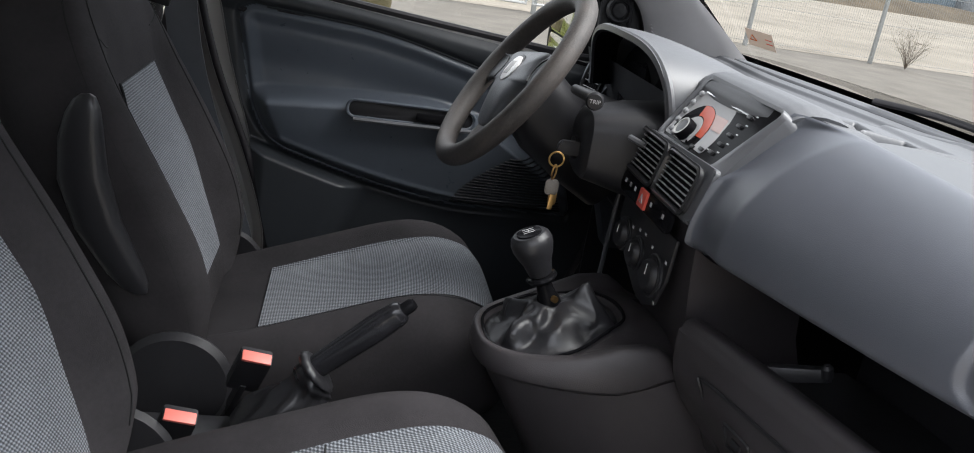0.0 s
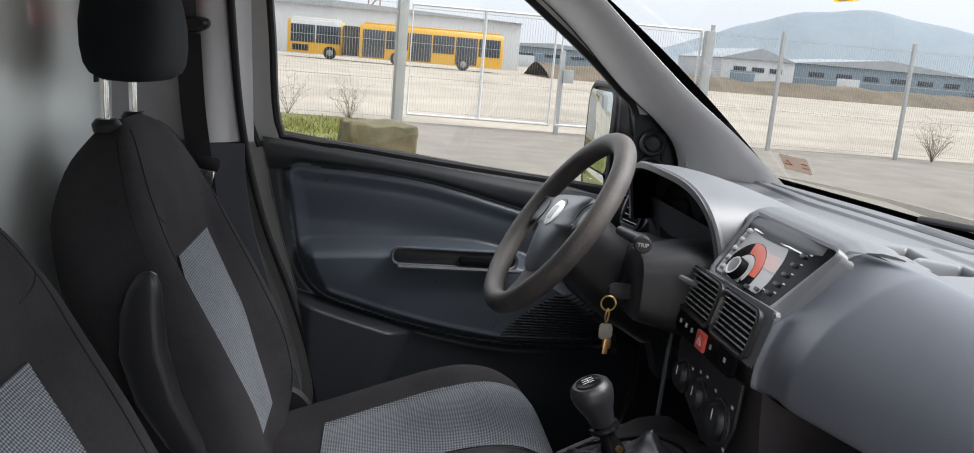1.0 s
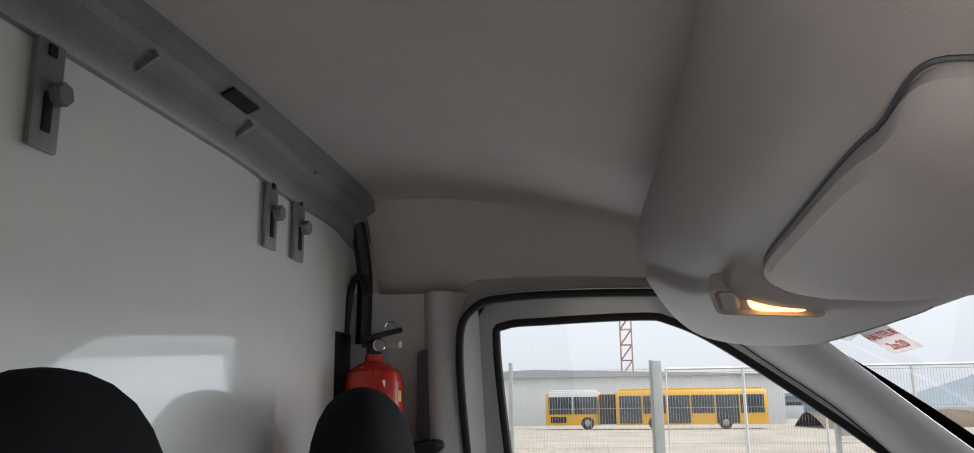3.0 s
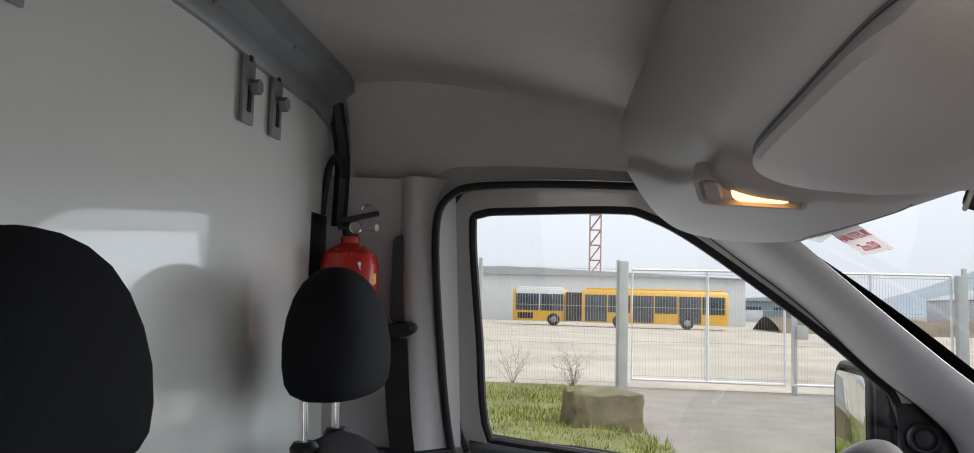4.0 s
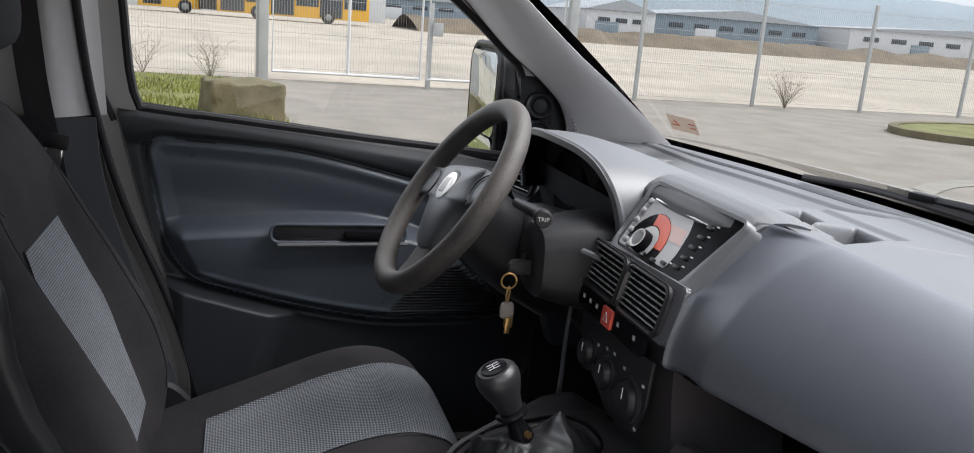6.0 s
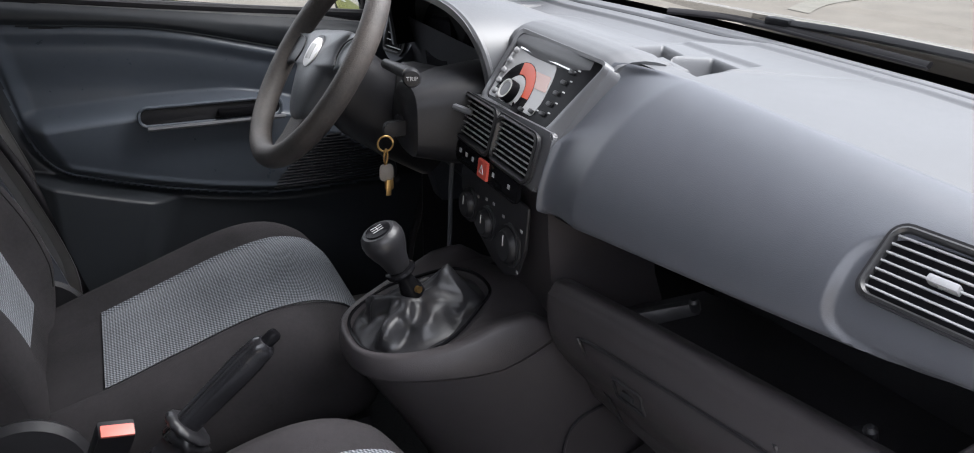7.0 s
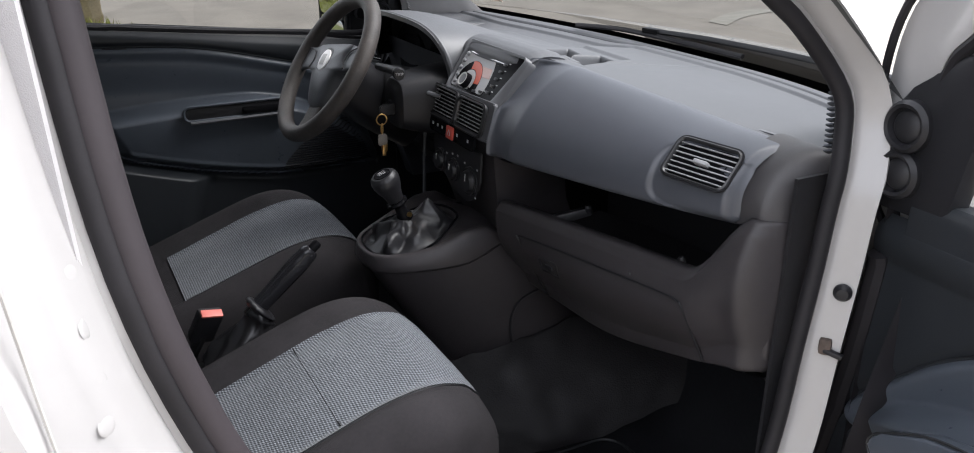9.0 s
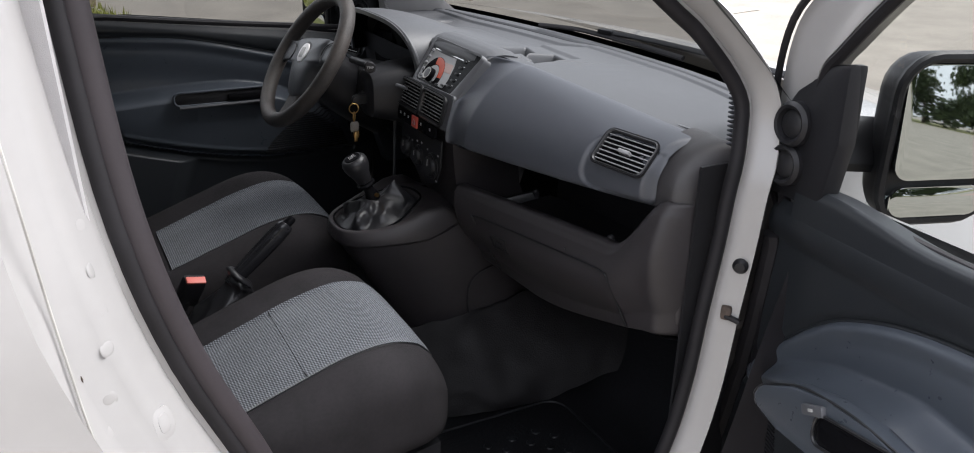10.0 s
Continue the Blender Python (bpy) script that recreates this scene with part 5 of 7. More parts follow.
KC = (-0.036, -0.029)
plate(ring_seg(KC, 0.021, 0.047, -35, 185), 0.0026, 0.0030, "display_arc", GLOSS, radio)
plate(ring_seg(KC, 0.0165, 0.0265, -25, 190), 0.0030, 0.0034, "inner_silver", SILVERPR, radio)
plate(ring_seg(KC, 0.028, 0.046, 2, 108), 0.0030, 0.0034, "display", RDISP, radio, "orange-red display")
plate([(-0.018, 0.011), (0.030, 0.012), (0.038, -0.009), (0.009, -0.010)], 0.0026, 0.0029, "display_text", shade("pale_red_display", (0.44, 0.30, 0.27), 0.2, var=0.05), radio, "pale red display field")
kn = part("volume_knob", lathe([(0.0158, 0), (0.0158, 0.009), (0.0145, 0.013), (0.011, 0.0125), (0, 0.0125)], rm @ V(*KC, 0.002), rn, 32), GLOSS, radio)
part("knob_ring", lathe([(0.0136, 0.0128), (0.0142, 0.0138), (0.0120, 0.0138), (0.0120, 0.0122)], rm @ V(*KC, 0.002), rn, 32), SATIN, kn)
part("knob_face", lathe([(0.0115, 0.0126), (0.009, 0.0131), (0, 0.0131)], rm @ V(*KC, 0.002), rn, 24), STACKGREY, kn)
plate([(-0.082, 0.0395), (0.080, 0.0375), (0.080, 0.0335), (-0.082, 0.0355)], 0.002, 0.0024, "disc_slot", BLACK, radio)
plate([(-0.082, 0.0335), (0.074, 0.0315), (0.074, 0.0295), (-0.082, 0.0315)], 0.0026, 0.0040, "slot_rim", CHROME, radio)
plate([(-0.084, 0.037), (-0.070, 0.0365), (-0.070, 0.0335), (-0.084, 0.034)], 0.0026, 0.0032, "red_light", RED, radio)
for a, b in ((-0.0955, 0.026), (-0.0965, 0.010), (-0.0955, -0.006), (-0.092, -0.022), (-0.0865, -0.037), (-0.070, -0.041)):
    part("key", lathe([(0.0046, 0), (0.0046, 0.004), (0.003, 0.005), (0, 0.005)], rm @ V(a + 0.008, b, 0.0026), rn, 12), VENTGREY, radio)
for i, (a, b) in enumerate(((0.066, 0.029), (0.063, 0.013), (0.062, -0.003), (0.062, -0.019), (0.060, -0.034), (0.034, -0.038), (0.010, -0.042))):
    part("key", rbox((0.012, 0.0056, 0.004), rm @ at(a, b, 0.0035), 0.0018), VENTFRAME, radio)
    part("key_legend", rbox((0.0055, 0.0018, 0.0006), rm @ at(a + 0.012, b + 0.005, 0.0024), 0), SILVERPR, radio)

# brow over the radio, running from the hood to the passenger crest
BROW = [(0.086, 1.196), (0.088, 1.205), (0.094, 1.2125), (0.106, 1.2195), (0.122, 1.2235), (0.140, 1.2235), (0.158, 1.2205), (0.172, 1.2165)]


def brow(u, v):
    i = min(len(BROW) - 2, int(v * (len(BROW) - 1)))
    t = v * (len(BROW) - 1) - i
    y = lerp(0.112, -0.147, u)
    bow = 0.008 * (1 - (2 * u - 1) ** 2)
    return V(lerp(BROW[i][0], BROW[i + 1][0], t) - bow * (1 - v) + 0.004 * u * (1 - v), y, lerp(BROW[i][1], BROW[i + 1][1], t) + 0.003 * bow / 0.008 * v * (1 - v) * 4 - 0.007 * smooth(0.86, 1.0, u) ** 1.5)


part("radio_brow", grid(brow, 30, 28, thick=-0.004), DASHTOP, dash, "light grey brow over the radio", 60)
part("brow_lip", tube([brow(0.92 * i / 24, 0.02) + V(0.001, 0, -0.003) for i in range(25)], 0.0045, 8), GLOSS, stack, "gloss black lip over the radio")

vent_m = facing(V(0.014, 0, 1.097), V(-0.96, 0, 0.24))
vo = rounded([(-0.120, -0.034), (0.134, -0.034), (0.139, 0.044), (-0.112, 0.036)], 0.010)
part("vent_panel", prism([vent_m @ V(a, b, -0.030) for a, b in vo], vent_m.to_3x3() @ V(0, 0, 0.028), 0.004), STACKGREY, stack, "satin grey vent panel")
for a in (-0.055, 0.064):
    vent(0.113, 0.064, vent_m @ at(a, 0.003, 0.0065), 7, False, label="black slatted centre air vent")

# button strip with hazard switch
strip_m = facing(V(0.003, 0.0, 1.052), V(-1, 0, 0.1))
strip = part("button_strip", prism([strip_m @ V(a, b, 0) for a, b in rrect(0.205, 0.030, 0.008)], strip_m.to_3x3() @ V(0, 0, 0.006), 0.002), GLOSS, stack)
hz = part("hazard_button", rbox((0.030, 0.026, 0.006), strip_m @ at(0.0, 0, 0.007), 0.002), RED, strip, "red hazard warning button")
tri = [strip_m @ V(0.0075 * math.sin(radians(a)), 0.0075 * math.cos(radians(a)) - 0.001, 0.0104) for a in (0, 120, 240)]
part("triangle", tube(tri, 0.0010, 4, True), SILVERPR, hz)
for x in (-0.085, -0.062, -0.04, 0.03, 0.078):
    part("button_mark", rbox((0.006, 0.006, 0.0006), strip_m @ at(x, 0.002, 0.0064), 0), SILVERPR, strip)

# heater panel with three dials
hp = [(0.112, 0.050), (0.112, -0.01), (0.095, -0.05), (0.06, -0.066), (0.02, -0.062), (-0.05, -0.035), (-0.105, 0.005), (-0.108, 0.03), (-0.10, 0.050)]
hm = facing(V(0.012, 0.0, 0.985), V(-1, 0, 0.06))
heat = part("heater_panel", prism([hm @ V(a, b, 0) for a, b in hp], hm.to_3x3() @ V(0, 0, 0.006), 0.003), BLACK, stack)
for a, b, r in ((-0.064, -0.008, 0.024), (0.0, -0.013, 0.023), (0.074, -0.016, 0.028)):
    dl = part("dial", lathe([(r, 0), (r, 0.006), (r * 0.86, 0.005), (r * 0.8, 0.010), (r * 0.7, 0.013), (0, 0.013)], hm @ V(a, b, 0.006), hm.to_3x3() @ V(0, 0, 1), 28), BLACK, heat)
    part("pointer", rbox((0.0014, r * 0.55, 0.002), hm @ at(a, b + r * 0.3, 0.0190), 0.0005), SATIN, dl)
    part("dial_rim", lathe([(r * 1.08, 0.0), (r * 1.08, 0.003), (r * 1.0, 0.004), (r * 1.0, 0)], hm @ V(a, b, 0.006), hm.to_3x3() @ V(0, 0, 1), 28, cap=False), DARK, dl)
for a, b in ((-0.04, 0.012), (-0.012, 0.018), (0.012, 0.02), (0.045, 0.014), (0.10, 0.014), (0.098, -0.045)):
    part("dial_mark", rbox((0.006, 0.004, 0.0006), hm @ at(a, b, 0.0064), 0), SILVERPR, heat)

# body behind the stack
part("core", loft([[V(stack_x(z) + 0.020 + dx, y, z) for dx, y in ((0, 0.115), (0, -0.13), (0.16, -0.13), (0.16, 0.115))] for z in (0.84, 0.92, 0.99, 1.06, 1.10, 1.135)]), CONSOLE, stack)
pn_ = (pass_face(0.92, 0.5) - pass_face(0.76, 0.5)).cross(pass_face(0.84, 0.66) - pass_face(0.84, 0.34)).normalized()
pn_ = pn_ if pn_.x < 0 else -pn_
vent(0.119, 0.070, facing(pass_face(0.868, 0.575) + pn_ * 0.006, pn_), 7, label="black slatted passenger air vent")
vent(0.075, 0.085, facing(V(0.080, 0.623, 1.127), V(-0.93, -0.2, 0.3)), 6, label="black slatted driver air vent")
part("driver_vent_housing", lathe([(0.0, 0.0), (0.058, 0), (0.064, -0.02), (0.06, -0.12)], V(0.085, 0.625, 1.125), V(-0.93, -0.2, 0.3), 24), DASH, dash)

# driver side of the dashboard under the instruments
part("driver_face", grid(lambda u, v: V(lerp(0.075, 0.16, v) + 0.05 * smooth(0.75, 1, v), lerp(0.11, 0.70, u), lerp(1.17, 0.86, v)), 20, 16), BLACK, dash)
part("knee_panel", grid(lambda u, v: V(lerp(0.16, 0.30, v), lerp(0.10, 0.70, u), lerp(0.865, 0.72, v)), 20, 6), BLACK, dash)

# instrument hood
def hood(u, v):
    a = math.pi * lerp(-0.03, 1.0, u)
    w = lerp(0.228, 0.225, v)
    c, sn = math.cos(a), math.sin(a)
    yy = lerp(0.322, 0.335, v) - w * math.copysign(abs(c) ** lerp(0.58, 0.8, v), c)
    top = lerp(0.128, 0.0, 0.35 * v + 0.65 * smooth(0.1, 1.05, v))
    x = lerp(0.046 - 0.026 * max(0, sn) ** 0.8, 0.42, v)
    return V(x, yy, lerp(1.118, 1.155, v) + top * sn ** lerp(0.58, 0.7, v) if sn > 0 else 1.118 - 0.04 * abs(sn))


hd = thing("instrument_hood", "grey plastic hood over dark instruments", "instrument cluster", (0.1, 0.338, 1.12))
part("hood", grid(hood, 48, 24, thick=0.010), DASHTOP, hd, "grey hood", 60)
part("hood_rim", tube([hood(lerp(0.02, 0.98, i / 40), 0.012) + V(0.002, 0, -0.004) for i in range(41)], 0.0065, 8), DASHTOP, hd)
# hood inside and cluster face coloured near-black for the shade under the hood
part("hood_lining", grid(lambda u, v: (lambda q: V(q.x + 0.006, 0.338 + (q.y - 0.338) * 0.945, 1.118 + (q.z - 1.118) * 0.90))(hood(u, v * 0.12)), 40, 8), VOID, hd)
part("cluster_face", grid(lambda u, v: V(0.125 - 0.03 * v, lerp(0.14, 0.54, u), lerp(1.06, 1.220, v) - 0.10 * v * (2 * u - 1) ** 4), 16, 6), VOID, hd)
part("left_cheek", prism([V(0.06, 0.135, 1.0), V(0.052, 0.135, 1.13), V(0.16, 0.135, 1.19), V(0.2, 0.135, 1.0)], (0, -0.012, 0), 0.003), DASH, hd)
for y in (0.43, 0.26):
    part("gauge", lathe([(0.062, 0), (0.065, -0.006), (0.06, -0.012), (0, -0.006)], V(0.105, y, 1.14), V(1, 0, -0.15), 32), GLOSS, hd)
part("warning_light", rbox((0.004, 0.006, 0.006), at(0.092, 0.165, 1.125), 0.001), lamp_mat("warning_red", (1, 0.05, 0.03), 3.0), hd, "small lit red warning light")

# ---------------------------------------------------------------- steering wheel and column
WC = V(-0.1445, 0.3500, 1.140)
WA = V(-0.88, 0, 0.600).normalized()
wm = facing(WC, WA)
wt = wm @ Matrix.Rotation(radians(10.5), 4, "Z") @ Matrix.Scale(0.942, 4)  # left a little turned
wheel = thing("steering_wheel", "worn dark grey three-spoke steering wheel", "steering wheel", WC)
RW = 0.181
HUBGREY = shade("hub_plastic", (0.078, 0.083, 0.092), 0.40, var=0.08, scale=6, grain=0.15, gscale=900)
part("rim", tube([wt @ V(RW * math.cos(a), RW * math.sin(a), 0) for a in (math.tau * i / 72 for i in range(72))], 0.0185, 18, True), WHEELSKIN, wheel, "worn rubber rim")
half = [(0.045, 0.061), (0.094, 0.057), (0.091, 0.034), (0.089, 0.014), (0.094, -0.008), (0.072, -0.020), (0.058, -0.046), (0.049, -0.074), (0.037, -0.096), (0.016, -0.104)]
pad = bez([V(a, b, 0) for a, b in [(0, 0.061)] + half + [(0, -0.105)] + [(-a, b) for a, b in half[::-1]]], 96, True)


def pad_ring(k, h):
    """Pad outline shrunk towards its middle, lower towards the foot."""
    return [wt @ V(p.x * k, -0.012 + (p.y + 0.012) * k, h - 0.010 * smooth(-0.02, -0.10, p.y * k)) for p in pad]


hb = part("hub", loft([pad_ring(k, h) for k, h in ((0.97, -0.040), (1.0, -0.030), (1.0, -0.006), (0.985, 0.000), (0.95, 0.003), (0.86, 0.007), (0.6, 0.011), (0.3, 0.013), (0.05, 0.0135))]), HUBGREY, wheel, "smooth grey hub pad", 60)
for s in (-1, 1):
    arm_ = []
    for a, lo, hi, h, th in ((0.080, -0.014, 0.060, 0.000, 0.016), (0.100, -0.011, 0.057, 0.001, 0.016), (0.125, -0.005, 0.053, 0.001, 0.015), (0.150, -0.006, 0.053, 0.001, 0.014), (0.168, -0.016, 0.060, 0.001, 0.013), (0.180, -0.028, 0.070, 0.000, 0.012)):
        arm_.append([wt @ V(s * a, (lo + hi) / 2 + (hi - lo) / 2 * cy, h - th / 2 + th / 2 * cf) for cy, cf in (sup(math.tau * i / 28, 4) for i in range(28))])
    part("spoke", loft(arm_), HUBGREY, wheel)
    part("spoke_seam", tube(bez([wt @ V(s * a, b, 0.0035) for a, b in ((0.102, -0.006), (0.094, 0.010), (0.096, 0.028), (0.112, 0.041), (0.150, 0.049))], 20), 0.0016, 6), BLACK, wheel)
low_ = []
for b, w, h in ((-0.085, 0.034, -0.012), (-0.105, 0.034, -0.012), (-0.135, 0.033, -0.011), (-0.160, 0.037, -0.008), (-0.178, 0.050, -0.005)):
    low_.append([wt @ V(w * cy, b, h - 0.008 + 0.008 * cf) for cy, cf in (sup(math.tau * i / 24, 4) for i in range(24))])
part("lower_spoke", loft(low_), WHEELSKIN, wheel)
part("badge_recess", lathe([(0.0, 0), (0.032, 0), (0.0318, 0.0012), (0, 0.0014)], wt @ V(0, 0.010, 0.0108), WA, 36), DARK, hb)
part("badge", lathe([(0.0, 0), (0.0265, 0), (0.0255, 0.004), (0.021, 0.0052), (0, 0.0058)], wt @ V(0, 0.010, 0.0110), WA, 36), BADGE, hb, "round bright badge")
part("badge_plate", rbox((0.022, 0.028, 0.002), wt @ at(0, 0.010, 0.0168), 0.0006), SATIN, hb)
for a, b, w, h in ((-0.004, -0.072, 0.002, 0.012), (0.004, -0.072, 0.002, 0.012), (0, -0.066, 0.012, 0.002), (0, -0.074, 0.012, 0.002)):
    part("airbag_mark", rbox((w, h, 0.0008), wt @ at(a, b, 0.0010), 0), DARK, hb)

col = thing("steering_column", "black plastic steering column shroud with stalks", "steering column", (-0.06, 0.34, 1.1))
axis0 = WC - WA * 0.01
part("shroud", loft([[axis0 - WA * d + wm.to_3x3() @ V(cy * w, cf * h - 0.012 * (d > 0.05), 0) for cy, cf in (sup(math.tau * i / 28, 3) for i in range(28))]
                     for d, w, h in ((0, 0.055, 0.05), (0.02, 0.075, 0.062), (0.08, 0.08, 0.068), (0.16, 0.078, 0.07), (0.24, 0.07, 0.065))]), BLACK, col)
ig = V(-0.045, 0.165, 1.075)
part("ignition_housing", loft([[ig + V(dx, cy * r * 1.2, cf * r * 1.25 + 0.01) for cy, cf in (sup(math.tau * i / 24, 3.5) for i in range(24))] for dx, r in ((-0.02, 0.032), (-0.012, 0.042), (0.05, 0.055), (0.12, 0.06))]), BLACK, col)
part("housing_bridge", rbox((0.12, 0.16, 0.10), at(0.02, 0.22, 1.085, 0, 15, 0), 0.02), BLACK, col)
part("barrel", lathe([(0.018, 0), (0.018, 0.006), (0.012, 0.008), (0, 0.008)], ig + V(-0.02, 0, 0), (-1, 0, 0), 20), DARK, col)
st1 = part("stalk", tube([V(-0.06, 0.25, 1.15), V(-0.06, 0.15, 1.158), V(-0.062, 0.125, 1.16)], [0.008, 0.010, 0.011], 12), BLACK, col)
part("stalk_end", lathe([(0.010, 0), (0.0125, 0.004), (0.0135, 0.022), (0.011, 0.027), (0, 0.028)], V(-0.06, 0.135, 1.158), (-0.25, -1, 0.02), 20), BLACK, st1)
words("TRIP", 0.0085, facing(V(-0.06, 0.135, 1.158) + V(-0.25, -1, 0.02).normalized() * 0.0285, V(-0.25, -1, 0.02)), SILVERPR, st1)
part("stalk", tube(bez([V(0.0, 0.20, 1.10), V(-0.01, 0.12, 1.115), V(0.015, 0.085, 1.108)], 6), [0.005] * 7, 8), STACKGREY, col, "grey wiper stalk")

KEYSTEEL = shade("tarnished_steel", (0.16, 0.15, 0.14), 0.4, metal=0.8, var=0.25, scale=40)
keys = thing("key_bunch", "bunch of keys hanging from the ignition", "keys", (-0.10, 0.125, 1.05))
part("key_head", prism([V(-0.070 + a, 0.145, 1.077 + b) for a, b in rrect(0.056, 0.022, 0.008)], (0, 0.010, 0), 0.003), BLACK, keys)
for z, r, rt in ((1.060, 0.0115, 0), (1.040, 0.011, 60)):
    part("ring", tube([V(-0.100 + r * math.cos(a) * math.cos(radians(rt)), 0.136 + r * math.cos(a) * math.sin(radians(rt)), z + r * math.sin(a)) for a in (math.tau * i / 24 for i in range(24))], 0.0015, 6, True), BRASS, keys)
part("key", prism([V(-0.100 + a, 0.134, 1.016 + b) for a, b in rrect(0.021, 0.026, 0.007)], (0, 0.0025, 0), 0.0006), KEYSTEEL, keys)
part("key_blade", rbox((0.008, 0.002, 0.024), at(-0.098, 0.132, 0.993, 0, 4, 0), 0.0005), BRASS, keys)
part("key", prism([V(-0.095 + a, 0.139, 1.004 + b) for a, b in rrect(0.013, 0.036, 0.004)], (0, 0.002, 0), 0.0006), BRASS, keys)

# ---------------------------------------------------------------- gear console
con = thing("gear_console", "dark grey plastic gear lever console", "gear console", (-0.06, 0, FLOOR_Z))


def con_ring(zf, x0, x1, hw, taper=0.0):
    """Plan outline of the console: rear end x0, front end x1, height a number or a curve along x."""
    out = []
    for i in range(64):
        cy, cx = sup(math.tau * i / 64, 2.6)
        x = (x0 + x1) / 2 + cx * (x1 - x0) / 2
        z = zf(x) if callable(zf) else zf
        out.append(V(x, cy * hw * (1 - 0.16 * smooth(0.2, -1, cx)) * (1 - taper * smooth(-0.4, 1, cx)), z))
    return out


def z_rim(x):
    return curve_at([(-0.21, 0.838), (-0.15, 0.846), (-0.08, 0.864), (-0.02, 0.886), (0.012, 0.887), (0.045, 0.866), (0.10, 0.845)], x)


def z_seam(x):
    return curve_at([(-0.21, 0.800), (-0.12, 0.812), (-0.03, 0.820), (0.045, 0.846), (0.10, 0.842)], x)


part("body", loft([con_ring(0.42, -0.02, 0.36, 0.150), con_ring(0.58, -0.075, 0.33, 0.148), con_ring(0.70, -0.138, 0.28, 0.144), con_ring(lambda x: z_seam(x) - 0.03, -0.184, 0.20, 0.139),
                   con_ring(lambda x: z_seam(x) - 0.002, -0.197, 0.145, 0.135)]), CONSOLE, con)
CAPS = ((lambda x: z_seam(x) - 0.001, -0.200, 0.140, 0.138, 0), (lambda x: z_seam(x) + 0.004, -0.209, 0.143, 0.1425, 0), (lambda x: z_seam(x) + 0.007, -0.2115, 0.143, 0.143, 0),
        (lambda x: lerp(z_seam(x), z_rim(x), 0.5), -0.2115, 0.142, 0.1385, 0), (lambda x: lerp(z_seam(x), z_rim(x), 0.88), -0.210, 0.140, 0.132, 0),
        (lambda x: z_rim(x) - 0.0015, -0.2085, 0.138, 0.128, 0.01), (z_rim, -0.206, 0.135, 0.124, 0.03), (lambda x: z_rim(x) - 0.001, -0.203, 0.130, 0.116, 0.08),
        (lambda x: z_rim(min(x, 0.0)) - 0.004, -0.199, 0.02, 0.109, 0.30), (lambda x: z_rim(min(x, 0.0)) - 0.007, -0.196, -0.002, 0.104, 0.34),
        (lambda x: z_rim(min(x, 0.0)) - 0.016, -0.193, -0.006, 0.101, 0.34), (lambda x: 0.812, -0.185, -0.012, 0.095, 0.34))
part("cap", loft([con_ring(*c) for c in CAPS]), CONSOLE, con, "smooth upper cap", 50)
part("boot_frame", tube(con_ring(lambda x: z_rim(min(x, 0.0)) - 0.004, -0.197, 0.0, 0.104, 0.34), 0.0024, 6, True), GLOSS, con, "gloss black boot frame")
part("side_hatch", tube(bez([V(0.075, -0.150, 0.57), V(0.060, -0.149, 0.66), V(0.085, -0.146, 0.715), V(0.17, -0.143, 0.735)], 18), 0.0025, 6), BLACK, con)
lever = thing("gear_lever", "black gear lever with worn leather knob and boot", "gear lever", (-0.12, 0, 0.84))


def boot_ring(t):
    """Soft boot from its teardrop frame up to the lever: a tent with a few deep folds, fullest in front."""
    top = V(-0.118, 0.0, 0.886)
    out = []
    for i, p in enumerate(con_ring(lambda x: z_rim(min(x, 0.0)) - 0.013, -0.192, -0.008, 0.098, 0.34)):
        a = math.tau * i / 64
        cy, cx = sup(a, 2.2)
        rim = top + V(cx * 0.017, cy * 0.017, 0)
        q = p.lerp(rim, t ** 1.15)
        q.z = lerp(p.z, rim.z, t ** 0.8)
        amp = math.sin(math.pi * t ** 0.9) * 0.017
        crease = 1 - 2 * abs(math.sin(2.0 * a + 2.2 * t + 0.5)) ** 0.7
        fold = crease + 0.6 * math.sin(7 * a - 6 * t + 1) + 0.25 * math.sin(13 * a + 9 * t)
        d = p - top
        d.z = 0
        q += d.normalized() * amp * fold * 0.6
        q.z += 0.040 * math.exp(-((a - 1.75) / 0.42) ** 2) * math.sin(math.pi * t) ** 1.2 + 0.30 * amp * math.sin(5 * a + 2 + 8 * t)
        q.z -= 0.010 * math.sin(math.pi * min(1.0, 2.2 * t))
        out.append(q)
    return out


part("boot", loft([boot_ring(i / 30) for i in range(31)]), LEATHER, lever, "creased black leatherette boot", 70)
LD = V(-0.42, 0.0, 0.907).normalized()
L0 = V(-0.114, 0.0, 0.896)
part("lever_collar", lathe([(0.0175, -0.016), (0.016, -0.004), (0.0125, 0.008), (0.011, 0.020), (0.014, 0.025), (0.0215, 0.027), (0.0225, 0.030), (0.0205, 0.033), (0.013, 0.035), (0, 0.035)], L0, LD, 28), GLOSS, lever)
part("knob", lathe([(0.012, 0.033), (0.0165, 0.036), (0.0180, 0.042), (0.0205, 0.054), (0.0255, 0.066), (0.0290, 0.078), (0.0298, 0.087), (0.0275, 0.095), (0.0225, 0.0995), (0.019, 0.0995), (0, 0.0985)], L0, LD, 36), LEATHER, lever, "worn leather gear knob")
part("knob_cap", lathe([(0.0185, 0.098), (0.0175, 0.1015), (0, 0.1025)], L0, LD, 28), GLOSS, lever)
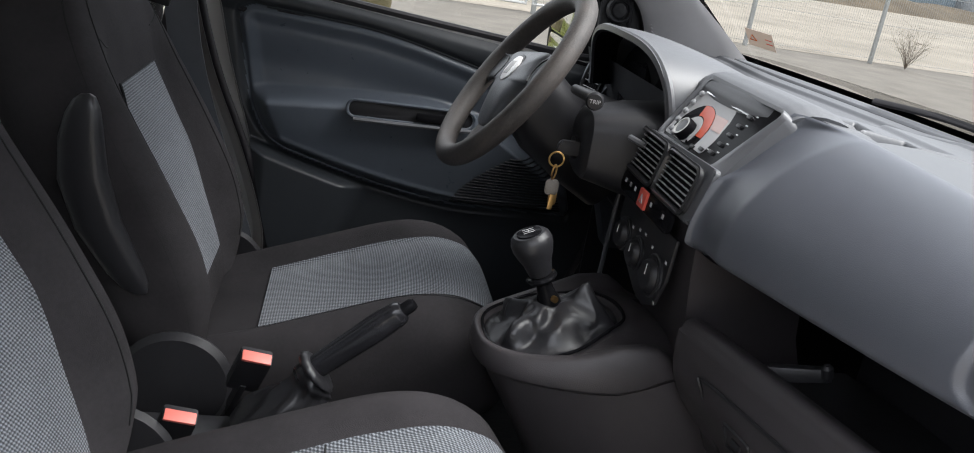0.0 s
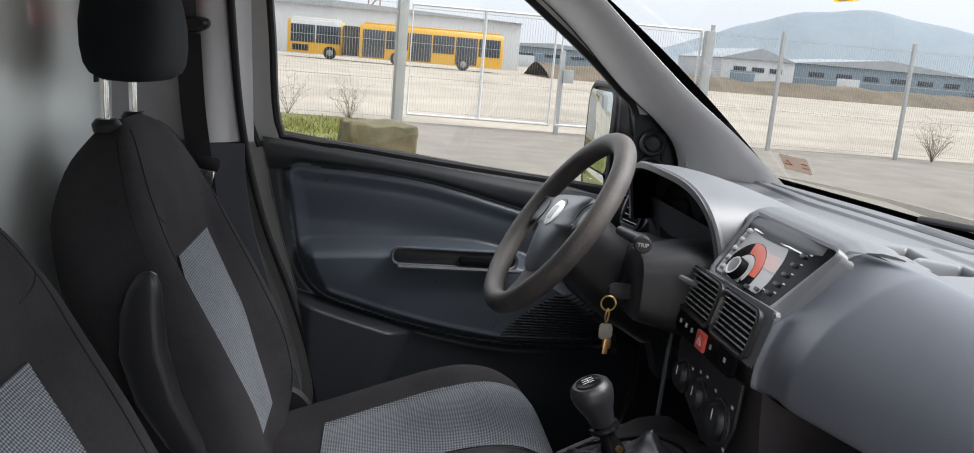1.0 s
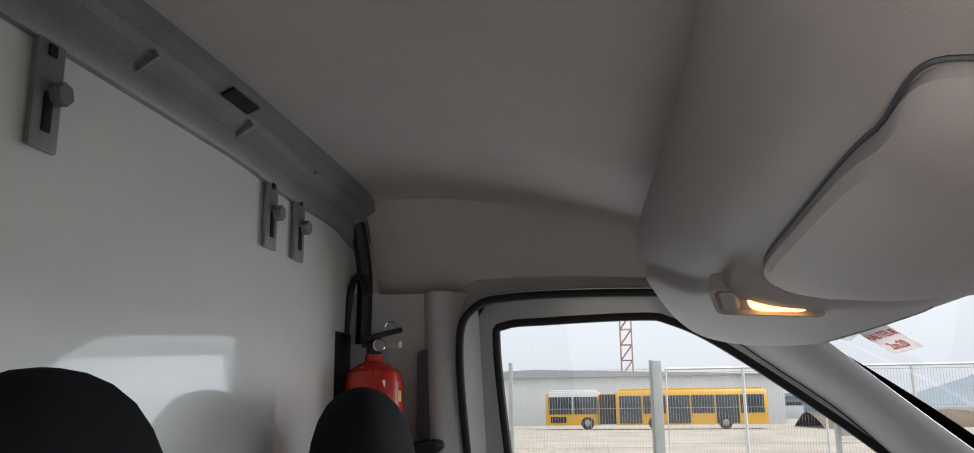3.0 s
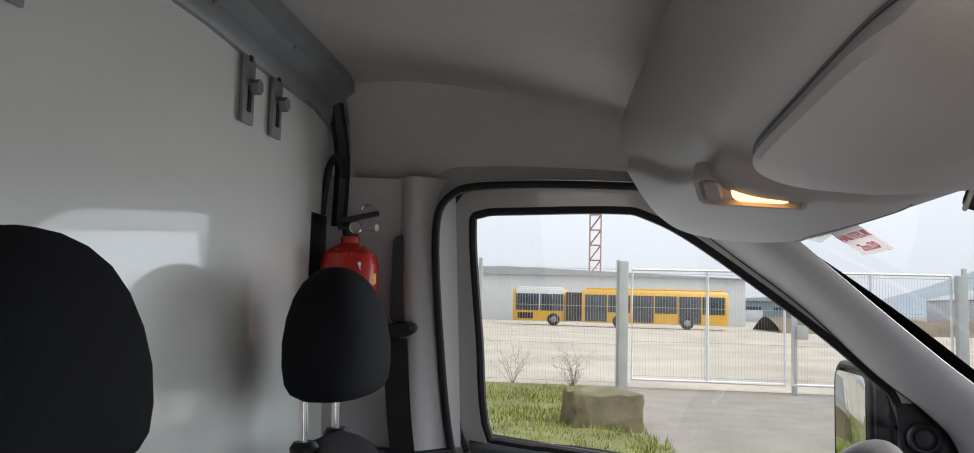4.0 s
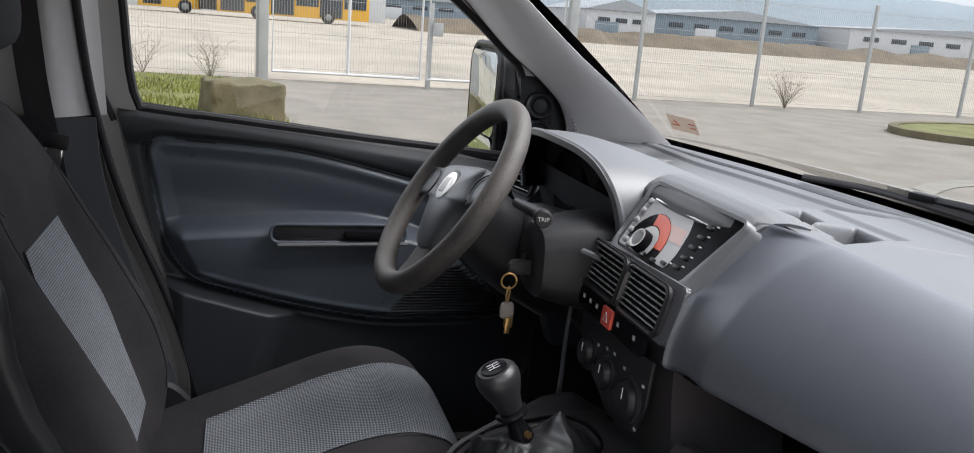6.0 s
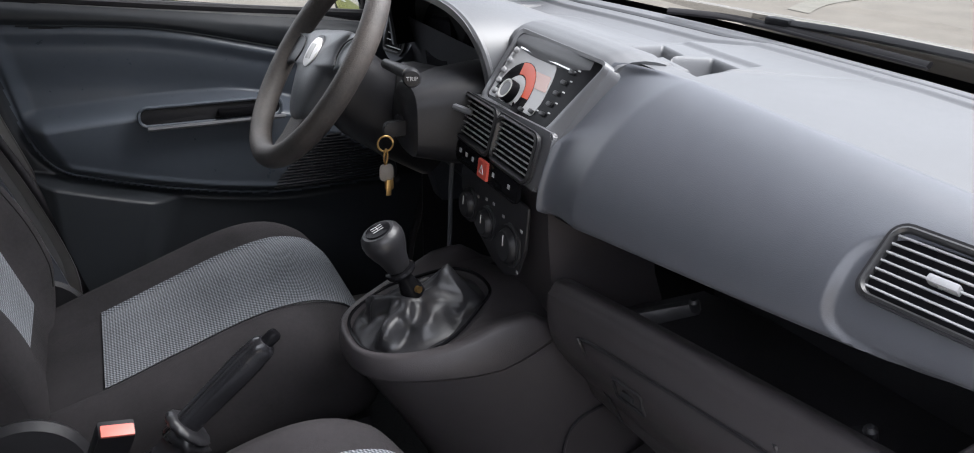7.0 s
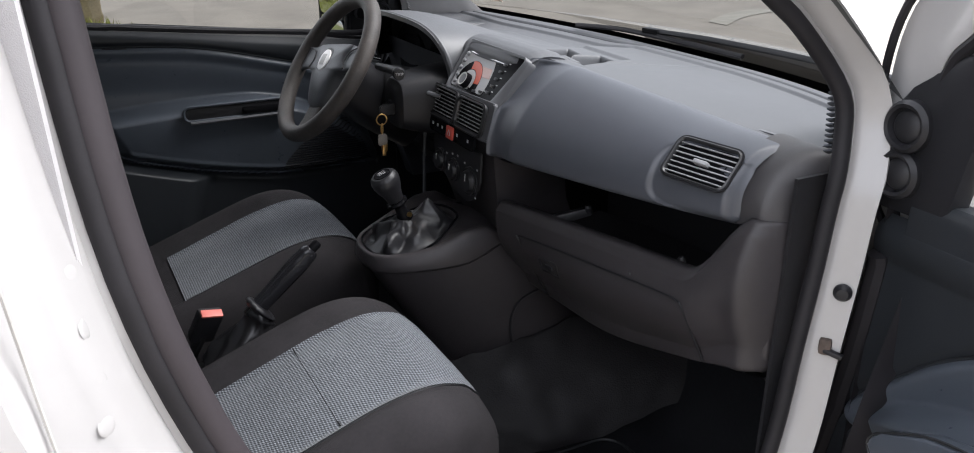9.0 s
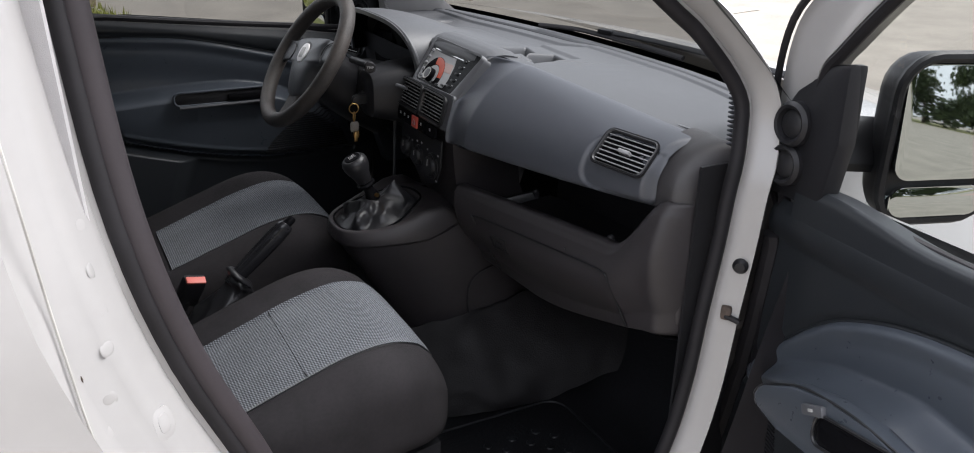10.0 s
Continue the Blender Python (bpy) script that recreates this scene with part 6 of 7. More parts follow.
kc = facing(L0 + LD * 0.1030, LD, (1, 0, 0))
for a, b, hgt in ((-0.006, 0, 0.016), (0, 0, 0.016), (0.006, 0, 0.016)):
    part("gate_mark", rbox((0.001, hgt, 0.0004), kc @ at(a, b, 0), 0), SILVERPR, lever)
part("gate_mark", rbox((0.013, 0.001, 0.0004), kc @ at(0, 0, 0), 0), SILVERPR, lever)
part("brass_bolt", lathe([(0.005, 0), (0.005, 0.006), (0, 0.006)], V(-0.108, -0.014, 0.897), (0.5, -1, 0.1), 12), BRASS, lever)
tray = part("coin_tray", grid(lambda u, v: V(0.055 + 0.05 * math.cos(math.tau * u) * v, 0.02 + 0.07 * math.sin(math.tau * u) * v, 0.862 - 0.02 * (1 - v)), 24, 5), BLACK, con)

# hand brake
hbk = thing("hand_brake", "black hand brake lever with creased boot", "hand brake", (-0.45, 0.0, 0.62))
HANDLE = shade("polished_black_grip", (0.012, 0.012, 0.014), 0.20, var=0.2, scale=20, spec=0.5)
HB0, HB1 = V(-0.424, -0.016, 0.766), V(-0.318, -0.022, 0.863)
hd_ = (HB1 - HB0).normalized()
hs_ = hd_.cross(V(0, 1, 0)).normalized()
grip = [[HB0 + hd_ * d + V(0, 1, 0) * (r * cy) + hs_ * (r * 1.18 * cf) for cy, cf in (sup(math.tau * i / 24, 2.5) for i in range(24))]
        for d, r in ((-0.03, 0.014), (0.010, 0.0145), (0.05, 0.0155), (0.10, 0.0165), (0.118, 0.0162), (0.127, 0.0150), (0.131, 0.0155), (0.141, 0.0140), (0.146, 0.0110), (0.147, 0.006))]
part("grip", loft(grip), HANDLE, hbk, "polished black grip")
part("release_button", lathe([(0.0095, -0.002), (0.0095, 0.014), (0.007, 0.018), (0, 0.018)], HB1 + hd_ * 0.003, hd_, 16), GLOSS, hbk)
HBB = V(-0.475, 0.0, 0.650)
boot_rings = []
for k in range(25):
    t = k / 24
    c = HB0.lerp(HBB, t ** 1.1) + V(0.010, 0, 0) * math.sin(math.pi * t)
    r = curve_at([(0, 0.019), (0.06, 0.028), (0.12, 0.030), (0.17, 0.024), (0.24, 0.029), (0.32, 0.026), (0.6, 0.040), (1.0, 0.062)], t)
    ax = hd_.lerp(V(0.1, 0, 1), t).normalized()
    sx = V(0, 1, 0).cross(ax).normalized()
    boot_rings.append([c + (sx * math.cos(a) * 1.15 + V(0, 1, 0) * math.sin(a)) * r * (1 + smooth(0.1, 0.4, t) * (0.12 * (1 - 2 * abs(math.sin(2.5 * a + 3 * t))) + 0.06 * math.sin(9 * a - 7 * t)) + 0.03 * math.sin(14 * a)) for a in (math.tau * i / 40 for i in range(40))])
part("boot", loft(boot_rings), LEATHER, hbk, "creased black boot", 70)
tun = thing("tunnel_cover", "dark plastic cover between the seats", "tunnel cover", (-0.45, 0, FLOOR_Z))
part("cover", loft([[V(x, cy * w, FLOOR_Z + h * max(0, cf) + 0.0) for cy, cf in (sup(math.tau * i / 24, 4) for i in range(24))] for x, w, h in ((-0.85, 0.09, 0.22), (-0.5, 0.09, 0.22), (-0.3, 0.10, 0.19), (-0.15, 0.12, 0.15))]), DARK, tun)


BUCKLERED = shade("faded_red_plastic", (0.60, 0.14, 0.11), 0.45, var=0.08)


def buckle(p, d, lab):
    b = thing("belt_buckle", lab, "seat belt buckle", p, "belt buckles")
    m = facing(p, d, (1, 0, 0))
    part("body", rbox((0.026, 0.048, 0.085), m @ at(0, 0, -0.045), 0.006), BLACK, b)
    part("release", rbox((0.017, 0.042, 0.006), m @ at(0.005, 0, -0.001), 0.002), BUCKLERED, b, "red release button")
    part("stem", rbox((0.03, 0.01, 0.10), m @ at(0, 0, -0.12), 0.003), BLACK, b)


buckle(V(-0.510, 0.033, 0.750), V(0.25, -0.45, 0.8), "black driver belt buckle with red button")
buckle(V(-0.597, -0.055, 0.703), V(0.25, -0.45, 0.8), "black passenger belt buckle with red button")


# ---------------------------------------------------------------- outside
ASPHALT = shade("worn_asphalt", (0.225, 0.202, 0.172), 0.9, var=0.2, scale=1.6, grain=0.9, gscale=45)
GRAVEL = shade("pale_gravel_yard", (0.37, 0.325, 0.265), 0.95, var=0.30, scale=0.35, grain=0.6, gscale=40)
REDGROUND = shade("reddish_paving", (0.30, 0.20, 0.175), 0.9, var=0.15, scale=1.2, grain=0.5, gscale=50)
TURF = shade("turf", (0.15, 0.15, 0.05), 0.95, var=0.4, scale=2.0, grain=0.8, gscale=40)
GRASS = shade("grass_blade", (0.22, 0.23, 0.05), 0.8, var=0.45, scale=1.5)
SCRUB = shade("brown_scrub", (0.13, 0.10, 0.065), 0.95, var=0.4, scale=0.4, grain=0.8, gscale=6)
CONCRETE = shade("mossy_concrete", (0.125, 0.10, 0.06), 0.95, var=0.7, scale=3.2, grain=0.8, gscale=60, dirt=(0.06, 0.06, 0.02))
FENCE = shade("galvanised_fence", (0.50, 0.50, 0.49), 0.5, metal=0.2, var=0.1)
GATE = shade("white_gate_paint", (0.72, 0.72, 0.71), 0.5, var=0.06)
POST = shade("grey_steel_post", (0.42, 0.43, 0.42), 0.5, var=0.1)

solo("ground", grid(lambda u, v: V(lerp(-2500, 2500, u), lerp(-2500, 2500, v), 0), 40, 40), ASPHALT, "worn grey asphalt ground", "ground", "structure")
solo("road_yard", grid(lambda u, v: V(lerp(-70, 160, u), lerp(15.4, 118, v), 0.006), 20, 20), GRAVEL, "pale gravel yard behind the fence", "yard", "structure")
solo("pavement", grid(lambda u, v: V(lerp(9.5, 26, u), lerp(-14, 1.5, v), 0.006), 8, 8), REDGROUND, "reddish paved strip", "pavement", "structure")


def verge_edge(y):
    return lerp(0.35, -0.25, smooth(7, 11, y)) + 0.12 * math.sin(y * 3.1) + 0.07 * math.sin(y * 7.7)


def verge(u, v):
    y = lerp(5.2, 14.6, v)
    return V(lerp(-13, verge_edge(y), u), y, 0.05 + 0.03 * math.sin(u * 9) * math.sin(v * 7) - 0.05 * smooth(0.97, 1, u))


solo("ground_verge", grid(verge, 60, 40), TURF, "patchy grass verge by the gate", "grass", "structure")
rng = random.Random(4)
bm = bmesh.new()
for i in range(9000):
    y = rng.uniform(5.4, 14.4)
    x = verge_edge(y) - abs(rng.gauss(0, 1.9)) - 0.02
    if noise.noise(V(x * 0.9, y * 0.9, 0)) < -0.28:
        continue
    h, w, a = rng.uniform(0.03, 0.11), rng.uniform(0.006, 0.014), rng.uniform(0, math.tau)
    dx, dy = math.cos(a) * w, math.sin(a) * w
    lx, ly = rng.gauss(0, 0.03), rng.gauss(0, 0.03)
    vs = [bm.verts.new((x - dx, y - dy, 0.03)), bm.verts.new((x + dx, y + dy, 0.03)), bm.verts.new((x + lx, y + ly, 0.04 + h))]
    bm.faces.new(vs)
solo("grass", bm, GRASS, "short green and yellow grass blades", "grass", "stuff")

# mossy concrete block on the verge
blk = thing("concrete_block", "mossy weathered concrete block on the grass", "concrete block", (-0.42, 9.75, 0))
b = rbox((0.86, 0.70, 0.52), at(-0.46, 9.75, 0.20, 0, 0, 14), 0.05, seg=3)
bmesh.ops.subdivide_edges(b, edges=b.edges[:], cuts=5, use_grid_fill=True)
for v_ in b.verts:
    v_.co += V(1, 1, 1) * 0.045 * noise.noise(v_.co * 5) + V(noise.noise(v_.co * 9), noise.noise(v_.co * 9 + V(5, 0, 0)), 0) * 0.02
part("block", b, CONCRETE, blk)
for x, y, r in ((-1.45, 7.7, 0.17), (-1.75, 7.6, 0.12)):
    rk = thing("rock", "small pale rock in the grass", "rock", (x, y, 0.05), "rocks")
    b = bmesh.new()
    bmesh.ops.create_icosphere(b, subdivisions=3, radius=r)
    for v_ in b.verts:
        v_.co = v_.co * (1 + 0.35 * noise.noise(v_.co * 8)) * 1.0
        v_.co.z *= 0.5
    b.transform(at(x, y, 0.06))
    part("stone", b, shade("pale_rock", (0.3, 0.28, 0.25), 0.9, var=0.3, scale=8), rk)
for x, y, w in ((-2.0, 7.75, 0.5), (-2.45, 8.1, 0.3)):
    lt = thing("paper_sheet", "crumpled white litter sheet on the grass", "litter", (x, y, 0.08), "litter")
    part("sheet", grid(lambda u, v: V(x + (u - 0.5) * w, y + (v - 0.5) * 0.35, 0.09 + 0.05 * noise.noise(V(u * 5, v * 5, x))), 12, 10, thick=0.002), GATE, lt)


# ---------------------------------------------------------------- fence and gate
def mesh_panel(x0, x1, y0, y1, z0, z1, step, r, bm):
    n = int(math.hypot(x1 - x0, y1 - y0) / step)
    for i in range(n + 1):
        p = V(lerp(x0, x1, i / n), lerp(y0, y1, i / n), 0)
        tube([p + V(0, 0, z0), p + V(0, 0, z1)], r, 3, bm=bm)
    for k in range(4):
        z = lerp(z0 + 0.05, z1 - 0.05, k / 3)
        tube([V(x0, y0, z), V(x1, y1, z)], r * 1.8, 4, bm=bm)


def fence(name, xs, y, h, group):
    f = thing(name, "galvanised wire mesh fence on steel posts", "fence", (xs[0], y, 0))
    for x in xs:
        part("post", rbox((0.07, 0.07, h + 0.12), at(x, y, (h + 0.12) / 2), 0.008), POST, f)
    for a, b in zip(xs, xs[1:]):
        bm = bmesh.new()
        mesh_panel(a, b, y, y, 0.06, h, 0.05, 0.0028, bm)
        ob = part("mesh_panel", bm, FENCE, f)
    return f


fence("fence_left", [-13.2, -10.6, -8.0, -5.4, -2.8, -0.2], 15.1, 2.25, "")
fence("fence_right", [5.8, 7.25, 10.0, 12.75, 15.5, 18.25, 21.0, 23.75, 26.5, 29.25], 15.0, 2.2, "")
gate = thing("gate", "white barred double gate between grey posts", "gate", (2.8, 15.1, 0))
part("gate_post", rbox((0.17, 0.17, 2.35), at(-0.1, 15.1, 1.175), 0.01), POST, gate, "thick grey gate post")
part("gate_post", rbox((0.17, 0.17, 2.2), at(5.75, 15.0, 1.1), 0.01), POST, gate, "thick grey gate post")
part("stop_post", rbox((0.09, 0.09, 1.6), at(2.95, 15.12, 0.8), 0.01), POST, gate)
part("lock_box", rbox((0.2, 0.1, 0.25), at(3.08, 15.08, 1.12), 0.01), POST, gate)
for a, b in ((0.06, 2.78), (2.92, 5.62)):
    lf = part("leaf", tube([V(a, 15.1, 0.18), V(b, 15.1, 0.18), V(b, 15.1, 2.2), V(a, 15.1, 2.2)], 0.035, 6, True), GATE, gate, "white tubular gate leaf")
    part("upright", tube([V((a + b) / 2, 15.1, 0.2), V((a + b) / 2, 15.1, 2.2)], 0.03, 6), GATE, lf)
    bm = bmesh.new()
    mesh_panel(a, b, 15.1, 15.1, 0.2, 2.18, 0.05, 0.0028, bm)
    part("mesh_infill", bm, FENCE, lf)

# ---------------------------------------------------------------- buses, crane, sheds, hill
YELLOW = shade("yellow_bus_paint", (0.62, 0.34, 0.02), 0.4, var=0.08, scale=0.6)
BUSGLASS = shade("dark_bus_glass", (0.035, 0.045, 0.055), 0.15, var=0.2, scale=0.5)
TYRE = shade("tyre", (0.02, 0.02, 0.02), 0.8)
ROOFW = shade("bus_roof_white", (0.6, 0.62, 0.63), 0.5, var=0.06)


def bus(x0, x1, y, label, wheels, doors, low_roof):
    b = thing("bus", label, "bus", ((x0 + x1) / 2, y, 0), "parked buses")
    L = x1 - x0
    prof = [(-1.22, 0.35), (1.22, 0.35), (1.25, 1.2), (1.22, 2.6), (1.0, 2.85), (-1.0, 2.85), (-1.22, 2.6), (-1.25, 1.2)]
    part("body", loft([[V(x, y + a * k, 0.35 + (z - 0.35) * (0.96 if k < 1 else 1)) for a, z in prof] for x, k in ((x0, 0.9), (x0 + 0.25, 1), (x1 - 0.25, 1), (x1, 0.9))]), YELLOW, b)
    part("roof", rbox((L - 0.6, 2.0, 0.16), at((x0 + x1) / 2, y, 2.9), 0.06), ROOFW if low_roof else YELLOW, b)
    if low_roof:
        part("upper_panel", rbox((L - 0.5, 2.49, 1.75), at((x0 + x1) / 2, y, 1.95), 0.05), ROOFW, b, "white upper panels")
        part("engine_grille", rbox((1.2, 0.05, 0.45), at(x0 + 1.0, y - 1.25, 0.75), 0.02), TYRE, b)
    n = max(2, int(L / 1.55))
    for i in range(n):
        a, c = x0 + 0.2 + (L - 0.4) * i / n, x0 + 0.2 + (L - 0.4) * (i + 1) / n
        dr = i in doors
        z0, z1 = (0.45, 2.45) if dr else (1.15, 2.45)
        part("window", rbox((c - a - 0.10, 0.06, z1 - z0), at((a + c) / 2, y - 1.25, (z0 + z1) / 2), 0.03), BUSGLASS, b)
    part("end_window", rbox((0.06, 1.9, 1.3), at(x0 + 0.02, y, 1.9), 0.03), BUSGLASS, b)
    part("end_window", rbox((0.06, 1.9, 1.3), at(x1 - 0.02, y, 1.9), 0.03), BUSGLASS, b)
    for x in wheels:
        w = part("wheel", lathe([(0, -0.14), (0.45, -0.14), (0.48, -0.1), (0.48, 0.14), (0, 0.14)], V(x, y - 1.18, 0.48), (0, 1, 0), 24), TYRE, b)
        part("hub", lathe([(0.24, -0.16), (0.2, -0.18), (0, -0.18)], V(x, y - 1.18, 0.48), (0, 1, 0), 16), STEEL, w)
    return b


bus(-7.6, -3.4, 66.5, "yellow articulated bus rear half with white roof", (-4.4,), (2,), True)
bus(-2.2, 8.6, 65.0, "yellow city bus with dark windows", (5.6, 0.6), (0, 2, 4), False)
bel = thing("bus_bellows", "black bus bellows between two bus halves", "bus", (-2.8, 66, 0))
part("bellows", rbox((1.3, 2.2, 2.2), at(-2.8, 66.0, 1.5), 0.05), TYRE, bel)

CLAD = shade("pale_cladding", (0.55, 0.56, 0.57), 0.6, var=0.06, scale=0.1)
CLADB = shade("blue_grey_cladding", (0.17, 0.22, 0.26), 0.6, var=0.08, scale=0.1)
ROOFG = shade("grey_roof_sheet", (0.33, 0.35, 0.37), 0.6, var=0.06, scale=0.1)


def shed(x0, x1, y, h, depth, wall, label, rise=1.2, bays=8):
    s = thing("warehouse", label, "warehouse", ((x0 + x1) / 2, y, 0), "distant sheds")
    part("wall", rbox((x1 - x0, depth, h), at((x0 + x1) / 2, y + depth / 2, h / 2), 0.02), wall, s)
    gable = [V(x0 - 0.3, y - 0.3, h), V(x1 + 0.3, y - 0.3, h), V((x0 + x1) / 2, y - 0.3, h + rise)]
    part("roof", prism(gable, (0, depth + 0.6, 0)), ROOFG, s)
    for i in range(bays):
        x = lerp(x0 + 1.5, x1 - 1.5, (i + 0.5) / bays)
        part("window", rbox(((x1 - x0) / bays * 0.5, 0.1, h * 0.18), at(x, y - 0.04, h * 0.62), 0.01), BUSGLASS, s)
    part("gate_door", rbox((4, 0.12, h * 0.55), at(lerp(x0, x1, 0.3), y - 0.05, h * 0.275), 0.01), CLADB if wall is CLAD else CLAD, s)
    return s


shed(-34, 13, 84, 4.6, 20, CLAD, "long pale metal clad depot hall", 0.8, 0)
shed(52, 64, 128, 4.0, 20, CLAD, "small pale gabled metal shed", 1.8, 3)
shed(66, 98, 132, 4.2, 22, CLADB, "blue-grey sheet metal warehouse beyond the yard", 1.6, 6)
shed(100, 150, 126, 4.4, 22, CLAD, "long pale metal warehouse", 1.2, 8)
shed(15, 40, 140, 3.2, 18, CLADB, "low grey warehouse beyond the yard", 0.8, 5)

crane = thing("tower_crane", "orange-red lattice tower crane", "crane", (-1.6, 92, 0))
CRANE = shade("crane_red", (0.36, 0.19, 0.14), 0.6)
bm = bmesh.new()
for dx, dy in ((-0.6, -0.6), (0.6, -0.6), (0.6, 0.6), (-0.6, 0.6)):
    tube([V(-1.6 + dx, 92 + dy, 0), V(-1.6 + dx, 92 + dy, 20)], 0.10, 4, bm=bm)
for i in range(12):
    z = i * 1.65
    for a, b in (((-0.6, -0.6), (0.6, -0.6)), ((0.6, -0.6), (0.6, 0.6)), ((-0.6, 0.6), (0.6, 0.6)), ((-0.6, -0.6), (-0.6, 0.6))):
        tube([V(-1.6 + a[0], 92 + a[1], z), V(-1.6 + b[0], 92 + b[1], z + 1.65)], 0.06, 3, bm=bm)
        tube([V(-1.6 + a[0], 92 + a[1], z), V(-1.6 + b[0], 92 + b[1], z)], 0.05, 3, bm=bm)
part("mast", bm, CRANE, crane)
part("jib", tube([V(-8, 92, 20.3), V(16, 92, 20.3)], 0.5, 4), CRANE, crane)
part("counterweight", rbox((2.2, 1.6, 2.2), at(-6.0, 92, 19.6), 0.1), CLAD, crane)

# the haze of distance is mixed into the hill's colour
HILL = shade("haze_tinted_hill", (0.25, 0.29, 0.32), 1.0, var=0.12, scale=0.006)


def hill(u, v):
    x = lerp(250, 1500, u)
    y = 900 + 260 * v
    ridge = 92 * math.exp(-((x - 600) / 210) ** 2) + 70 * math.exp(-((x - 980) / 240) ** 2) + 60 * smooth(900, 1500, x)
    return V(x, y, -2 + ridge * smooth(0, 0.6, v) + 4 * noise.noise(V(x * 0.02, v * 3, 0)) * smooth(0.1, 0.6, v))


solo("backdrop_hill", grid(hill, 90, 16), HILL, "wooded hill tinted blue-grey for haze", "hill", "structure")


def bank(u, v):
    x = lerp(12, 160, u)
    y = lerp(62, 74, v)
    return V(x, y + 6 * math.sin(u * 5), 0.0 + (1.1 + 0.5 * noise.noise(V(x * 0.3, v * 2, 0))) * math.sin(math.pi * v))


solo("ground_bank", grid(bank, 160, 10), SCRUB, "brown scrub bank beyond the yard", "scrub", "structure")

# dry weeds along the fence foot
WEED = shade("dry_weed", (0.20, 0.16, 0.12), 0.9, var=0.3)


def weed(x, y, h, n, seed):
    r = random.Random(seed)
    w = thing("dry_bush", "leafless brown weed by the fence", "weed", (x, y, 0), "dry weeds")
    bm = bmesh.new()
    for i in range(n):
        a, l = r.uniform(0, math.tau), r.uniform(0.5, 1.0) * h
        p = V(x, y, 0.02)
        d = V(math.cos(a) * 0.35, math.sin(a) * 0.35, 1)
        pts = [p]
        for k in range(4):
            d = d + V(r.gauss(0, 0.25), r.gauss(0, 0.25), 0)
            pts.append(pts[-1] + d.normalized() * l / 4)
        tube(pts, [0.004, 0.0035, 0.003, 0.002, 0.0015], 3, bm=bm)
        for k in (2, 3, 4):
            tube([pts[k], pts[k] + V(r.gauss(0, 0.12), r.gauss(0, 0.12), r.uniform(0, 0.15))], [0.003, 0.0015], 3, bm=bm)
    part("stems", bm, WEED, w)


weed(-2.1, 14.7, 1.0, 14, 1)
weed(-1.0, 14.6, 0.8, 22, 2)
weed(10.6, 14.7, 0.9, 40, 3)

# traffic island with kerb, and road paint
isl = []
for a in range(0, 360, 12):
    isl.append((13.4 + 3.0 * math.cos(radians(a)) * (1.2 if math.cos(radians(a)) > 0 else 1), 11.0 + 1.5 * math.sin(radians(a)) * 1.1))
solo("pavement_kerb", band([V(x, y, 0) for x, y in [(13.4 + (a - 13.4) * 0.95, 11 + (b - 11) * 0.9) for a, b in isl]], [V(x, y, 0) for x, y in isl], (0, 0, 0.12)), CONCRETE, "low concrete kerb of a traffic island", "kerb", "structure")
solo("ground_island", prism([V(13.4 + (a - 13.4) * 0.96, 11 + (b - 11) * 0.92, 0) for a, b in isl], (0, 0, 0.10)), TURF, "grass on the traffic island", "grass", "structure")
PAINT = shade("worn_road_paint", (0.25, 0.235, 0.20), 0.8, var=0.2, scale=5)
solo("road_marking", grid(lambda u, v: V(lerp(6.4, 7.8, u), lerp(6.15, 6.75, u) + lerp(-0.16, 0.16, v) + 0.12 * math.sin(math.pi * u), 0.008), 8, 2), PAINT, "worn white dash of road paint", "road marking", "structure")

# ---------------------------------------------------------------- bonnet, wipers, cowl
def bonnet(u, v):
    y = lerp(-0.80, 0.80, u)
    x = lerp(wind_b(y).x + 0.10, 1.42 - 0.16 * (y / 0.8) ** 2, v)
    return V(x, y, 1.185 - 0.155 * (x - 0.57) - 0.11 * max(0, x - 0.76) + (0.014 + 0.024 * smooth(0.72, 0.95, x)) * (1 - (y / 0.8) ** 2) - 0.010 * (abs(y) / 0.8) ** 10 - 0.25 * smooth(0.75, 1.0, v) ** 2)


solo("bonnet", grid(bonnet, 24, 16), WHITE, "white painted bonnet ahead of the windscreen", "bonnet", "")
for s, nm in ((1, "driver"), (-1, "passenger")):
    def wing(u, v, s=s):
        x = lerp(0.27 if s > 0 else 0.345, 1.40, u)
        top = 1.182 - 0.155 * (x - 0.57) - 0.16 * max(0, x - 0.76) - 0.040
        return V(x, s * (0.765 + 0.115 * smooth(0.0, 0.45, v) + 0.02 * math.sin(math.pi * v)) - s * 0.10 * u ** 4, lerp(top, 0.36, v ** 1.15))
    solo("wall_front_wing_" + nm, grid(wing, 24, 20), WHITE, "white painted front wing of the van", "front wing", "structure")
solo("trim_cowl", grid(lambda u, v: wind_b(lerp(-0.74, 0.74, u)) + V(lerp(-0.02, 0.10, v), 0, lerp(-0.010, -0.05, v)), 24, 4, thick=0.004), RUBBER, "black plastic scuttle under the windscreen", "cowl", "structure")


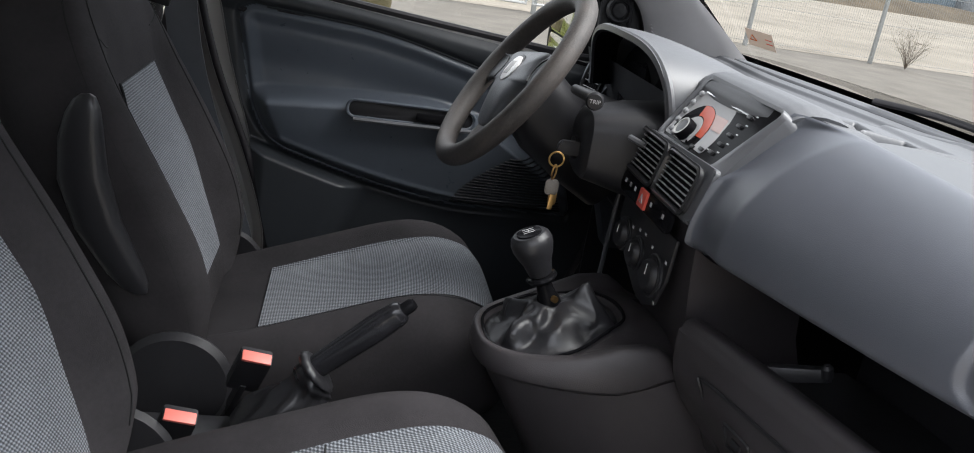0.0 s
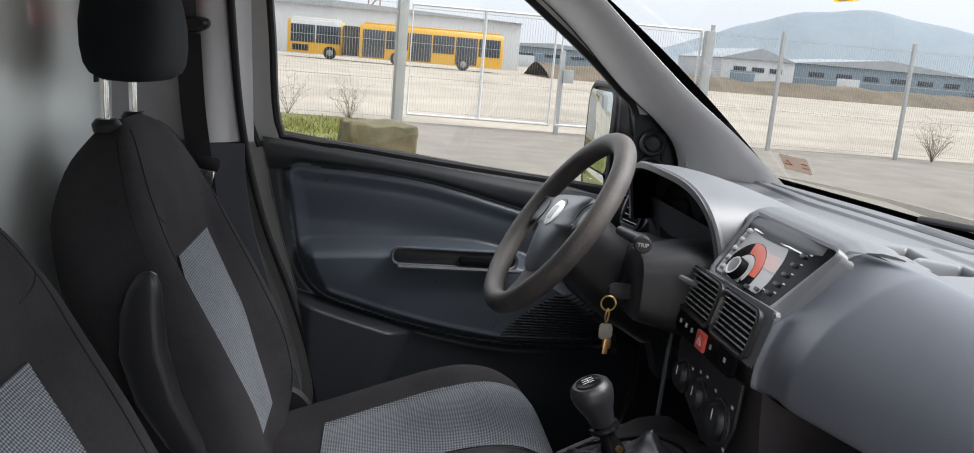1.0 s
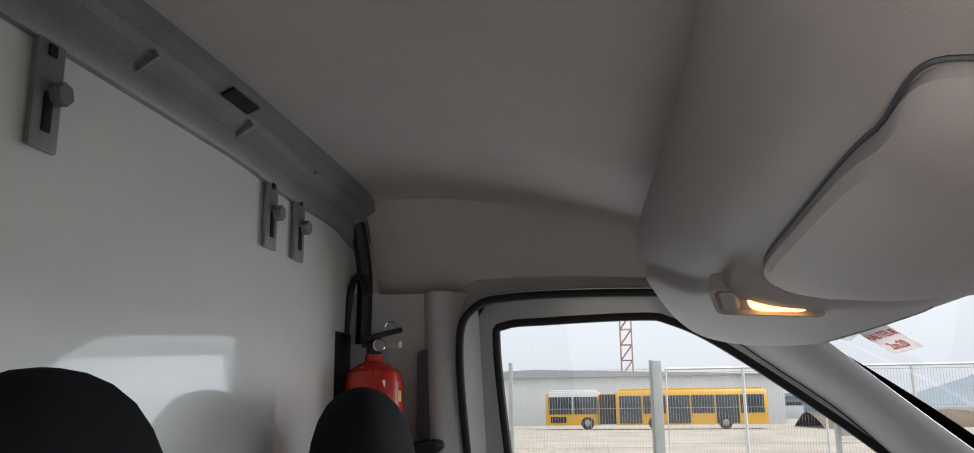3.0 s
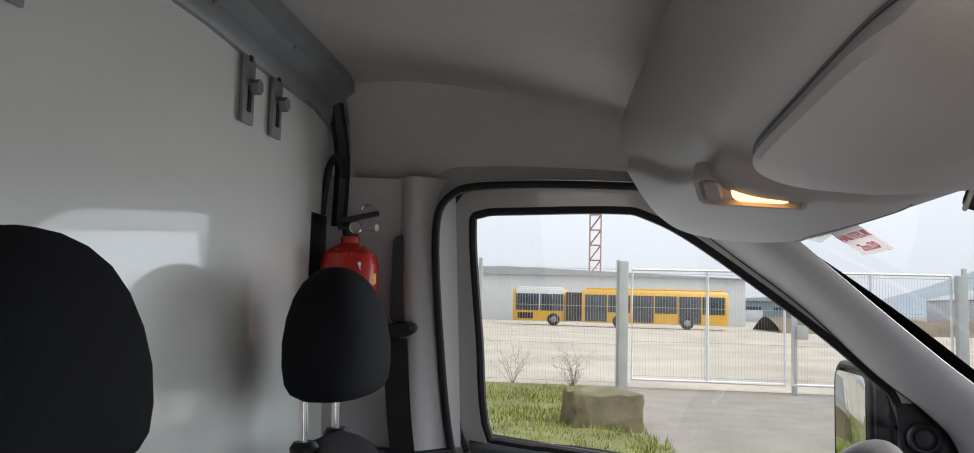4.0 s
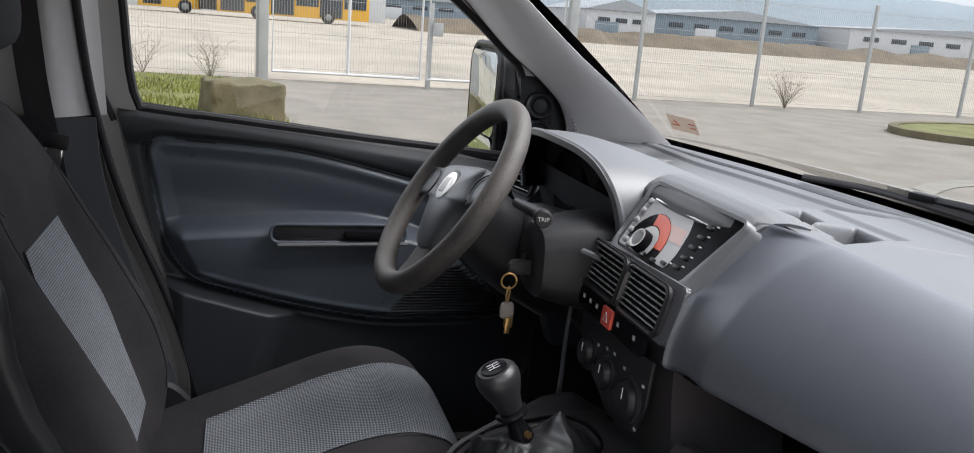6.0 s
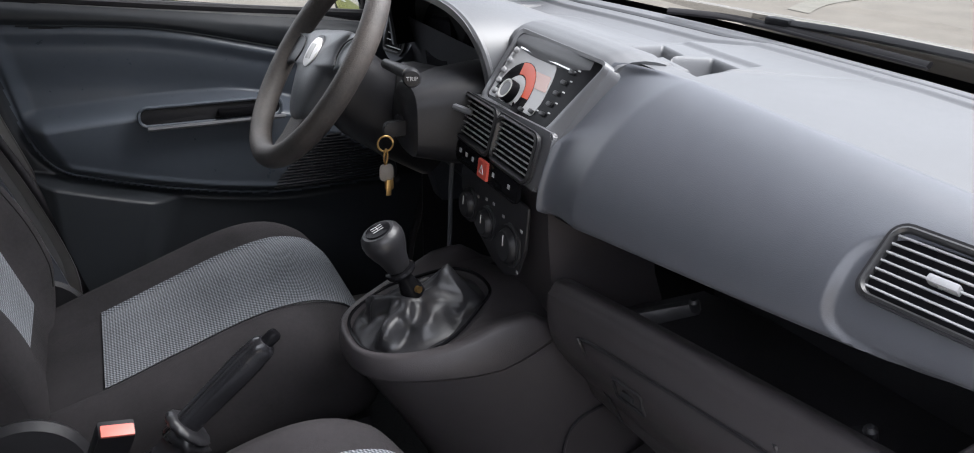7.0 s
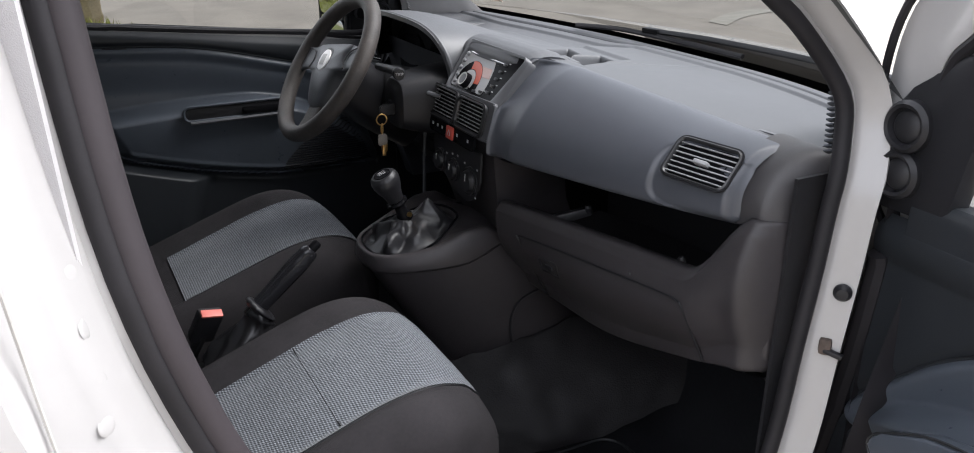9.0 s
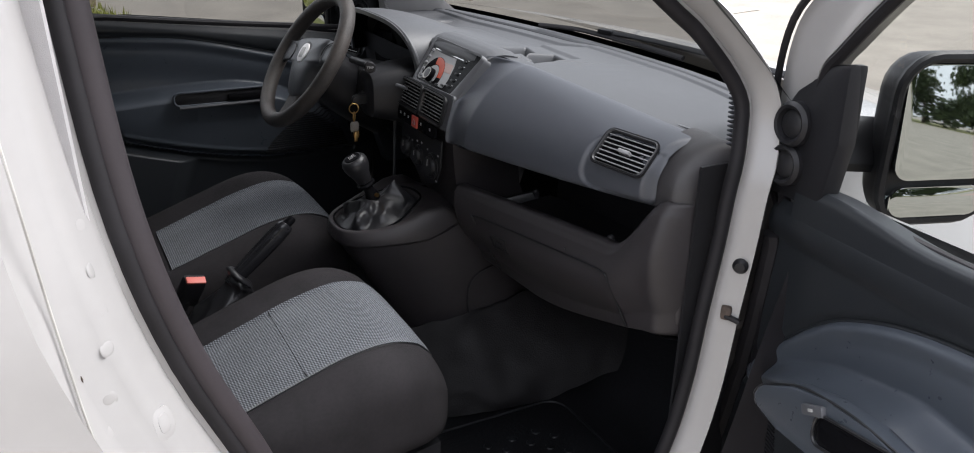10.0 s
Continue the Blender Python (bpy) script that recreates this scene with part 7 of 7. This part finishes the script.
wip = thing("wiper", "black windscreen wiper resting on the glass", "wiper", (0.62, 0.1, 1.18))
joint = V(0.630, 0.165, 1.188)
part("arm", tube(bez([V(0.74, -0.50, 1.172), V(0.70, -0.28, 1.186), V(0.655, 0.0, 1.192), joint], 14), [0.011, 0.011, 0.010] + [0.008] * 12, 8, flat=0.6), BLACK, wip)
part("blade", tube(bez([V(0.556, 0.39, 1.178), V(0.600, 0.27, 1.182), joint + V(-0.008, 0, -0.008), V(0.640, 0.02, 1.176), V(0.634, -0.145, 1.176)], 20), 0.0075, 8, flat=0.6), RUBBER, wip)
part("joint", rbox((0.022, 0.05, 0.016), Matrix.Translation(joint) @ pose(0, 0, 0, 0, 0, 12), 0.005), BLACK, wip)
part("pivot", lathe([(0.018, -0.03), (0.018, 0.012), (0.014, 0.02), (0, 0.02)], V(0.74, -0.50, 1.165), (0.2, 0, 1), 16), BLACK, wip)


# ---------------------------------------------------------------- behind the camera: trees and a low block across the road
BARK = shade("bark", (0.07, 0.055, 0.04), 0.95, var=0.3, scale=3)
LEAF = shade("dark_leaf", (0.045, 0.065, 0.025), 0.8, var=0.5, scale=1.0)


def tree(x, y, h, seed):
    r = random.Random(seed)
    t = thing("tree", "dark green leafy tree across the road", "tree", (x, y, 0), "trees across the road")
    bm = tube([V(x, y, 0), V(x + r.gauss(0, 0.2), y, h * 0.35), V(x + r.gauss(0, 0.3), y + r.gauss(0, 0.3), h * 0.7)], [0.28, 0.2, 0.08], 8)
    for k in range(7):
        a, z = r.uniform(0, math.tau), h * r.uniform(0.3, 0.6)
        tube([V(x, y, z), V(x + math.cos(a) * h * 0.2, y + math.sin(a) * h * 0.2, z + h * 0.2)], [0.09, 0.03], 5, bm=bm)
    part("trunk", bm, BARK, t)
    verts, faces = [], []
    for k in range(2600):
        c = r.choice(range(9))
        rc = random.Random(seed * 31 + c)
        q = V(x + rc.gauss(0, h * 0.16), y + rc.gauss(0, h * 0.16), h * rc.uniform(0.10, 0.88)) + V(r.gauss(0, 1), r.gauss(0, 1), r.gauss(0, 0.8)) * h * 0.10
        s = r.uniform(0.3, 0.65)
        d1 = V(r.gauss(0, 1), r.gauss(0, 1), r.gauss(0, 1)).normalized() * s
        d2 = d1.orthogonal().normalized() * s * 0.6
        n0 = len(verts)
        verts += [tuple(q - d1), tuple(q + d2), tuple(q + d1), tuple(q - d2)]
        faces.append((n0, n0 + 1, n0 + 2, n0 + 3))
    me = bpy.data.meshes.new("crown")
    me.from_pydata([(a - x, b - y, c) for a, b, c in verts], [], faces)
    me.materials.append(LEAF)
    ob = new("crown", me)
    ob.parent = t
    BASE[ob] = BASE[t]


for i, (x, y, h) in enumerate(((-34, -40, 15), (-25, -42, 16), (-17, -38, 14), (-11, -36, 15), (-5, -38, 14), (1, -36, 15), (8, -40, 13), (19, -47, 12), (31, -49, 12))):
    tree(x, y, h, 50 + i)
solo("ground_far_verge", grid(lambda u, v: V(lerp(-40, 50, u), lerp(-60, -32, v), 0.02), 10, 6), TURF, "grass strip across the road", "grass", "structure")


# ---------------------------------------------------------------- small things in the cab
ext = thing("fire_extinguisher", "small red fire extinguisher strapped to the pillar", "fire extinguisher", (-0.92, 0.63, 1.36))
EX = V(-0.918, 0.635, -0.035)
part("cylinder", lathe([(0, 1.43), (0.05, 1.43), (0.055, 1.45), (0.055, 1.575), (0.05, 1.597), (0.03, 1.612), (0.018, 1.618), (0.018, 1.63), (0, 1.63)], EX, (0, 0, 1), 32), REDPAINT, ext)
part("valve", lathe([(0.014, 1.628), (0.016, 1.64), (0.013, 1.665), (0, 1.667)], EX, (0, 0, 1), 16), BLACK, ext)
part("lever", rbox((0.075, 0.018, 0.010), at(-0.90, 0.63, 1.633, 0, -14, 20), 0.003), BLACK, ext)
part("lever", rbox((0.07, 0.018, 0.006), at(-0.905, 0.63, 1.613, 0, -4, 20), 0.002), BLACK, ext)
part("gauge", lathe([(0.012, 0), (0.012, 0.012), (0.010, 0.014), (0, 0.014)], EX + V(0.012, -0.016, 1.645), (0.5, -1, 0.1), 16), CHROME, ext)
part("nozzle", tube([EX + V(0.01, 0, 1.65), EX + V(0.055, -0.015, 1.647)], 0.007, 8), SATIN, ext)
part("safety_pin", tube([EX + V(0.03 + 0.011 * math.cos(a), 0.004, 1.682 + 0.011 * math.sin(a)) for a in (math.tau * i / 12 for i in range(12))], 0.0015, 5, True), CHROME, ext)
part("strap", lathe([(0.0565, 1.47), (0.058, 1.472), (0.058, 1.495), (0.0565, 1.497)], EX, (0, 0, 1), 32, cap=False), BLACK, ext)
part("label_mark", rbox((0.0015, 0.006, 0.035), at(-0.882, 0.596, 1.530, 25, 0, -35), 0.0004), PANEL, ext)
part("label_mark", rbox((0.0015, 0.012, 0.02), at(-0.865, 0.622, 1.517, 0, 0, -15), 0.0004), shade("label_yellow", (0.7, 0.6, 0.1), 0.5), ext)
brk = thing("extinguisher_bracket", "black wire bracket behind the extinguisher", "bracket", (-0.98, 0.64, 1.5))
part("back_plate", rbox((0.012, 0.09, 0.34), at(-0.99, 0.645, 1.47), 0.003), BLACK, brk)
part("hook", tube(bez([V(-0.985, 0.66, 1.64), V(-0.975, 0.66, 1.73), V(-0.95, 0.64, 1.75), V(-0.93, 0.63, 1.71)], 12), 0.008, 6), BLACK, brk)
part("cable_loom", tube(bez([V(-0.96, 0.69, 1.62), V(-0.955, 0.68, 1.75), V(-0.965, 0.66, 1.85), V(-0.96, 0.62, 1.90)], 12), 0.016, 8), BLACK, brk)


def seat_belt(s):
    b = thing("seat_belt", "black seat belt hanging from the centre pillar", "seat belt", (-0.83, s * 0.70, 1.43), "seat belts")
    g = V(-0.835, s * 0.695, 1.42)
    part("slot_plate", prism([g + V(a, 0.012 * s, 0.10 + c) for a, c in rrect(0.035, 0.17, 0.012)], (0, -0.004 * s, 0), 0.001), PILLARLOW, b)
    part("guide", loft([[g + V(cy * 0.04 * k, -s * d, 0.015 * cf * k + 0.006 * cy) for cy, cf in (sup(math.tau * i / 24, 2.6) for i in range(24))] for d, k in ((-0.01, 0.7), (0.0, 1.0), (0.02, 1.0), (0.028, 0.75))]), BLACK, b)
    pts = [V(-0.836, s * 0.69, 1.405), V(-0.825, s * 0.70, 1.25), V(-0.805, s * 0.71, 1.10), V(-0.79, s * 0.715, 0.95), V(-0.775, s * 0.715, 0.60)]
    cl = bez(pts, 24)
    part("webbing", grid(lambda u, v: cl[round(u * (len(cl) - 1))] + V(lerp(-0.024, 0.024, v), -s * 0.006, 0), len(cl) - 1, 4, thick=0.0015), RUBBER, b)
    part("tongue", rbox((0.03, 0.006, 0.055), at(-0.80, s * 0.70, 1.12, 0, 10, 0), 0.003), CHROME, b)
    part("tongue_grip", rbox((0.05, 0.014, 0.03), at(-0.797, s * 0.70, 1.15, 0, 10, 0), 0.006), BLACK, b)


seat_belt(1)
seat_belt(-1)


# stickers on the windscreen
def on_glass(y, v, lift=-0.005):
    p = windscreen_at(y, v)
    dy = (windscreen_at(y + 0.01, v) - windscreen_at(y - 0.01, v)).normalized()
    dv = (windscreen_at(y, v + 0.02) - windscreen_at(y, v - 0.02)).normalized()
    n = dy.cross(dv).normalized()
    if n.x > 0:
        n = -n
    return p, dy, dv, n


def sticker(name, label, y, v, w, h, mat):
    p, dy, dv, n = on_glass(y, v)
    x = -dy
    m = Matrix.Translation(p + n * 0.004) @ Matrix((x, n.cross(x), n)).transposed().to_4x4()
    s = thing(name, label, "sticker", m.translation, "windscreen stickers")
    part("sheet", prism([m @ V(a, b, 0) for a, b in ((-w / 2, -h / 2), (w / 2, -h / 2), (w / 2, h / 2), (-w / 2, h / 2))], n * 0.0006), mat, s)
    return s, m


STW = paper("sticker_white", (0.62, 0.58, 0.58))
STR = paper("sticker_red_ink", (0.60, 0.06, 0.04))
s1, m1 = sticker("height_sticker", "white sticker with red headroom lettering", 0.505, 0.950, 0.10, 0.066, STW)
words("HAUTEUR", 0.0225, m1 @ at(0, 0.013, 0.001), STR, s1)
words("2m20", 0.026, m1 @ at(0, -0.016, 0.001), STR, s1)
STY = paper("sticker_yellow", (0.75, 0.58, 0.03))
s2, m2 = sticker("toll_sticker", "yellow sticker with green and red patches", 0.02, 0.80, 0.055, 0.075, STY)
part("patch", rbox((0.034, 0.024, 0.0006), m2 @ at(0, 0.020, 0.001), 0), paper("patch_green", (0.10, 0.45, 0.14)), s2)
part("patch", rbox((0.036, 0.026, 0.0006), m2 @ at(0, -0.010, 0.001), 0), paper("patch_red", (0.7, 0.18, 0.08)), s2)
part("patch", rbox((0.030, 0.008, 0.0006), m2 @ at(0, -0.031, 0.001), 0), STW, s2)
s3, m3 = sticker("warning_sticker", "pale sticker with an orange warning mark", 0.615, 0.125, 0.068, 0.050, paper("sticker_beige", (0.42, 0.37, 0.33)))
tri3 = [m3 @ V(0.010 * math.sin(radians(a)) - 0.018, 0.010 * math.cos(radians(a)), 0.0012) for a in (0, 120, 240)]
part("warning_mark", tube(tri3, 0.0014, 4, True), shade("warning_orange", (0.6, 0.14, 0.03), 0.5), s3)
part("print_bar", rbox((0.016, 0.0022, 0.0006), m3 @ at(0.022, 0.006, 0.001), 0), STR, s3)
part("print_bar", rbox((0.016, 0.0022, 0.0006), m3 @ at(0.022, -0.006, 0.001), 0), STR, s3)

# dotted sunshade print, mirror base, camera box behind the mirror mount
DOTS = shade("dotted_print", (0.10, 0.10, 0.10), 0.7, var=0.1)
prt = thing("mirror_print", "black dotted print at the top of the windscreen", "glass print", windscreen_at(0, 0.95))
bm = bmesh.new()
for i in range(34):
    for j in range(34):
        y, v = lerp(-0.13, 0.115, i / 33), lerp(0.80, 1.02, j / 33)
        edge = 0.05 * max(0, 1 - (v - 0.80) / 0.06)
        if y > 0.115 - edge or y < -0.13 + edge:
            continue
        p, dy, dv, n = on_glass(y, v)
        q = 0.0030
        p = p + n * 0.0035
        bm.faces.new([bm.verts.new(p + dy * q * a + dv * q * b) for a, b in ((-1, -1), (1, -1), (1, 1), (-1, 1))])
part("dots", bm, DOTS, prt)
mir = thing("mirror_mount", "black camera box and mount on the windscreen", "mirror mount", V(0.0, 0.07, 1.61))
part("box", rbox((0.05, 0.075, 0.04), at(-0.012, 0.085, 1.612, 15, 20, -20), 0.010, seg=3), BLACK, mir)
part("face", rbox((0.006, 0.055, 0.026), at(-0.037, 0.082, 1.607, 15, 20, -20), 0.004), SATIN, mir)
part("stalk", tube(bez([V(0.0, 0.06, 1.62), V(0.02, 0.045, 1.635), V(0.03, 0.04, 1.645)], 6), 0.008, 8), BLACK, mir)
p, dy, dv, n = on_glass(-0.01, 0.89)
part("sensor_pad", prism([p + n * 0.008 + dy * a + dv * b for a, b in rrect(0.05, 0.02, 0.004)], n * 0.006, 0.001), BLACK, mir)

# hinge side of the passenger door opening
stp = thing("rubber_stop", "dark rubber plug in the white door jamb", "plug", (0.227, -0.803, 0.990))
part("head", lathe([(0.0, 0), (0.013, 0.0), (0.013, 0.004), (0.008, 0.010), (0, 0.011)], V(0.227, -0.803, 0.990), (-1, -0.75, 0), 20), BLACK, stp)
chk = thing("door_check", "rusty door check strap in the jamb", "door check", (0.213, -0.80, 0.905))
RUST = shade("rusty_steel", (0.07, 0.052, 0.042), 0.8, var=0.4, scale=60)
part("bracket", rbox((0.014, 0.018, 0.026), at(0.213, -0.800, 0.905, 0, 0, 35), 0.006), RUST, chk)
part("strap", rbox((0.010, 0.03, 0.008), at(0.216, -0.812, 0.898, 10, 0, 25), 0.003), BLACK, chk)
# weld dimples and paint chips on the white centre pillar
bm = bmesh.new()
for p, n in (((-0.730, -0.793, 1.226), (0.69, -0.69, 0.22)), ((-0.727, -0.807, 1.179), (0.89, -0.39, 0.23)), ((-0.725, -0.821, 1.133), (0.67, -0.73, 0.15)),
             ((-0.725, -0.830, 1.095), (0.66, -0.73, 0.18)), ((-0.733, -0.843, 1.040), (0.21, -0.98, 0.06)), ((-0.736, -0.847, 1.003), (0.84, -0.48, 0.26))):
    lathe([(0.0100, -0.0010), (0.0085, -0.0003), (0.006, 0.0001), (0.003, 0.0003), (0, 0.0003)], V(*p), n, 18, bm)
solo("trim_weld_dimples", bm, WHITE, "painted-over weld dimples on the centre pillar", "trim", "structure")
bm = bmesh.new()
for a, b in (((-0.7555, -0.8455, 1.078), (-0.7545, -0.8458, 1.070)), ((-0.7540, -0.8475, 1.040), (-0.7500, -0.8485, 1.018))):
    tube([V(*a), V(*a).lerp(V(*b), 0.5), V(*b)], [0.0004, 0.0012, 0.0004], 6, bm=bm)
solo("trim_paint_chips", bm, RUST, "dark chips in the white pillar paint", "trim", "structure")
lp = V(-0.680, -0.821, 0.979)
lm = facing(lp, V(0.64, -0.73, 0.23))
stk = thing("latch_plate", "white painted latch plate on the centre pillar", "latch plate", lp)
part("plate", prism([lm @ V(a, b, -0.0028) for a, b in rrect(0.030, 0.040, 0.012)], lm.to_3x3() @ V(0, 0, 0.0032), 0.0010), WHITE, stk)
part("centre_press", prism([lm @ V(a, b, 0.0000) for a, b in rrect(0.016, 0.024, 0.007)], lm.to_3x3() @ V(0, 0, 0.0010), 0.0004), WHITE, stk)
# cable beside the pedals, pedals
ped = thing("pedal_box", "dark pedals in the driver footwell", "pedals", (0.38, 0.35, 0.5))
for y in (0.24, 0.36, 0.46):
    part("pedal", rbox((0.02, 0.06, 0.07), at(0.34, y, 0.60, 0, 25, 0), 0.006), RUBBER, ped)
    part("arm", tube([V(0.36, y, 0.62), V(0.46, y, 0.90)], 0.01, 6), STEEL, ped)
cab = thing("loose_cable", "thin grey cable hanging under the dashboard", "cable", (0.05, 0.28, 0.9))
part("cable", tube(bez([V(0.06, 0.27, 1.02), V(0.055, 0.27, 0.93), V(0.05, 0.27, 0.80), V(0.03, 0.275, 0.70)], 16), 0.0042, 6), STACKGREY, cab)

# sealed seam in the white centre pillar by the open door
solo("trim_pillar_seam", tube(bez([V(-0.795, -0.800, 1.40), V(-0.783, -0.846, 1.294), V(-0.773, -0.850, 1.175), V(-0.764, -0.862, 1.092), V(-0.755, -0.876, 1.022), V(-0.735, -0.885, 0.90), V(-0.70, -0.885, 0.75)], 40), 0.0016, 6), SEAMGREY, "sealed joint in the white pillar", "seam", "structure")

# plain closing walls of the load bay and the nose
solo("wall_rear_end", grid(lambda u, v: V(-2.61, lerp(-0.88, 0.88, u) * (1 - 0.10 * v * v), lerp(0.32, 2.0, v)), 8, 8, thick=0.02), WHITE, "white painted rear end of the van", "rear wall", "structure")
solo("floor_load_bay", grid(lambda u, v: V(lerp(-2.6, -1.02, u), lerp(-0.86, 0.86, v), 0.45), 4, 4, thick=0.02), STEEL, "bare load bay floor", "floor", "structure")
solo("wall_nose", grid(lambda u, v: V(1.40 - 0.16 * (2 * u - 1) ** 2 - 0.05 * v, lerp(-0.78, 0.78, u), lerp(0.30, 0.90, v)), 16, 6, thick=0.02), WHITE, "white painted front end under the bonnet", "front wall", "structure")

# carpet turned up along the gear console, rubber mat with raised dots
def carpet(u, v):
    x = lerp(-0.14, 0.50, u)
    wob = 0.010 * noise.noise(V(x * 9, v * 4, 2)) + 0.005 * noise.noise(V(x * 22, v * 9, 5))
    top = 0.615 + 0.16 * max(0, x) ** 1.1
    return V(x, lerp(-0.150, -0.245, smooth(0, 1, v)) - 0.10 * u * v + wob, lerp(top, FLOOR_Z + 0.008 + 0.30 * max(0, x - 0.2), v ** 1.2) + wob * 0.5)


solo("carpet", grid(carpet, 60, 24, thick=-0.004), shade("black_carpet", (0.0075, 0.007, 0.008), 0.55, var=0.3, scale=14, grain=0.5, gscale=300, spec=0.3), "creased black carpet turned up along the console", "carpet", "", 70)
mat = thing("floor_mat", "black rubber floor mat with raised dots", "floor mat", (0.0, -0.50, FLOOR_Z))
part("sheet", prism([V(0.02 + a, -0.50 + b, FLOOR_Z + 0.002) for a, b in rrect(0.42, 0.40, 0.05)], (0, 0, 0.008), 0.003), MATTING, mat)
bm = bmesh.new()
for i in range(13):
    for j in range(12):
        if 2 <= i <= 10 and 2 <= j <= 9 and (i + j) % 2 == 0:
            lathe([(0.011, 0), (0.009, 0.003), (0, 0.0035)], V(-0.16 + 0.03 * i, -0.665 + 0.03 * j, FLOOR_Z + 0.010), (0, 0, 1), 10, bm)
part("dots", bm, MATTING, mat, "raised rubber dots")
part("edge", tube([V(0.02 + a, -0.50 + b, FLOOR_Z + 0.011) for a, b in rrect(0.41, 0.39, 0.05)], 0.004, 6, True), MATTING, mat)
